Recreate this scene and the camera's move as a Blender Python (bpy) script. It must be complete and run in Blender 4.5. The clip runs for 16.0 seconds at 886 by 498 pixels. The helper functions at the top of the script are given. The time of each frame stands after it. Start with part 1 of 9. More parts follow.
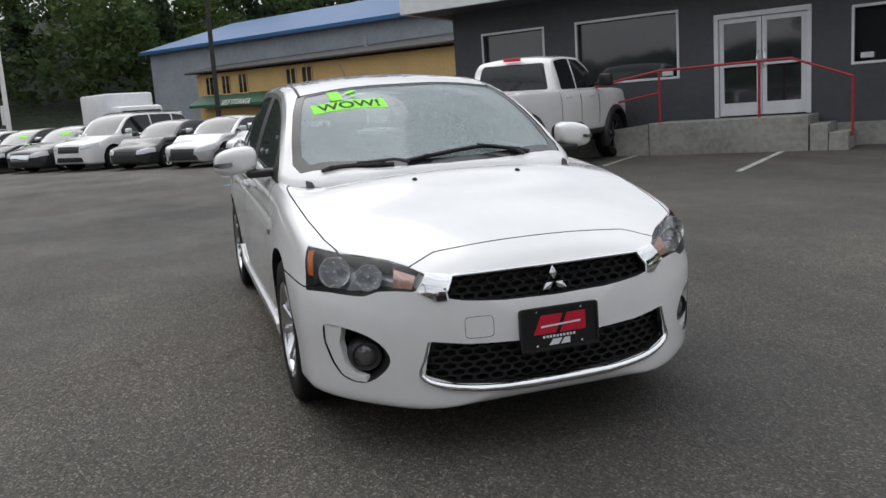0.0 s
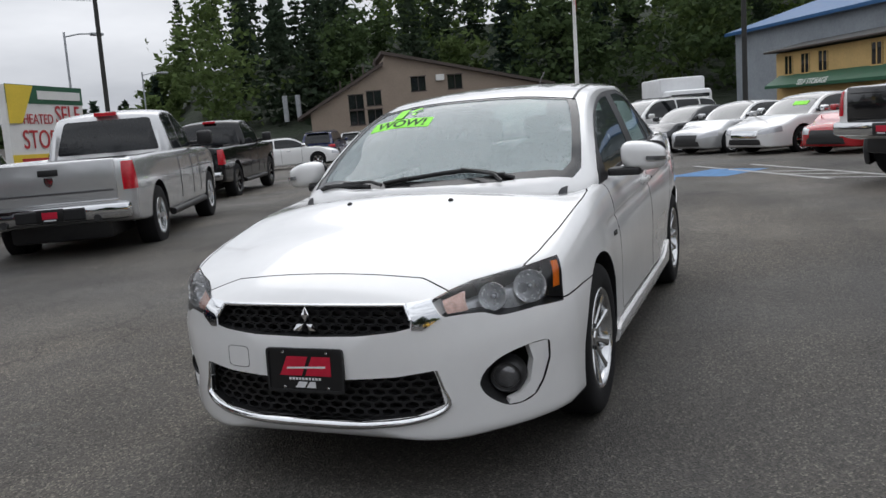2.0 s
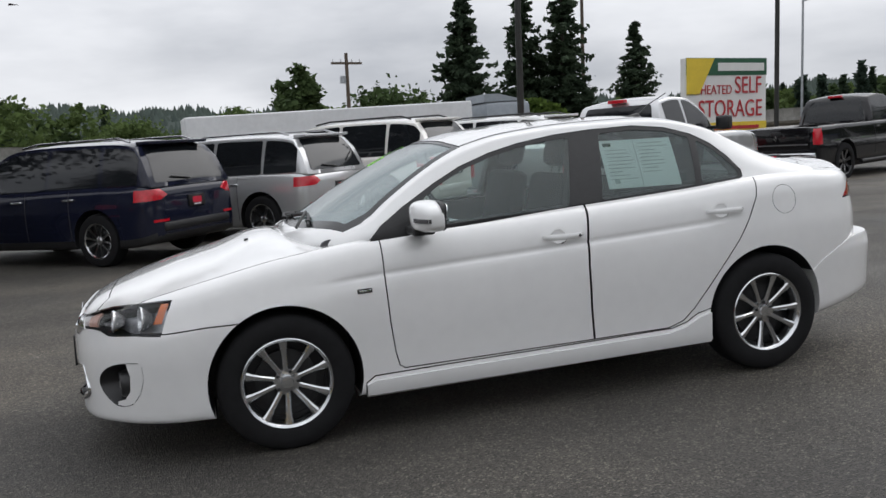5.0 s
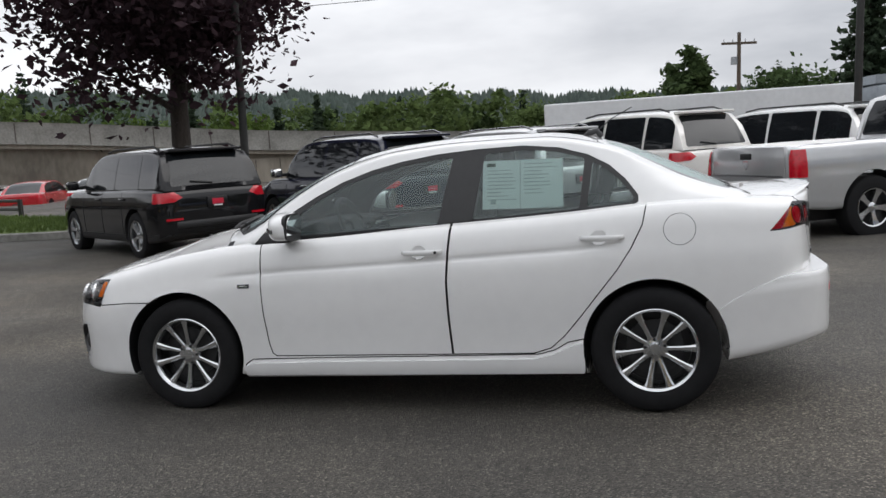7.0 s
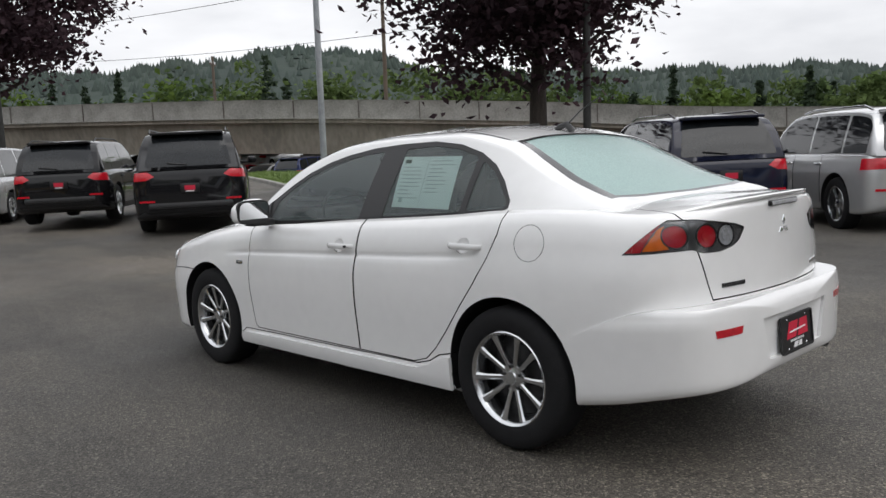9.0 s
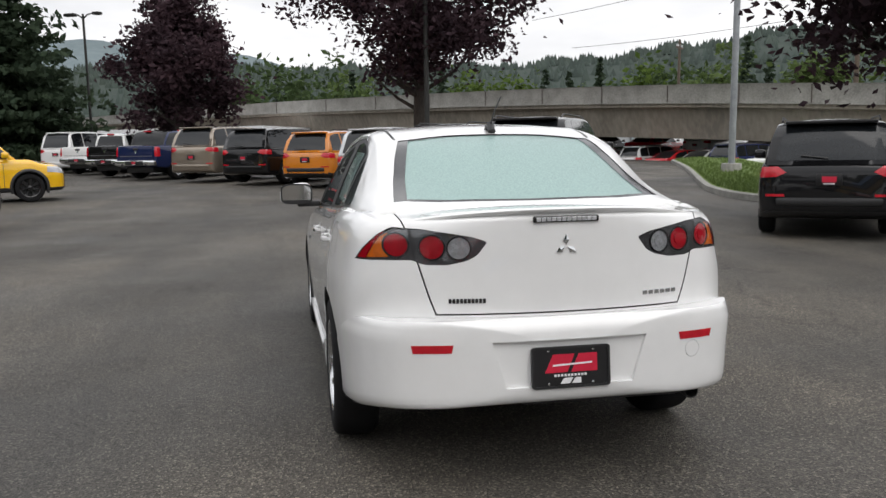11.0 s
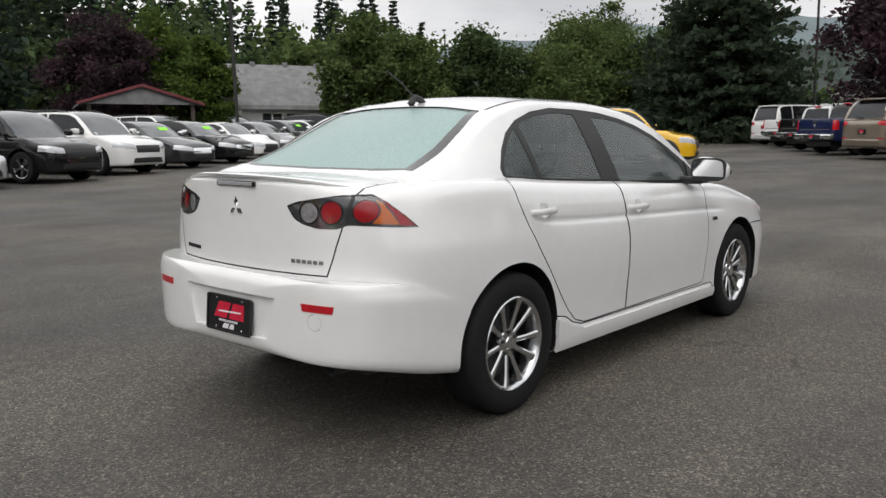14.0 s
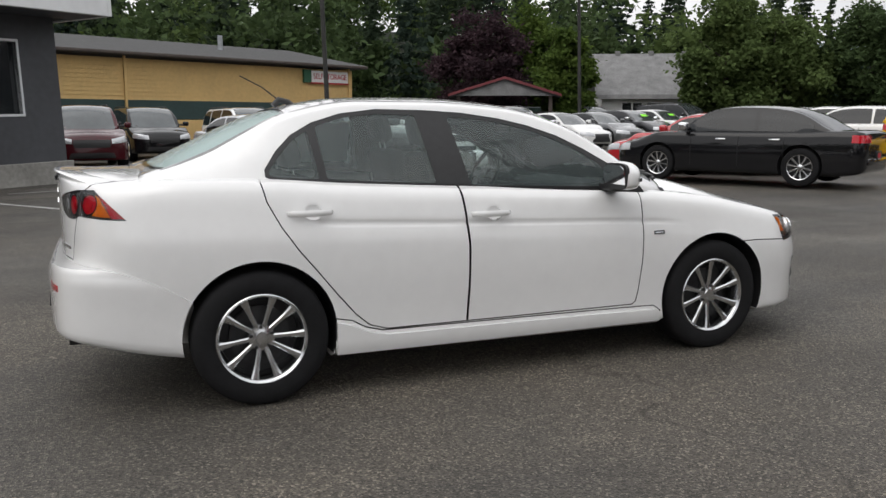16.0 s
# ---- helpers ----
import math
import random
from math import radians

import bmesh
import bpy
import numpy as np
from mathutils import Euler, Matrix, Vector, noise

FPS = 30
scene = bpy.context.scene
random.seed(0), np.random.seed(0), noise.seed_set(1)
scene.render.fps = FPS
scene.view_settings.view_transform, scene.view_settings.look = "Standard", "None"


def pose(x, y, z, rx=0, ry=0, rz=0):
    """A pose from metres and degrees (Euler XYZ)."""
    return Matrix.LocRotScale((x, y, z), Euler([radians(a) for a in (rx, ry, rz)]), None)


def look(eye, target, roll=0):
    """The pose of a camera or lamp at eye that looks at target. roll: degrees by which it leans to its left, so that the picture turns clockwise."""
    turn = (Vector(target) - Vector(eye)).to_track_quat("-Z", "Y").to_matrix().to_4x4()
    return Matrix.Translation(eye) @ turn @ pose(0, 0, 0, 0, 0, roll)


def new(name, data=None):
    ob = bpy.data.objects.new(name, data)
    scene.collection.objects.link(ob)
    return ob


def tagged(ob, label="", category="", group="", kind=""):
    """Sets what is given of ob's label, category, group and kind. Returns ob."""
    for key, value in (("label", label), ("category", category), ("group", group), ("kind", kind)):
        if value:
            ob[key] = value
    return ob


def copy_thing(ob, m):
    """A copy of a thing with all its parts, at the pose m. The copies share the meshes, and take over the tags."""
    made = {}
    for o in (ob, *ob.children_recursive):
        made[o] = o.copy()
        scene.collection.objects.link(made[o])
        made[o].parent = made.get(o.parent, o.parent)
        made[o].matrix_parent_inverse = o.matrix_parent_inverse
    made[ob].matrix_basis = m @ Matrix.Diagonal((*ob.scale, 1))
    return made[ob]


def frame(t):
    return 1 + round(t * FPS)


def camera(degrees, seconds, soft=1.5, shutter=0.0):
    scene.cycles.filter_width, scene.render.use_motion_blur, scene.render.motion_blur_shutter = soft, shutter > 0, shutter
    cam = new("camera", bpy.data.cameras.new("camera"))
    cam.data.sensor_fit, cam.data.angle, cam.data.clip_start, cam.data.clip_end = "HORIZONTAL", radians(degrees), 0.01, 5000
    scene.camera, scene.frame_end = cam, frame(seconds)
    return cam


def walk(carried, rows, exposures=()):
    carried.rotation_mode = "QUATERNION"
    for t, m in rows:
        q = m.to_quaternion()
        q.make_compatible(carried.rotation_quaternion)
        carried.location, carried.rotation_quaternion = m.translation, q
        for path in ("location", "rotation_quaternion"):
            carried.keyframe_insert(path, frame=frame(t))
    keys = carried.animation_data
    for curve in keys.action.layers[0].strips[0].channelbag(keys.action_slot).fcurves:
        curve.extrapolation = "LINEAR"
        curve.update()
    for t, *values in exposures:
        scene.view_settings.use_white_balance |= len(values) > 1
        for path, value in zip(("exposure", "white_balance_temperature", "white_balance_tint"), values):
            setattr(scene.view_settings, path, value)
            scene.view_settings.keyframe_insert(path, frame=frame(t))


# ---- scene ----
cam = camera(56.3, 16.0)
PATH = [
    (0, (4.978, -1.283, 1.328), (3.107, -0.681, 0.96), -3.5),
    (0.5, (5.133, -0.585, 1.355), (3.187, -0.297, 0.99), -3.6),
    (1, (5.147, 0.197, 1.343), (3.178, 0.129, 0.998), -4.5),
    (1.5, (5.01, 0.907, 1.339), (3.079, 0.507, 1.008), -4.6),
    (2, (4.764, 1.592, 1.319), (2.941, 0.831, 1.005), -4.8),
    (2.5, (4.443, 2.238, 1.305), (2.76, 1.199, 1.005), -4.8),
    (3, (3.998, 2.892, 1.349), (2.502, 1.598, 1.054), -4.6),
    (3.5, (3.446, 3.385, 1.38), (2.158, 1.883, 1.091), -4.6),
    (3.7, (3.204, 3.582, 1.386), (2.024, 1.993, 1.099), -4.6),
    (4.75, (1.935, 4.525, 1.412), (1.265, 2.653, 1.138), -4.4),
    (5.8, (0.492, 5.052, 1.415), (0.362, 3.072, 1.162), -4.1),
    (6, (0.226, 5.105, 1.417), (0.178, 3.122, 1.165), -4.1),
    (6.5, (-0.507, 5.156, 1.418), (-0.311, 3.181, 1.171), -4.0),
    (7, (-1.225, 5.093, 1.413), (-0.778, 3.158, 1.173), -3.8),
    (7.5, (-1.911, 4.842, 1.387), (-1.243, 2.971, 1.152), -3.7),
    (8, (-2.535, 4.491, 1.378), (-1.587, 2.745, 1.149), -3.5),
    (8.5, (-3.136, 4.029, 1.36), (-1.909, 2.466, 1.131), -3.2),
    (8.7, (-3.39, 3.838, 1.353), (-2.078, 2.348, 1.124), -3.1),
    (9.75, (-4.43, 2.72, 1.325), (-2.747, 1.677, 1.096), -1.8),
    (10.8, (-5.111, 1.36, 1.292), (-3.189, 0.85, 1.072), -0.3),
    (11, (-5.198, 1.074, 1.325), (-3.249, 0.691, 1.091), -0.9),
    (11.5, (-5.356, 0.333, 1.326), (-3.372, 0.258, 1.084), -0.8),
    (12, (-5.386, -0.381, 1.304), (-3.411, -0.187, 1.057), -0.7),
    (12.5, (-5.314, -1.07, 1.272), (-3.396, -0.563, 1.021), -0.4),
    (13, (-5.09, -1.745, 1.27), (-3.291, -0.912, 1.007), -0.3),
    (13.5, (-4.778, -2.374, 1.263), (-3.11, -1.306, 0.989), -0.1),
    (14, (-4.331, -2.979, 1.285), (-2.819, -1.701, 1.002), -0.0),
    (14.5, (-3.826, -3.521, 1.303), (-2.504, -2.049, 1.011), -0.0),
    (15, (-3.245, -4.02, 1.321), (-2.165, -2.365, 1.015), 0.1),
    (15.5, (-2.624, -4.398, 1.355), (-1.713, -2.646, 1.038), 0.2),
    (16, (-1.969, -4.689, 1.351), (-1.22, -2.86, 1.041), -0.0),
]
walk(cam, [(t, look(e, g, r)) for t, e, g, r in PATH], [(0, 0.34, 6400, 11), (1, 0.34, 6400, 11), (2, 0.29, 6330, 11), (3.5, 0.32, 6380, 11), (6, 0.46, 6430, 11), (8.5, 0.50, 6500, 11), (11, 0.60, 6620, 11), (13, 0.57, 6700, 11), (15, 0.52, 6700, 11), (16, 0.52, 6650, 11)])

# ---- light ----
SUN_ELEV, SUN_AZ = 52.0, 200.0
world = bpy.data.worlds.new("overcast_sky")
scene.world = world
world.use_nodes = True
wn, wl = world.node_tree.nodes, world.node_tree.links
wn.clear()
w_out = wn.new("ShaderNodeOutputWorld")
w_bg = wn.new("ShaderNodeBackground")
w_sky = wn.new("ShaderNodeTexSky")
w_sky.sky_type, w_sky.sun_disc = "NISHITA", False
w_sky.sun_elevation, w_sky.sun_rotation = radians(SUN_ELEV), radians(90 - SUN_AZ)
w_co = wn.new("ShaderNodeTexCoord")
w_map = wn.new("ShaderNodeMapping")
w_map.inputs["Scale"].default_value = (1.0, 1.0, 3.4)
w_n = wn.new("ShaderNodeTexNoise")
w_n.inputs["Scale"].default_value, w_n.inputs["Detail"].default_value, w_n.inputs["Roughness"].default_value = 1.7, 6.0, 0.52
w_r = wn.new("ShaderNodeValToRGB")
w_r.color_ramp.elements[0].position, w_r.color_ramp.elements[0].color = 0.36, (0.35, 0.365, 0.39, 1)
w_r.color_ramp.elements[1].position, w_r.color_ramp.elements[1].color = 0.66, (0.66, 0.67, 0.685, 1)
w_sc = wn.new("ShaderNodeVectorMath")
w_sc.operation = "SCALE"
w_sc.inputs["Scale"].default_value = 0.012
w_mix = wn.new("ShaderNodeMix")
w_mix.data_type = "RGBA"
w_mix.inputs["Factor"].default_value = 0.94
wl.new(w_co.outputs["Generated"], w_map.inputs["Vector"])
wl.new(w_map.outputs["Vector"], w_n.inputs["Vector"])
wl.new(w_n.outputs["Fac"], w_r.inputs["Fac"])
wl.new(w_sky.outputs["Color"], w_sc.inputs[0])
wl.new(w_sc.outputs["Vector"], w_mix.inputs["A"])
wl.new(w_r.outputs["Color"], w_mix.inputs["B"])
w_sep = wn.new("ShaderNodeSeparateXYZ")
w_el = wn.new("ShaderNodeMapRange")
w_el.inputs["From Min"].default_value, w_el.inputs["From Max"].default_value = 0.0, 1.0
w_el.inputs["To Min"].default_value, w_el.inputs["To Max"].default_value = 0.82, 1.49
w_up = wn.new("ShaderNodeVectorMath")
w_up.operation = "SCALE"
wl.new(w_co.outputs["Generated"], w_sep.inputs[0])
wl.new(w_sep.outputs["Z"], w_el.inputs["Value"])
wl.new(w_mix.outputs["Result"], w_up.inputs[0])
wl.new(w_el.outputs[0], w_up.inputs["Scale"])
wl.new(w_up.outputs["Vector"], w_bg.inputs["Color"])
w_bg.inputs["Strength"].default_value = 1.34
wl.new(w_bg.outputs["Background"], w_out.inputs["Surface"])
sun = new("sun", bpy.data.lights.new("sun", "SUN"))
sun.data.energy, sun.data.angle, sun.data.color = 0.6, radians(55), (1.0, 0.97, 0.93)
sun.matrix_world = look((0, 0, 40), (-10 * math.cos(radians(SUN_AZ)), -10 * math.sin(radians(SUN_AZ)), 40 - 10 * math.tan(radians(SUN_ELEV))))
scene.view_settings.exposure = 0.0


# ---- materials ----
def mat(name, color, rough=0.5, metal=0.0, vary=0.12, scale=8.0, bump=0.0, bump_scale=60.0, coat=0.0, alpha=None, spec=None, second=None, island=0.0, emit=None, stretch=None):
    """A node material: base colour with two scales of noise, roughness variation and fine relief."""
    m = bpy.data.materials.new(name)
    m.use_nodes = True
    n, l = m.node_tree.nodes, m.node_tree.links
    b = n["Principled BSDF"]
    co = n.new("ShaderNodeTexCoord")
    src = co.outputs["Object"]
    if stretch:
        mp = n.new("ShaderNodeMapping")
        mp.inputs["Scale"].default_value = stretch
        l.new(src, mp.inputs["Vector"])
        src = mp.outputs["Vector"]
    t1 = n.new("ShaderNodeTexNoise")
    t1.inputs["Scale"].default_value, t1.inputs["Detail"].default_value = scale, 4.0
    t2 = n.new("ShaderNodeTexNoise")
    t2.inputs["Scale"].default_value, t2.inputs["Detail"].default_value = scale * 9.0, 3.0
    for t in (t1, t2):
        l.new(src, t.inputs["Vector"])
    add = n.new("ShaderNodeMath")
    add.operation = "MULTIPLY_ADD"
    l.new(t2.outputs["Fac"], add.inputs[0])
    add.inputs[1].default_value = 0.45
    sub = n.new("ShaderNodeMath")
    sub.operation = "MULTIPLY"
    l.new(t1.outputs["Fac"], sub.inputs[0])
    sub.inputs[1].default_value = 0.55
    l.new(sub.outputs[0], add.inputs[2])
    ramp = n.new("ShaderNodeValToRGB")
    c2 = second or tuple(c * (1 - vary) for c in color)
    c1 = color if second else tuple(min(1, c * (1 + vary * 0.5)) for c in color)
    ramp.color_ramp.elements[0].position, ramp.color_ramp.elements[0].color = 0.36, (*c2, 1)
    ramp.color_ramp.elements[1].position, ramp.color_ramp.elements[1].color = 0.64, (*c1, 1)
    l.new(add.outputs[0], ramp.inputs["Fac"])
    out = ramp.outputs["Color"]
    if island:
        geo = n.new("ShaderNodeNewGeometry")
        hsv = n.new("ShaderNodeHueSaturation")
        mr = n.new("ShaderNodeMapRange")
        mr.inputs["To Min"].default_value, mr.inputs["To Max"].default_value = 1 - island, 1 + island
        l.new(geo.outputs["Random Per Island"], mr.inputs["Value"])
        l.new(mr.outputs[0], hsv.inputs["Value"])
        l.new(out, hsv.inputs["Color"])
        out = hsv.outputs["Color"]
    l.new(out, b.inputs["Base Color"])
    rr = n.new("ShaderNodeMapRange")
    rr.inputs["To Min"].default_value, rr.inputs["To Max"].default_value = max(0.0, rough - 0.06), min(1.0, rough + 0.06)
    l.new(t1.outputs["Fac"], rr.inputs["Value"])
    l.new(rr.outputs[0], b.inputs["Roughness"])
    b.inputs["Metallic"].default_value = metal
    if coat:
        b.inputs["Coat Weight"].default_value, b.inputs["Coat Roughness"].default_value = coat, 0.04
    if spec is not None:
        b.inputs["Specular IOR Level"].default_value = spec
    if bump:
        bt = n.new("ShaderNodeTexNoise")
        bt.inputs["Scale"].default_value, bt.inputs["Detail"].default_value = bump_scale, 5.0
        l.new(src, bt.inputs["Vector"])
        bp = n.new("ShaderNodeBump")
        bp.inputs["Strength"].default_value, bp.inputs["Distance"].default_value = 1.0, bump
        l.new(bt.outputs["Fac"], bp.inputs["Height"])
        l.new(bp.outputs["Normal"], b.inputs["Normal"])
    if emit:
        b.inputs["Emission Color"].default_value, b.inputs["Emission Strength"].default_value = (*color, 1), emit
    return m


def glass_mat(name, tint, gloss_rough=0.02, bump=0.0, bump_scale=120.0, haze=0.0, haze_color=(0.5, 0.62, 0.6)):
    """A thin pane: tinted see-through with mirror gloss by Fresnel, and a diffuse veil for droplets and painted sky
    sheen.
    """
    m = bpy.data.materials.new(name)
    m.use_nodes = True
    n, l = m.node_tree.nodes, m.node_tree.links
    n.remove(n["Principled BSDF"])
    out = n["Material Output"]
    tr, gl, mx, fr = n.new("ShaderNodeBsdfTransparent"), n.new("ShaderNodeBsdfGlossy"), n.new("ShaderNodeMixShader"), n.new("ShaderNodeFresnel")
    tr.inputs["Color"].default_value = (*tint, 1)
    gl.inputs["Roughness"].default_value = gloss_rough
    fr.inputs["IOR"].default_value = 1.52
    base = tr.outputs[0]
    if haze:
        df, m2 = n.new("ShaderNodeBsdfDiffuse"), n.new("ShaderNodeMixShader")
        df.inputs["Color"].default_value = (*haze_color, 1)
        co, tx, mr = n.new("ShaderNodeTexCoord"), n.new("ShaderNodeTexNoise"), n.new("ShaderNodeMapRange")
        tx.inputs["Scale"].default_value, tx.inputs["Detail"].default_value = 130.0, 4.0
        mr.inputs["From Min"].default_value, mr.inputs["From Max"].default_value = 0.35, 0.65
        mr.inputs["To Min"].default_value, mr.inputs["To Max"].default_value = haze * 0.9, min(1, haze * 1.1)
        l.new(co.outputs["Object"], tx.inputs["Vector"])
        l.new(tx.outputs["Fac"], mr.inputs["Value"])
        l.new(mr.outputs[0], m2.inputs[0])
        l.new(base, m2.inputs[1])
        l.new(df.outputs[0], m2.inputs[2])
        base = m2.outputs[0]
    if bump:
        co, tx, bp = n.new("ShaderNodeTexCoord"), n.new("ShaderNodeTexVoronoi"), n.new("ShaderNodeBump")
        tx.inputs["Scale"].default_value = bump_scale
        bp.inputs["Distance"].default_value = bump
        l.new(co.outputs["Object"], tx.inputs["Vector"])
        l.new(tx.outputs["Distance"], bp.inputs["Height"])
        l.new(bp.outputs["Normal"], gl.inputs["Normal"])
    l.new(fr.outputs[0], mx.inputs[0])
    l.new(base, mx.inputs[1])
    l.new(gl.outputs[0], mx.inputs[2])
    l.new(mx.outputs[0], out.inputs["Surface"])
    return m


def paint(name, color, metal=0.0, rough=0.22):
    dark = max(color) < 0.1
    return mat(name, color, 0.16 if dark else rough, metal, vary=0.03, scale=1.5, coat=0.7 if dark else 1.0, spec=0.1 if dark else None)


M = {}
M["white_paint"] = paint("white_paint", (0.80, 0.80, 0.795))
M["black_trim"] = mat("black_trim", (0.017, 0.017, 0.018), 0.45, vary=0.25, scale=30, bump=0.0004, bump_scale=400)
M["gloss_black"] = mat("gloss_black", (0.008, 0.008, 0.009), 0.12, vary=0.1, coat=0.6)
M["rubber"] = mat("tyre_rubber", (0.011, 0.011, 0.012), 0.85, spec=0.25, vary=0.3, scale=25, bump=0.0006, bump_scale=260)
M["alloy"] = mat("alloy", (0.66, 0.67, 0.68), 0.19, 1.0, vary=0.08, scale=20)
M["steel_dark"] = mat("dark_steel", (0.06, 0.06, 0.062), 0.5, 0.6, vary=0.3, scale=20)
M["chrome"] = mat("chrome", (0.80, 0.81, 0.82), 0.07, 1.0, vary=0.04)
M["seat"] = mat("seat_fabric", (0.065, 0.066, 0.07), 0.9, vary=0.3, scale=40, bump=0.001, bump_scale=500)
# side panes and windscreen: the pale veil paints in reflected sky
M["glass"] = glass_mat("car_glass", (0.74, 0.83, 0.81), haze=0.11, haze_color=(0.45, 0.55, 0.55))
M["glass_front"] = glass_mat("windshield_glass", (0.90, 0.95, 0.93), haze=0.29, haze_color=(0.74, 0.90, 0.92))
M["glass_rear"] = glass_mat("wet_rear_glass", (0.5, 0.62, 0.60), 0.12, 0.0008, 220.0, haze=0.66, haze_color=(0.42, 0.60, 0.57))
M["glass_dark"] = glass_mat("tinted_glass", (0.05, 0.055, 0.06))
M["lens_clear"] = glass_mat("clear_lens", (0.93, 0.94, 0.95))
M["lens_red"] = mat("red_lens", (0.52, 0.006, 0.018), 0.14, vary=0.25, scale=30, coat=0.5, bump=0.0006, bump_scale=220)
M["lens_amber"] = mat("amber_lens", (0.80, 0.20, 0.02), 0.14, vary=0.2, scale=30, coat=1.0, bump=0.0006, bump_scale=200)
M["lens_smoke"] = mat("smoked_lens", (0.12, 0.12, 0.125), 0.1, 0.3, vary=0.3, scale=30, coat=1.0)
M["lens_white"] = mat("frosted_lens", (0.55, 0.56, 0.58), 0.12, 0.35, vary=0.3, scale=60, coat=1.0, bump=0.001, bump_scale=150)
M["plate_black"] = mat("plate_black", (0.01, 0.01, 0.011), 0.35, vary=0.2, scale=30)
M["plate_red"] = mat("plate_red", (0.55, 0.012, 0.042), 0.4, vary=0.1, scale=30)
M["white_print"] = mat("white_print", (0.75, 0.75, 0.76), 0.5, vary=0.08, scale=30)
M["paper"] = mat("paper", (0.82, 0.90, 0.88), 0.8, vary=0.05, scale=20)
M["ink"] = mat("faded_ink", (0.50, 0.57, 0.56), 0.8, vary=0.2, scale=20)
M["lime"] = mat("lime_marker", (0.30, 0.95, 0.05), 0.6, vary=0.1, scale=40)
M["lime_dark"] = mat("green_marker", (0.01, 0.05, 0.008), 0.7, vary=0.2, scale=40)


# ---- geometry helpers ----
def part(name, bm, material, parent=None, label="", smooth=None):
    """Links a bmesh as one mesh object under a thing or a part. smooth: degrees above which edges stay sharp."""
    me = bpy.data.meshes.new(name)
    bm.to_mesh(me)
    bm.free()
    return part_mesh(name, me, material, parent, label, smooth)


def part_mesh(name, me, material, parent=None, label="", smooth=None):
    if smooth is not None:
        me.polygons.foreach_set("use_smooth", [True] * len(me.polygons))
        me.set_sharp_from_angle(angle=radians(smooth))
    for m in (material if isinstance(material, (list, tuple)) else [material]):
        me.materials.append(m)
    ob = new(name, me)
    ob.parent = parent
    if label:
        ob["label"] = label
    return ob


def empty(name, m, label, category, group="", kind=""):
    ob = new(name)
    ob.empty_display_size = 0.2
    ob.matrix_world = m
    return tagged(ob, label, category, group, kind)


def box(bm, lo, hi, bevel=0.0, m=None, segments=2):
    """Adds a box from corner lo to corner hi, with bevelled edges."""
    r = bmesh.ops.create_cube(bm, size=1.0)
    vs = r["verts"]
    c = [(a + b) / 2 for a, b in zip(lo, hi)]
    s = [abs(b - a) for a, b in zip(lo, hi)]
    for v in vs:
        v.co = Vector((v.co.x * s[0] + c[0], v.co.y * s[1] + c[1], v.co.z * s[2] + c[2]))
    if bevel:
        es = list({e for v in vs for e in v.link_edges})
        r2 = bmesh.ops.bevel(bm, geom=es, offset=min(bevel, min(s) * 0.45), segments=segments, affect="EDGES", profile=0.5)
        vs = list({v for f in r2["faces"] for v in f.verts} | {v for v in vs if v.is_valid})
    if m is not None:
        bmesh.ops.transform(bm, matrix=m, verts=vs)
    return bm


def boxed(lo, hi, bevel=0.0, m=None):
    return box(bmesh.new(), lo, hi, bevel, m)


def lathe(profile, steps=40, axis="Y", closed=False):
    """Spins a profile of (radius, along) round an axis."""
    bm = bmesh.new()
    rings = []
    for k in range(steps):
        a = 2 * math.pi * k / steps
        ring = []
        for r, h in profile:
            u, v = r * math.cos(a), r * math.sin(a)
            ring.append(bm.verts.new({"Y": (u, h, v), "Z": (u, v, h), "X": (h, u, v)}[axis]))
        rings.append(ring)
    n = len(profile)
    for k in range(steps):
        a, b = rings[k], rings[(k + 1) % steps]
        for i in range(n if closed else n - 1):
            j = (i + 1) % n
            bm.faces.new((a[i], a[j], b[j], b[i]))
    bmesh.ops.remove_doubles(bm, verts=bm.verts, dist=1e-5)
    bmesh.ops.recalc_face_normals(bm, faces=bm.faces)
    return bm


def tube(bm, points, radius, sides=8, end=None):
    """Adds a round bar along points; the radius may run from radius to end."""
    pts = [Vector(p) for p in points]
    rings = []
    for i, p in enumerate(pts):
        d = (pts[min(i + 1, len(pts) - 1)] - pts[max(i - 1, 0)]).normalized()
        up = Vector((0, 0, 1)) if abs(d.z) < 0.9 else Vector((1, 0, 0))
        u = d.cross(up).normalized()
        v = d.cross(u)
        r = radius if end is None else radius + (end - radius) * i / (len(pts) - 1)
        rings.append([bm.verts.new(p + r * (math.cos(2 * math.pi * k / sides) * u + math.sin(2 * math.pi * k / sides) * v)) for k in range(sides)])
    for a, b in zip(rings, rings[1:]):
        for k in range(sides):
            bm.faces.new((a[k], a[(k + 1) % sides], b[(k + 1) % sides], b[k]))
    bm.faces.new(rings[0][::-1])
    bm.faces.new(rings[-1])
    return bm


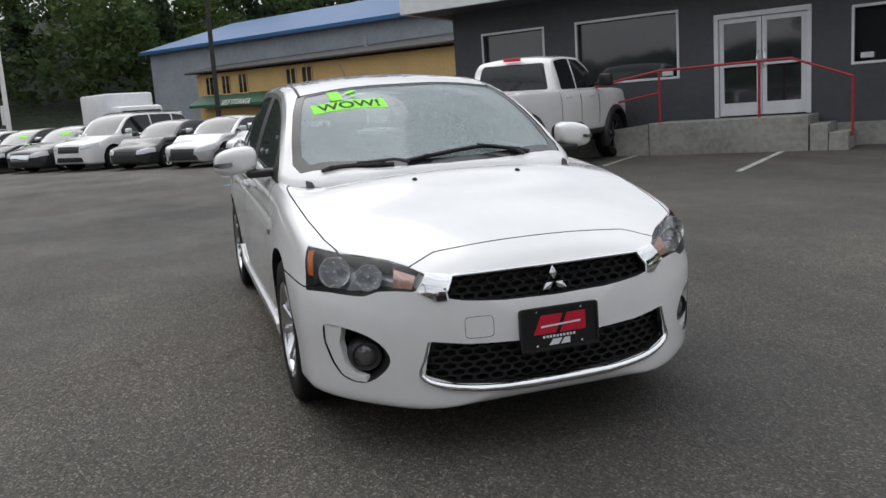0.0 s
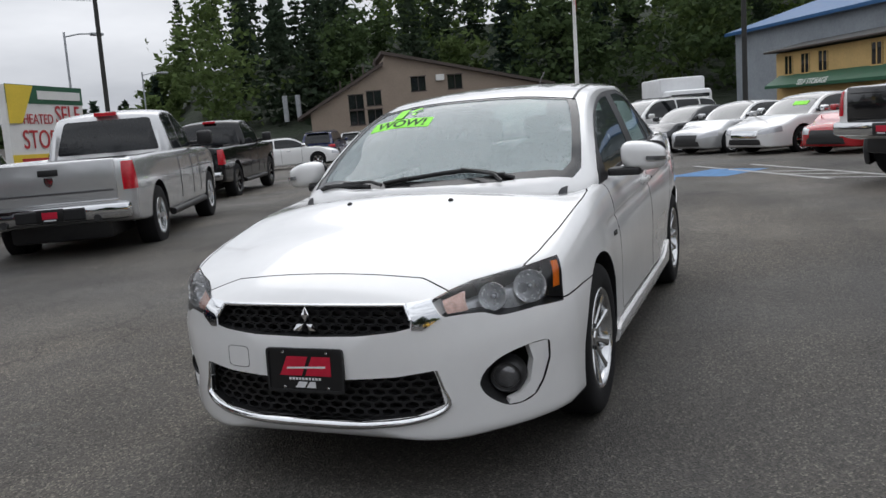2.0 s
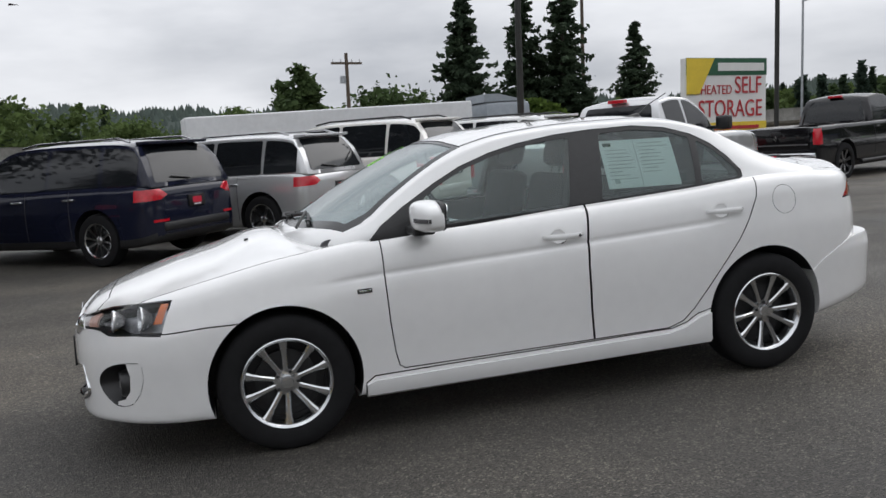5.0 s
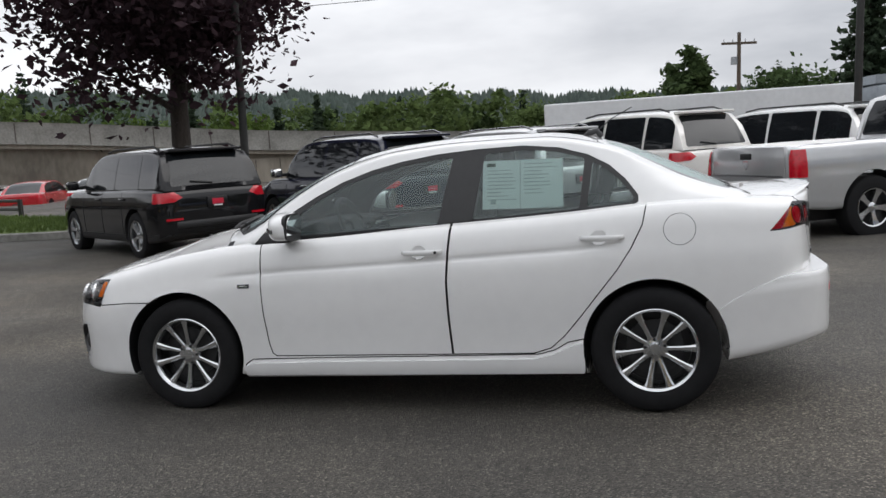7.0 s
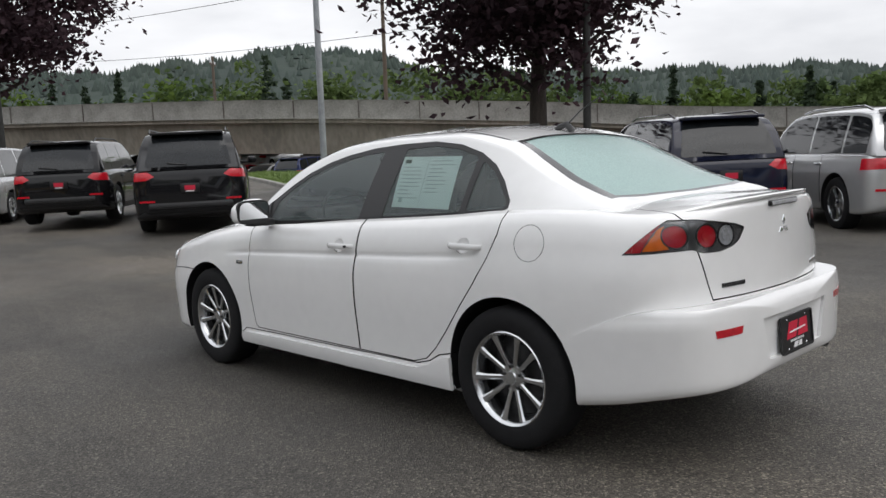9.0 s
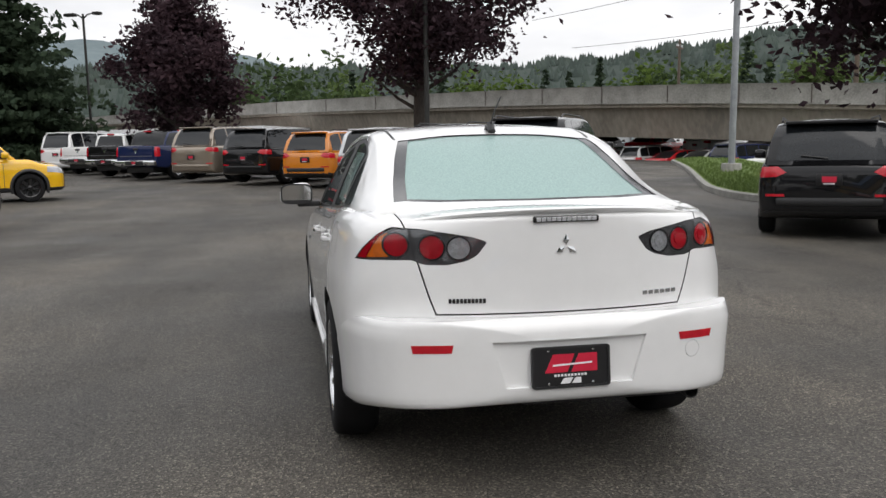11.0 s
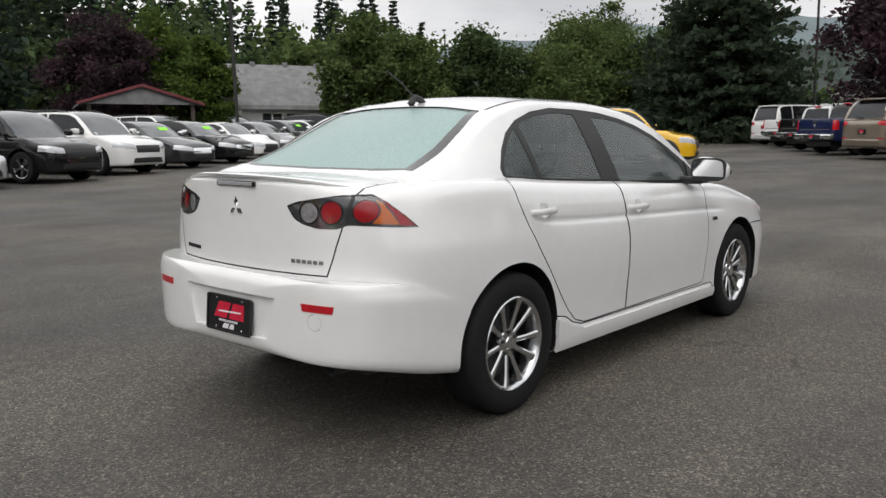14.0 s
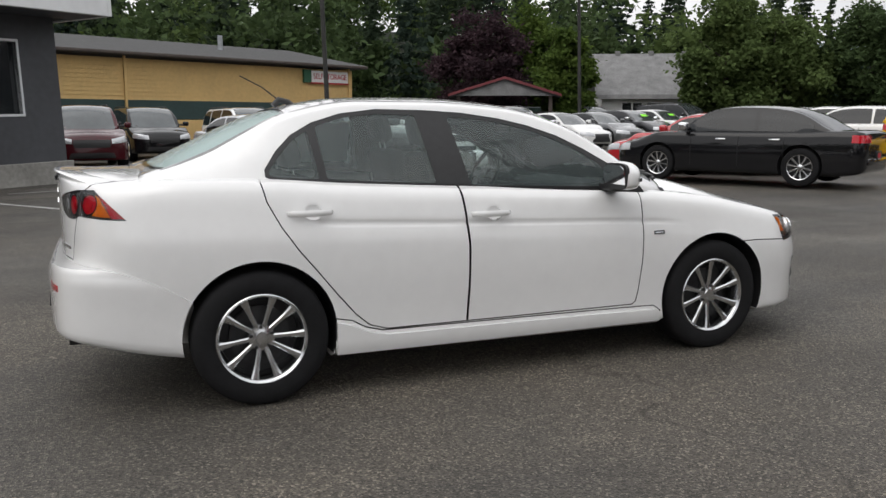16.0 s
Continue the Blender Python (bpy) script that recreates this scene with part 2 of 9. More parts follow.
def prism(poly, axis, a, b, bm=None):
    """An outline of two coordinates, run along an axis from a to b. The coordinates left keep their order x, y, z."""
    bm = bm or bmesh.new()
    def at(p, h):
        return {"x": (h, p[0], p[1]), "y": (p[0], h, p[1]), "z": (p[0], p[1], h)}[axis]
    lo, hi = [bm.verts.new(at(p, a)) for p in poly], [bm.verts.new(at(p, b)) for p in poly]
    fs = [bm.faces.new(lo), bm.faces.new(hi[::-1])]
    for i in range(len(poly)):
        j = (i + 1) % len(poly)
        fs.append(bm.faces.new((lo[j], lo[i], hi[i], hi[j])))
    bmesh.ops.recalc_face_normals(bm, faces=fs)
    return bm


def grown(poly, d):
    """The outline moved outwards by d."""
    n = len(poly)
    area = sum(poly[i][0] * poly[(i + 1) % n][1] - poly[(i + 1) % n][0] * poly[i][1] for i in range(n))
    s = 1 if area > 0 else -1
    out = []
    for i in range(n):
        p, q, r = Vector(poly[i - 1]), Vector(poly[i]), Vector(poly[(i + 1) % n])
        e1, e2 = (q - p).normalized(), (r - q).normalized()
        n1, n2 = Vector((e1.y, -e1.x)) * s, Vector((e2.y, -e2.x)) * s
        k = n1 + n2
        k = k / max(0.35, k.length_squared / 2) if k.length > 1e-6 else n1
        out.append(tuple(q + k * d))
    return out


def rounded(poly, r=0.03, steps=4):
    """The outline with its corners rounded."""
    out = []
    n = len(poly)
    for i in range(n):
        p, q, s = Vector(poly[i - 1]), Vector(poly[i]), Vector(poly[(i + 1) % n])
        a, b = min(r, (p - q).length * 0.45), min(r, (s - q).length * 0.45)
        A, B = q + (p - q).normalized() * a, q + (s - q).normalized() * b
        for k in range(steps + 1):
            t = k / steps
            out.append(tuple(A * (1 - t) ** 2 + q * 2 * t * (1 - t) + B * t * t))
    return out


def curve_through(points, per=6, closed=False):
    """A smooth line through points (Catmull-Rom)."""
    pts = [Vector(p) for p in points]
    n = len(pts)
    out = []
    for i in range(n if closed else n - 1):
        p0 = pts[i - 1] if closed or i > 0 else pts[0] * 2 - pts[1]
        p1, p2 = pts[i], pts[(i + 1) % n]
        p3 = pts[(i + 2) % n] if closed or i + 2 < n else pts[-1] * 2 - pts[-2]
        for k in range(per):
            t = k / per
            out.append(tuple(0.5 * (2 * p1 + (p2 - p0) * t + (2 * p0 - 5 * p1 + 4 * p2 - p3) * t * t + (3 * p1 - p0 - 3 * p2 + p3) * t ** 3)))
    if not closed:
        out.append(tuple(pts[-1]))
    return out


def mesh_of(bm):
    me = bpy.data.meshes.new("piece")
    bm.to_mesh(me)
    bm.free()
    return me


def boolean(me, cutter, op):
    """The mesh cut by, or kept within, a cutter mesh."""
    a, b = new("blank", me), new("tool", cutter)
    md = a.modifiers.new("cut", "BOOLEAN")
    md.object, md.operation, md.solver = b, op, "EXACT"
    made = bpy.data.meshes.new_from_object(a.evaluated_get(bpy.context.evaluated_depsgraph_get()))
    bpy.data.objects.remove(a)
    bpy.data.objects.remove(b)
    return made


def joined(*bms):
    """Several meshes made into one."""
    out = bmesh.new()
    for b in bms:
        me = mesh_of(b) if isinstance(b, bmesh.types.BMesh) else b
        out.from_mesh(me)
    return mesh_of(out)


def pair(make):
    """A cutter on both sides of the car: make(s) for s = 1 and s = -1."""
    return joined(make(1), make(-1))


def smooth_table(xs, *columns):
    """Monotone smooth interpolation of columns keyed at xs; returns a function of x."""
    order = np.argsort(xs)
    X = np.array(xs, float)[order]
    tabs = []
    for c in columns:
        Y = np.array(c, float)[order]
        h, d = np.diff(X), np.diff(Y) / np.diff(X)
        m = np.zeros(len(X))
        for i in range(1, len(X) - 1):
            if d[i - 1] * d[i] > 0:
                w1, w2 = 2 * h[i] + h[i - 1], h[i] + 2 * h[i - 1]
                m[i] = (w1 + w2) / (w1 / d[i - 1] + w2 / d[i])
        m[0], m[-1] = d[0], d[-1]
        tabs.append((Y, m, h))
    def f(x):
        x = min(max(x, X[0]), X[-1])
        i = min(int(np.searchsorted(X, x, side="right")) - 1, len(X) - 2)
        out = []
        for Y, m, h in tabs:
            t = (x - X[i]) / h[i]
            out.append(float((2 * t ** 3 - 3 * t * t + 1) * Y[i] + (t ** 3 - 2 * t * t + t) * h[i] * m[i] + (3 * t * t - 2 * t ** 3) * Y[i + 1] + (t ** 3 - t * t) * h[i] * m[i + 1]))
        return out if len(out) > 1 else out[0]
    return f


def loft(sections, cap=True):
    """A closed skin over half sections (y, z from the bottom middle to the top middle) at places x, mirrored to both sides."""
    bm = bmesh.new()
    rings = []
    for x, half in sections:
        pts = [(y, z) for y, z in half] + [(-y, z) for y, z in half[-2:0:-1]]
        rings.append([bm.verts.new((x, y, z)) for y, z in pts])
    for a, b in zip(rings, rings[1:]):
        n = len(a)
        for k in range(n):
            bm.faces.new((a[k], a[(k + 1) % n], b[(k + 1) % n], b[k]))
    if cap:
        bm.faces.new(rings[0][::-1])
        bm.faces.new(rings[-1])
    bmesh.ops.recalc_face_normals(bm, faces=bm.faces)
    return bm


def resample(half, n):
    """n points evenly along a line of (y, z)."""
    p = np.array(half)
    s = np.concatenate([[0], np.cumsum(np.hypot(*np.diff(p, axis=0).T))])
    t = np.linspace(0, s[-1], n)
    return list(zip(np.interp(t, s, p[:, 0]), np.interp(t, s, p[:, 1])))


def sp(t):
    return 0.5 * (t + math.sqrt(t * t + 4))


def gz(x, y=0.0):
    """The height of the car park's surface: flat round the sedan, with a slight fall across the lot."""
    return 0.017 * sp(x - 3) - 0.02 * sp(-x - 4) - 0.017 * sp(-3) + 0.02 * sp(-4)


# Upright things lean a little against the lot, which slopes
LEAN = Vector((0, 0, 1)).rotation_difference(Vector((-0.030, 0.005, 1)).normalized()).to_matrix().to_4x4()


def upright(x, y, heading=0.0, z=None):
    return Matrix.Translation((x, y, gz(x, y) if z is None else z)) @ LEAN @ pose(0, 0, 0, 0, 0, heading)


# ---- the sedan ----
WB, TRACK, TYRE = 1.3175, 0.765, 0.325
CAR_X = [-2.186, -2.182, -2.165, -2.14, -2.10, -2.05, -2.0, -1.87, -1.7, -1.5, -1.3, -0.9, 0.0, 0.9, 1.3, 1.6, 1.8, 1.95, 2.05, 2.13, 2.2, 2.26, 2.295, 2.31, 2.316]
CAR_W = [0.05, 0.13, 0.30, 0.43, 0.565, 0.672, 0.745, 0.815, 0.845, 0.864, 0.877, 0.868, 0.872, 0.872, 0.884, 0.880, 0.866, 0.808, 0.735, 0.652, 0.558, 0.438, 0.310, 0.20, 0.10]
CAR_ZB = [0.375, 0.375, 0.373, 0.37, 0.367, 0.362, 0.34, 0.295, 0.258, 0.23, 0.21, 0.20, 0.20, 0.20, 0.20, 0.20, 0.203, 0.204, 0.204, 0.203, 0.200, 0.207, 0.238, 0.29, 0.35]
CAR_ZS = [1.062, 1.065, 1.07, 1.068, 1.062, 1.058, 1.056, 1.06, 1.075, 1.08, 1.075, 1.045, 0.998, 0.952, 0.905, 0.845, 0.80, 0.765, 0.74, 0.72, 0.70, 0.665, 0.60, 0.53, 0.47]
CAR_ZT = [1.07, 1.078, 1.088, 1.092, 1.096, 1.10, 1.10, 1.10, 1.10, 0.84, 0.80, 0.80, 0.80, 0.86, 0.983, 0.905, 0.862, 0.822, 0.793, 0.765, 0.732, 0.675, 0.605, 0.533, 0.472]
car_at = smooth_table(CAR_X, CAR_W, CAR_ZB, CAR_ZS, CAR_ZT)
SIDE_F = [0.02, 0.05, 0.09, 0.14, 0.20, 0.26, 0.32, 0.38, 0.44, 0.50, 0.55, 0.60, 0.65, 0.69, 0.72, 0.745, 0.76, 0.775, 0.79, 0.805, 0.83, 0.86, 0.89, 0.93, 0.96, 0.98, 1.0]
side_off = smooth_table([0, 0.05, 0.1, 0.3, 0.5, 0.66, 0.72, 0.8, 0.88, 0.95, 1.0], [0.03, 0.016, 0.014, 0.008, 0.0, 0.004, 0.012, 0.024, 0.036, 0.055, 0.098])


def car_section(x):
    w, zb, zs, zt = car_at(x)
    k = w / 0.87
    half = [(0, zb), (w * 0.3, zb), (w * 0.6, zb), (w * 0.82, zb), (w - 0.05 * k, zb)]
    for f in SIDE_F:
        z = zb + f * (zs - zb)
        wid = w
        groove = 0.008 * math.exp(-((f - 0.775) / 0.012) ** 2) * min(max((1.1 - abs(x + 0.02)) / 0.15, 0), 1)
        half.append((wid - side_off(f) * min(1, wid / 0.6) - groove, z))
    y0 = half[-1][0]
    cabin = min(max((0.95 - x) / 0.18, 0), 1) * min(max((x + 1.66) / 0.12, 0), 1)
    p = 2.3 + 12 * cabin
    for t in (0.02, 0.05, 0.09, 0.14, 0.2, 0.28, 0.37, 0.47, 0.58, 0.7, 0.82, 0.92, 1.0):
        y = y0 * (1 - t)
        half.append((y, zs + (zt - zs) * (1 - (y / y0) ** p)))
    return half


CAR_STATIONS = sorted(set([round(v, 4) for v in np.linspace(-2.05, 2.0, 68)] + [-2.186, -2.184, -2.182, -2.178, -2.172, -2.165, -2.157, -2.148, -2.138, -2.125, -2.11, -2.095, -2.08, -2.065, 2.03, 2.06, 2.09, 2.12, 2.15, 2.18, 2.205, 2.23, 2.25, 2.268, 2.283, 2.296, 2.305, 2.311, 2.316]))
bump_at = smooth_table([-2.252, -2.247, -2.237, -2.22, -2.198, -2.16, -2.10, -2.0, -1.87, -1.7, -1.5], [0.10, 0.22, 0.36, 0.49, 0.59, 0.678, 0.742, 0.792, 0.824, 0.848, 0.866],
                       [0.46, 0.41, 0.378, 0.36, 0.352, 0.347, 0.338, 0.318, 0.288, 0.258, 0.23], [0.59, 0.632, 0.662, 0.682, 0.692, 0.697, 0.699, 0.700, 0.700, 0.700, 0.700])


def bumper_section(x):
    """The rear bumper stands out below the boot lid with a soft shelf on top."""
    w, zb, zt = bump_at(x)
    k = min(1, w / 0.6)
    half = [(0, zb), (w * 0.3, zb), (w * 0.6, zb), (w * 0.85, zb), (w - 0.05 * k, zb + 0.004)]
    for f in (0.03, 0.08, 0.15, 0.25, 0.35, 0.45, 0.55, 0.65, 0.75, 0.83):
        half.append((w - side_off(min(0.66, f * 0.62)) * k - 0.015 * k * max(0, 0.1 - f) * 8, zb + f * (zt - zb)))
    soft = float(np.interp(x, [-2.2, -2.05, -1.9, -1.75], [1.0, 0.7, 0.2, 0.02]))
    for a in (10, 25, 40, 55, 70, 85):
        half.append((w - 0.004 * k - 0.05 * k * soft * (1 - math.cos(radians(a))), zb + (0.83 + 0.17 * math.sin(radians(a))) * (zt - zb)))
    y0 = half[-1][0]
    for t in (0.05, 0.15, 0.3, 0.5, 0.75, 1.0):
        half.append((y0 * (1 - t), zt + 0.003 * t))
    return half


bump_skin = mesh_of(loft([(x, bumper_section(x)) for x in sorted([-2.252, -2.25, -2.247, -2.243, -2.237, -2.23, -2.22, -2.21, -2.198, -2.18, -2.16, -2.13, -2.10, -2.05, -2.0, -1.95, -1.9, -1.85, -1.8, -1.75, -1.7, -1.65, -1.6, -1.55, -1.5])]))
car_skin = mesh_of(loft([(x, car_section(x)) for x in CAR_STATIONS]))

GH_X = [1.22, 1.14, 1.05, 0.95, 0.85, 0.74, 0.39, 0.05, -0.36, -0.74, -1.13, -1.32, -1.5, -1.65, -1.78, -1.82]
GH_ZC = [0.985, 1.02, 1.07, 1.128, 1.185, 1.245, 1.39, 1.452, 1.474, 1.468, 1.398, 1.328, 1.245, 1.172, 1.105, 1.09]
GH_ZR = [0.975, 0.98, 0.985, 0.995, 1.02, 1.105, 1.305, 1.395, 1.425, 1.425, 1.352, 1.255, 1.165, 1.118, 1.092, 1.08]
GH_YR = [0.30, 0.50, 0.62, 0.70, 0.745, 0.722, 0.645, 0.605, 0.588, 0.588, 0.598, 0.618, 0.635, 0.645, 0.645, 0.64]
GH_YB = [0.34, 0.56, 0.68, 0.755, 0.788, 0.79, 0.79, 0.785, 0.78, 0.776, 0.765, 0.752, 0.735, 0.715, 0.695, 0.68]
GH_ZB = [0.93, 0.93, 0.93, 0.935, 0.945, 0.95, 0.965, 0.98, 0.995, 1.015, 1.045, 1.055, 1.06, 1.06, 1.055, 1.05]
gh_at = smooth_table(GH_X, GH_ZC, GH_ZR, GH_YR, GH_YB, GH_ZB)


def gh_section(x, d=0.0, drop=0.0):
    zc, zr, yr, yb, zb = gh_at(x)
    zc, zr, yr, yb, zb = zc - d, zr - d * 0.8, yr - d, yb - d, zb - drop
    half = [(0, zb), (yb * 0.5, zb), (yb, zb)]
    for t in (0.08, 0.2, 0.32, 0.44, 0.56, 0.68, 0.8, 0.9, 0.96):
        half.append((yb + (yr - yb) * t + 0.012 * math.sin(math.pi * t), zb + drop * (1 - t) * 0 + (zr - zb) * t))
    for t in (0.0, 0.015, 0.04, 0.08, 0.14, 0.22, 0.32, 0.44, 0.58, 0.72, 0.86, 1.0):
        y = yr * (1 - t)
        half.append((y, zr + (zc - zr) * (1 - (y / yr) ** 2.7) + 0.006 * math.sin(math.pi * min(1, t * 4)) * (t < 0.25)))
    return half


gh_x = [round(v, 4) for v in np.linspace(-1.82, 1.22, 62)]
gh_skin = mesh_of(loft([(x, gh_section(x)) for x in gh_x]))


class Skin:
    """A reference surface: nearest points and smooth normals on it."""
    def __init__(self, *meshes):
        from mathutils.bvhtree import BVHTree
        bm = bmesh.new()
        for me in meshes:
            bm.from_mesh(me)
        bmesh.ops.triangulate(bm, faces=[f for f in bm.faces if len(f.verts) > 4])
        bm.normal_update()
        self.bm = bm
        bm.faces.ensure_lookup_table()
        self.tree = BVHTree.FromBMesh(bm)

    def near(self, p):
        q, _, i, d = self.tree.find_nearest(p)
        vs = self.bm.faces[i].verts
        n = Vector((0, 0, 0))
        for v in vs:
            n += v.normal / max((v.co - q).length, 1e-4) ** 1.5
        return q, n.normalized(), d

    def cast(self, o, d):
        q, n, i, _ = self.tree.ray_cast(Vector(o), Vector(d))
        return (q, self.near(q)[1]) if q is not None else (None, None)


def finish(me, skin, name, parent, material, inner, label=""):
    """Links a cut panel: its outer faces take the skin's smooth normals and the paint, cut faces the inner material."""
    me.materials.clear()
    normals, index, known = [], [], {}
    me.calc_loop_triangles()
    for p in me.polygons:
        c = p.center
        _, nc, d = skin.near(c)
        on = d < 0.008 and abs(nc.dot(p.normal)) > 0.35
        cup = not on and d < 0.03 and nc.dot(p.normal) > 0.6
        index.append(0 if on or cup else 1)
        for v in p.vertices:
            if on and v not in known:
                known[v] = skin.near(me.vertices[v].co)[1]
            normals.append(known[v] if on else p.normal.copy())
    me.materials.append(material)
    me.materials.append(inner)
    me.polygons.foreach_set("material_index", index)
    me.polygons.foreach_set("use_smooth", [True] * len(me.polygons))
    me.normals_split_custom_set(normals)
    ob = new(name, me)
    ob.parent = parent
    if label:
        ob["label"] = label
    return ob


def outer_only(me, skin, offset=0.0):
    """Only the faces of a cut piece that lie on the skin, moved by offset along the normal."""
    bm = bmesh.new()
    bm.from_mesh(me)
    bad = []
    for f in bm.faces:
        _, nf, d = skin.near(f.calc_center_median())
        if d > 0.003 or abs(nf.dot(f.normal)) < 0.35:
            bad.append(f)
    bmesh.ops.delete(bm, geom=bad, context="FACES")
    for v in bm.verts:
        v.co += skin.near(v.co)[1] * offset
    return bm


sedan = empty("sedan", pose(0, 0, 0), "white four-door sedan with alloy wheels parked on wet asphalt", "car")
body_skin = Skin(car_skin)
cabin_skin = Skin(gh_skin)

# outlines: side views are (x, z), front views (y, z), plans (x, y)
ARCH_R = 0.362
FRONT_DOOR = [(0.815, 1.1), (0.812, 0.86), (0.812, 0.72), (0.806, 0.56), (0.79, 0.40), (0.775, 0.335), (0.75, 0.318), (-0.262, 0.318), (-0.252, 0.5), (-0.25, 0.71), (-0.262, 0.86), (-0.292, 1.1)]
REAR_DOOR = [(-0.298, 1.1), (-0.268, 0.86), (-0.256, 0.71), (-0.258, 0.5), (-0.268, 0.318), (-0.70, 0.318), (-0.79, 0.345), (-0.86, 0.405), (-0.95, 0.51), (-1.05, 0.635), (-1.14, 0.745), (-1.215, 0.855), (-1.275, 0.97), (-1.305, 1.1)]
SKIRT = [(0.955, 0.12), (0.945, 0.27), (0.90, 0.30), (0.5, 0.305), (-0.72, 0.312), (-0.81, 0.335), (-0.88, 0.375), (-0.965, 0.392), (-0.965, 0.12)]
HOOD = [(2.105, 0.0), (2.105, 0.16), (2.105, 0.31), (2.102, 0.395), (2.128, 0.455), (2.148, 0.507), (2.078, 0.567), (2.011, 0.645), (1.933, 0.722), (1.82, 0.748), (1.6, 0.770), (1.4, 0.780), (1.2, 0.782), (1.05, 0.772), (0.955, 0.742), (1.02, 0.58), (1.10, 0.37), (1.14, 0.17), (1.15, 0.0)]
BUMPER_F = [(1.45, 0.05), (1.50, 0.640), (1.65, 0.641), (1.84, 0.630), (1.98, 0.640), (2.0, 0.9), (2.6, 0.9), (2.6, 0.05)]
BUMPER_R = [(-1.55, 0.05), (-1.60, 0.50), (-1.70, 0.575), (-1.82, 0.635), (-1.92, 0.672), (-2.0, 0.688), (-2.6, 0.694), (-2.6, 0.05)]
TRUNK = [(0.63, 1.3), (0.615, 1.06), (0.588, 0.983), (0.562, 0.895), (0.527, 0.775), (0.500, 0.702), (-0.500, 0.702), (-0.527, 0.775), (-0.562, 0.895), (-0.588, 0.983), (-0.615, 1.06), (-0.63, 1.3)]
HEADLAMP = [(0.462, 0.700), (0.507, 0.721), (0.567, 0.741), (0.645, 0.754), (0.725, 0.765), (0.775, 0.774), (0.92, 0.790), (0.92, 0.612), (0.774, 0.626), (0.692, 0.620), (0.665, 0.621), (0.624, 0.640), (0.569, 0.643), (0.507, 0.640)]
HEADLAMP_END = [(1.768, 0.82), (1.79, 0.772), (1.822, 0.705), (1.862, 0.60), (1.90, 0.50), (2.7, 0.5), (2.7, 0.9), (1.768, 0.9)]
GRILLE = [(-0.402, 0.635), (-0.374, 0.684), (-0.2, 0.683), (0.0, 0.683), (0.2, 0.683), (0.374, 0.684), (0.402, 0.635), (0.400, 0.613), (0.35, 0.603), (0.2, 0.589), (0.0, 0.584), (-0.2, 0.589), (-0.35, 0.603), (-0.400, 0.613)]
LOWER_GRILLE = [(-0.470, 0.460), (-0.34, 0.444), (-0.15, 0.435), (0.15, 0.435), (0.34, 0.444), (0.470, 0.460), (0.485, 0.40), (0.495, 0.335), (0.40, 0.30), (0.2, 0.282), (0.0, 0.278), (-0.2, 0.282), (-0.40, 0.30), (-0.495, 0.335), (-0.485, 0.40)]
FOG = [(0.601, 0.393), (0.621, 0.436), (0.662, 0.472), (0.707, 0.492), (0.77, 0.506), (0.806, 0.503), (0.805, 0.433), (0.783, 0.353), (0.758, 0.306), (0.721, 0.289), (0.680, 0.291), (0.641, 0.321), (0.613, 0.355)]
TAIL = [(0.305, 0.981), (0.345, 0.928), (0.385, 0.908), (0.455, 0.893), (0.540, 0.894), (0.585, 0.912), (0.70, 0.909), (0.86, 0.900), (0.86, 1.045), (0.70, 1.037), (0.637, 1.036), (0.55, 1.031), (0.43, 1.012), (0.36, 1.0)]
TAIL_END = [(-1.873, 0.893), (-1.944, 0.964), (-2.0, 1.022), (-2.04, 1.07), (-2.7, 1.07), (-2.7, 0.83), (-1.89, 0.83)]


def ring(poly, a, b, s, axis):
    flip = [(p[0], p[1] * 1.0) for p in poly]
    if axis == "y":
        return prism(flip, "y", s * a, s * b)
    return prism([(s * p[0], p[1]) for p in poly], axis, a, b)


def lamp_tool(outline, end, s, a, b):
    """A lamp's outline from the front, ended towards the fender by an outline from the side."""
    return boolean(mesh_of(prism([(s * p[0], p[1]) for p in rounded(outline, 0.012)], "x", a, b)), mesh_of(prism(end, "y", -1.3, 1.3)), "INTERSECT")


def head_tool(s):
    return lamp_tool(HEADLAMP, HEADLAMP_END, s, 1.70, 2.6)


def tail_tool(s):
    return lamp_tool(TAIL, TAIL_END, s, -2.6, -1.80)


def arch(x, s, r=ARCH_R):
    bm = lathe([(0.0001, s * 0.50), (r, s * 0.50), (r, s * 1.1), (0.0001, s * 1.1)], 56)
    bmesh.ops.translate(bm, vec=(x, 0, TYRE + 0.012), verts=bm.verts)
    return bm


pockets = joined(*[arch(x, s) for x in (WB, -WB) for s in (1, -1)])
shell = boolean(car_skin.copy(), pockets, "DIFFERENCE")
for piece in (prism(GRILLE, "x", 2.17, 2.6), prism(LOWER_GRILLE, "x", 2.16, 2.6)):
    shell = boolean(shell, mesh_of(piece), "DIFFERENCE")
shell = boolean(shell, pair(lambda s: ring(rounded(FOG, 0.02), 1.90, 2.6, s, "x")), "DIFFERENCE")
shell = boolean(shell, pair(head_tool), "DIFFERENCE")
shell = boolean(shell, pair(tail_tool), "DIFFERENCE")

INNER, WHITE = M["black_trim"], M["white_paint"]


def scoop(x, z, s):
    """A shallow round hollow behind a door handle."""
    q = body_skin.cast((x, s * 2, z), (0, -s, 0))[0]
    bm = bmesh.new()
    bmesh.ops.create_uvsphere(bm, u_segments=28, v_segments=16, radius=1)
    bmesh.ops.transform(bm, matrix=Matrix.Translation((x, q.y + s * 0.006, z)) @ Matrix.Diagonal((0.05, 0.024, 0.047, 1)), verts=bm.verts)
    return bm


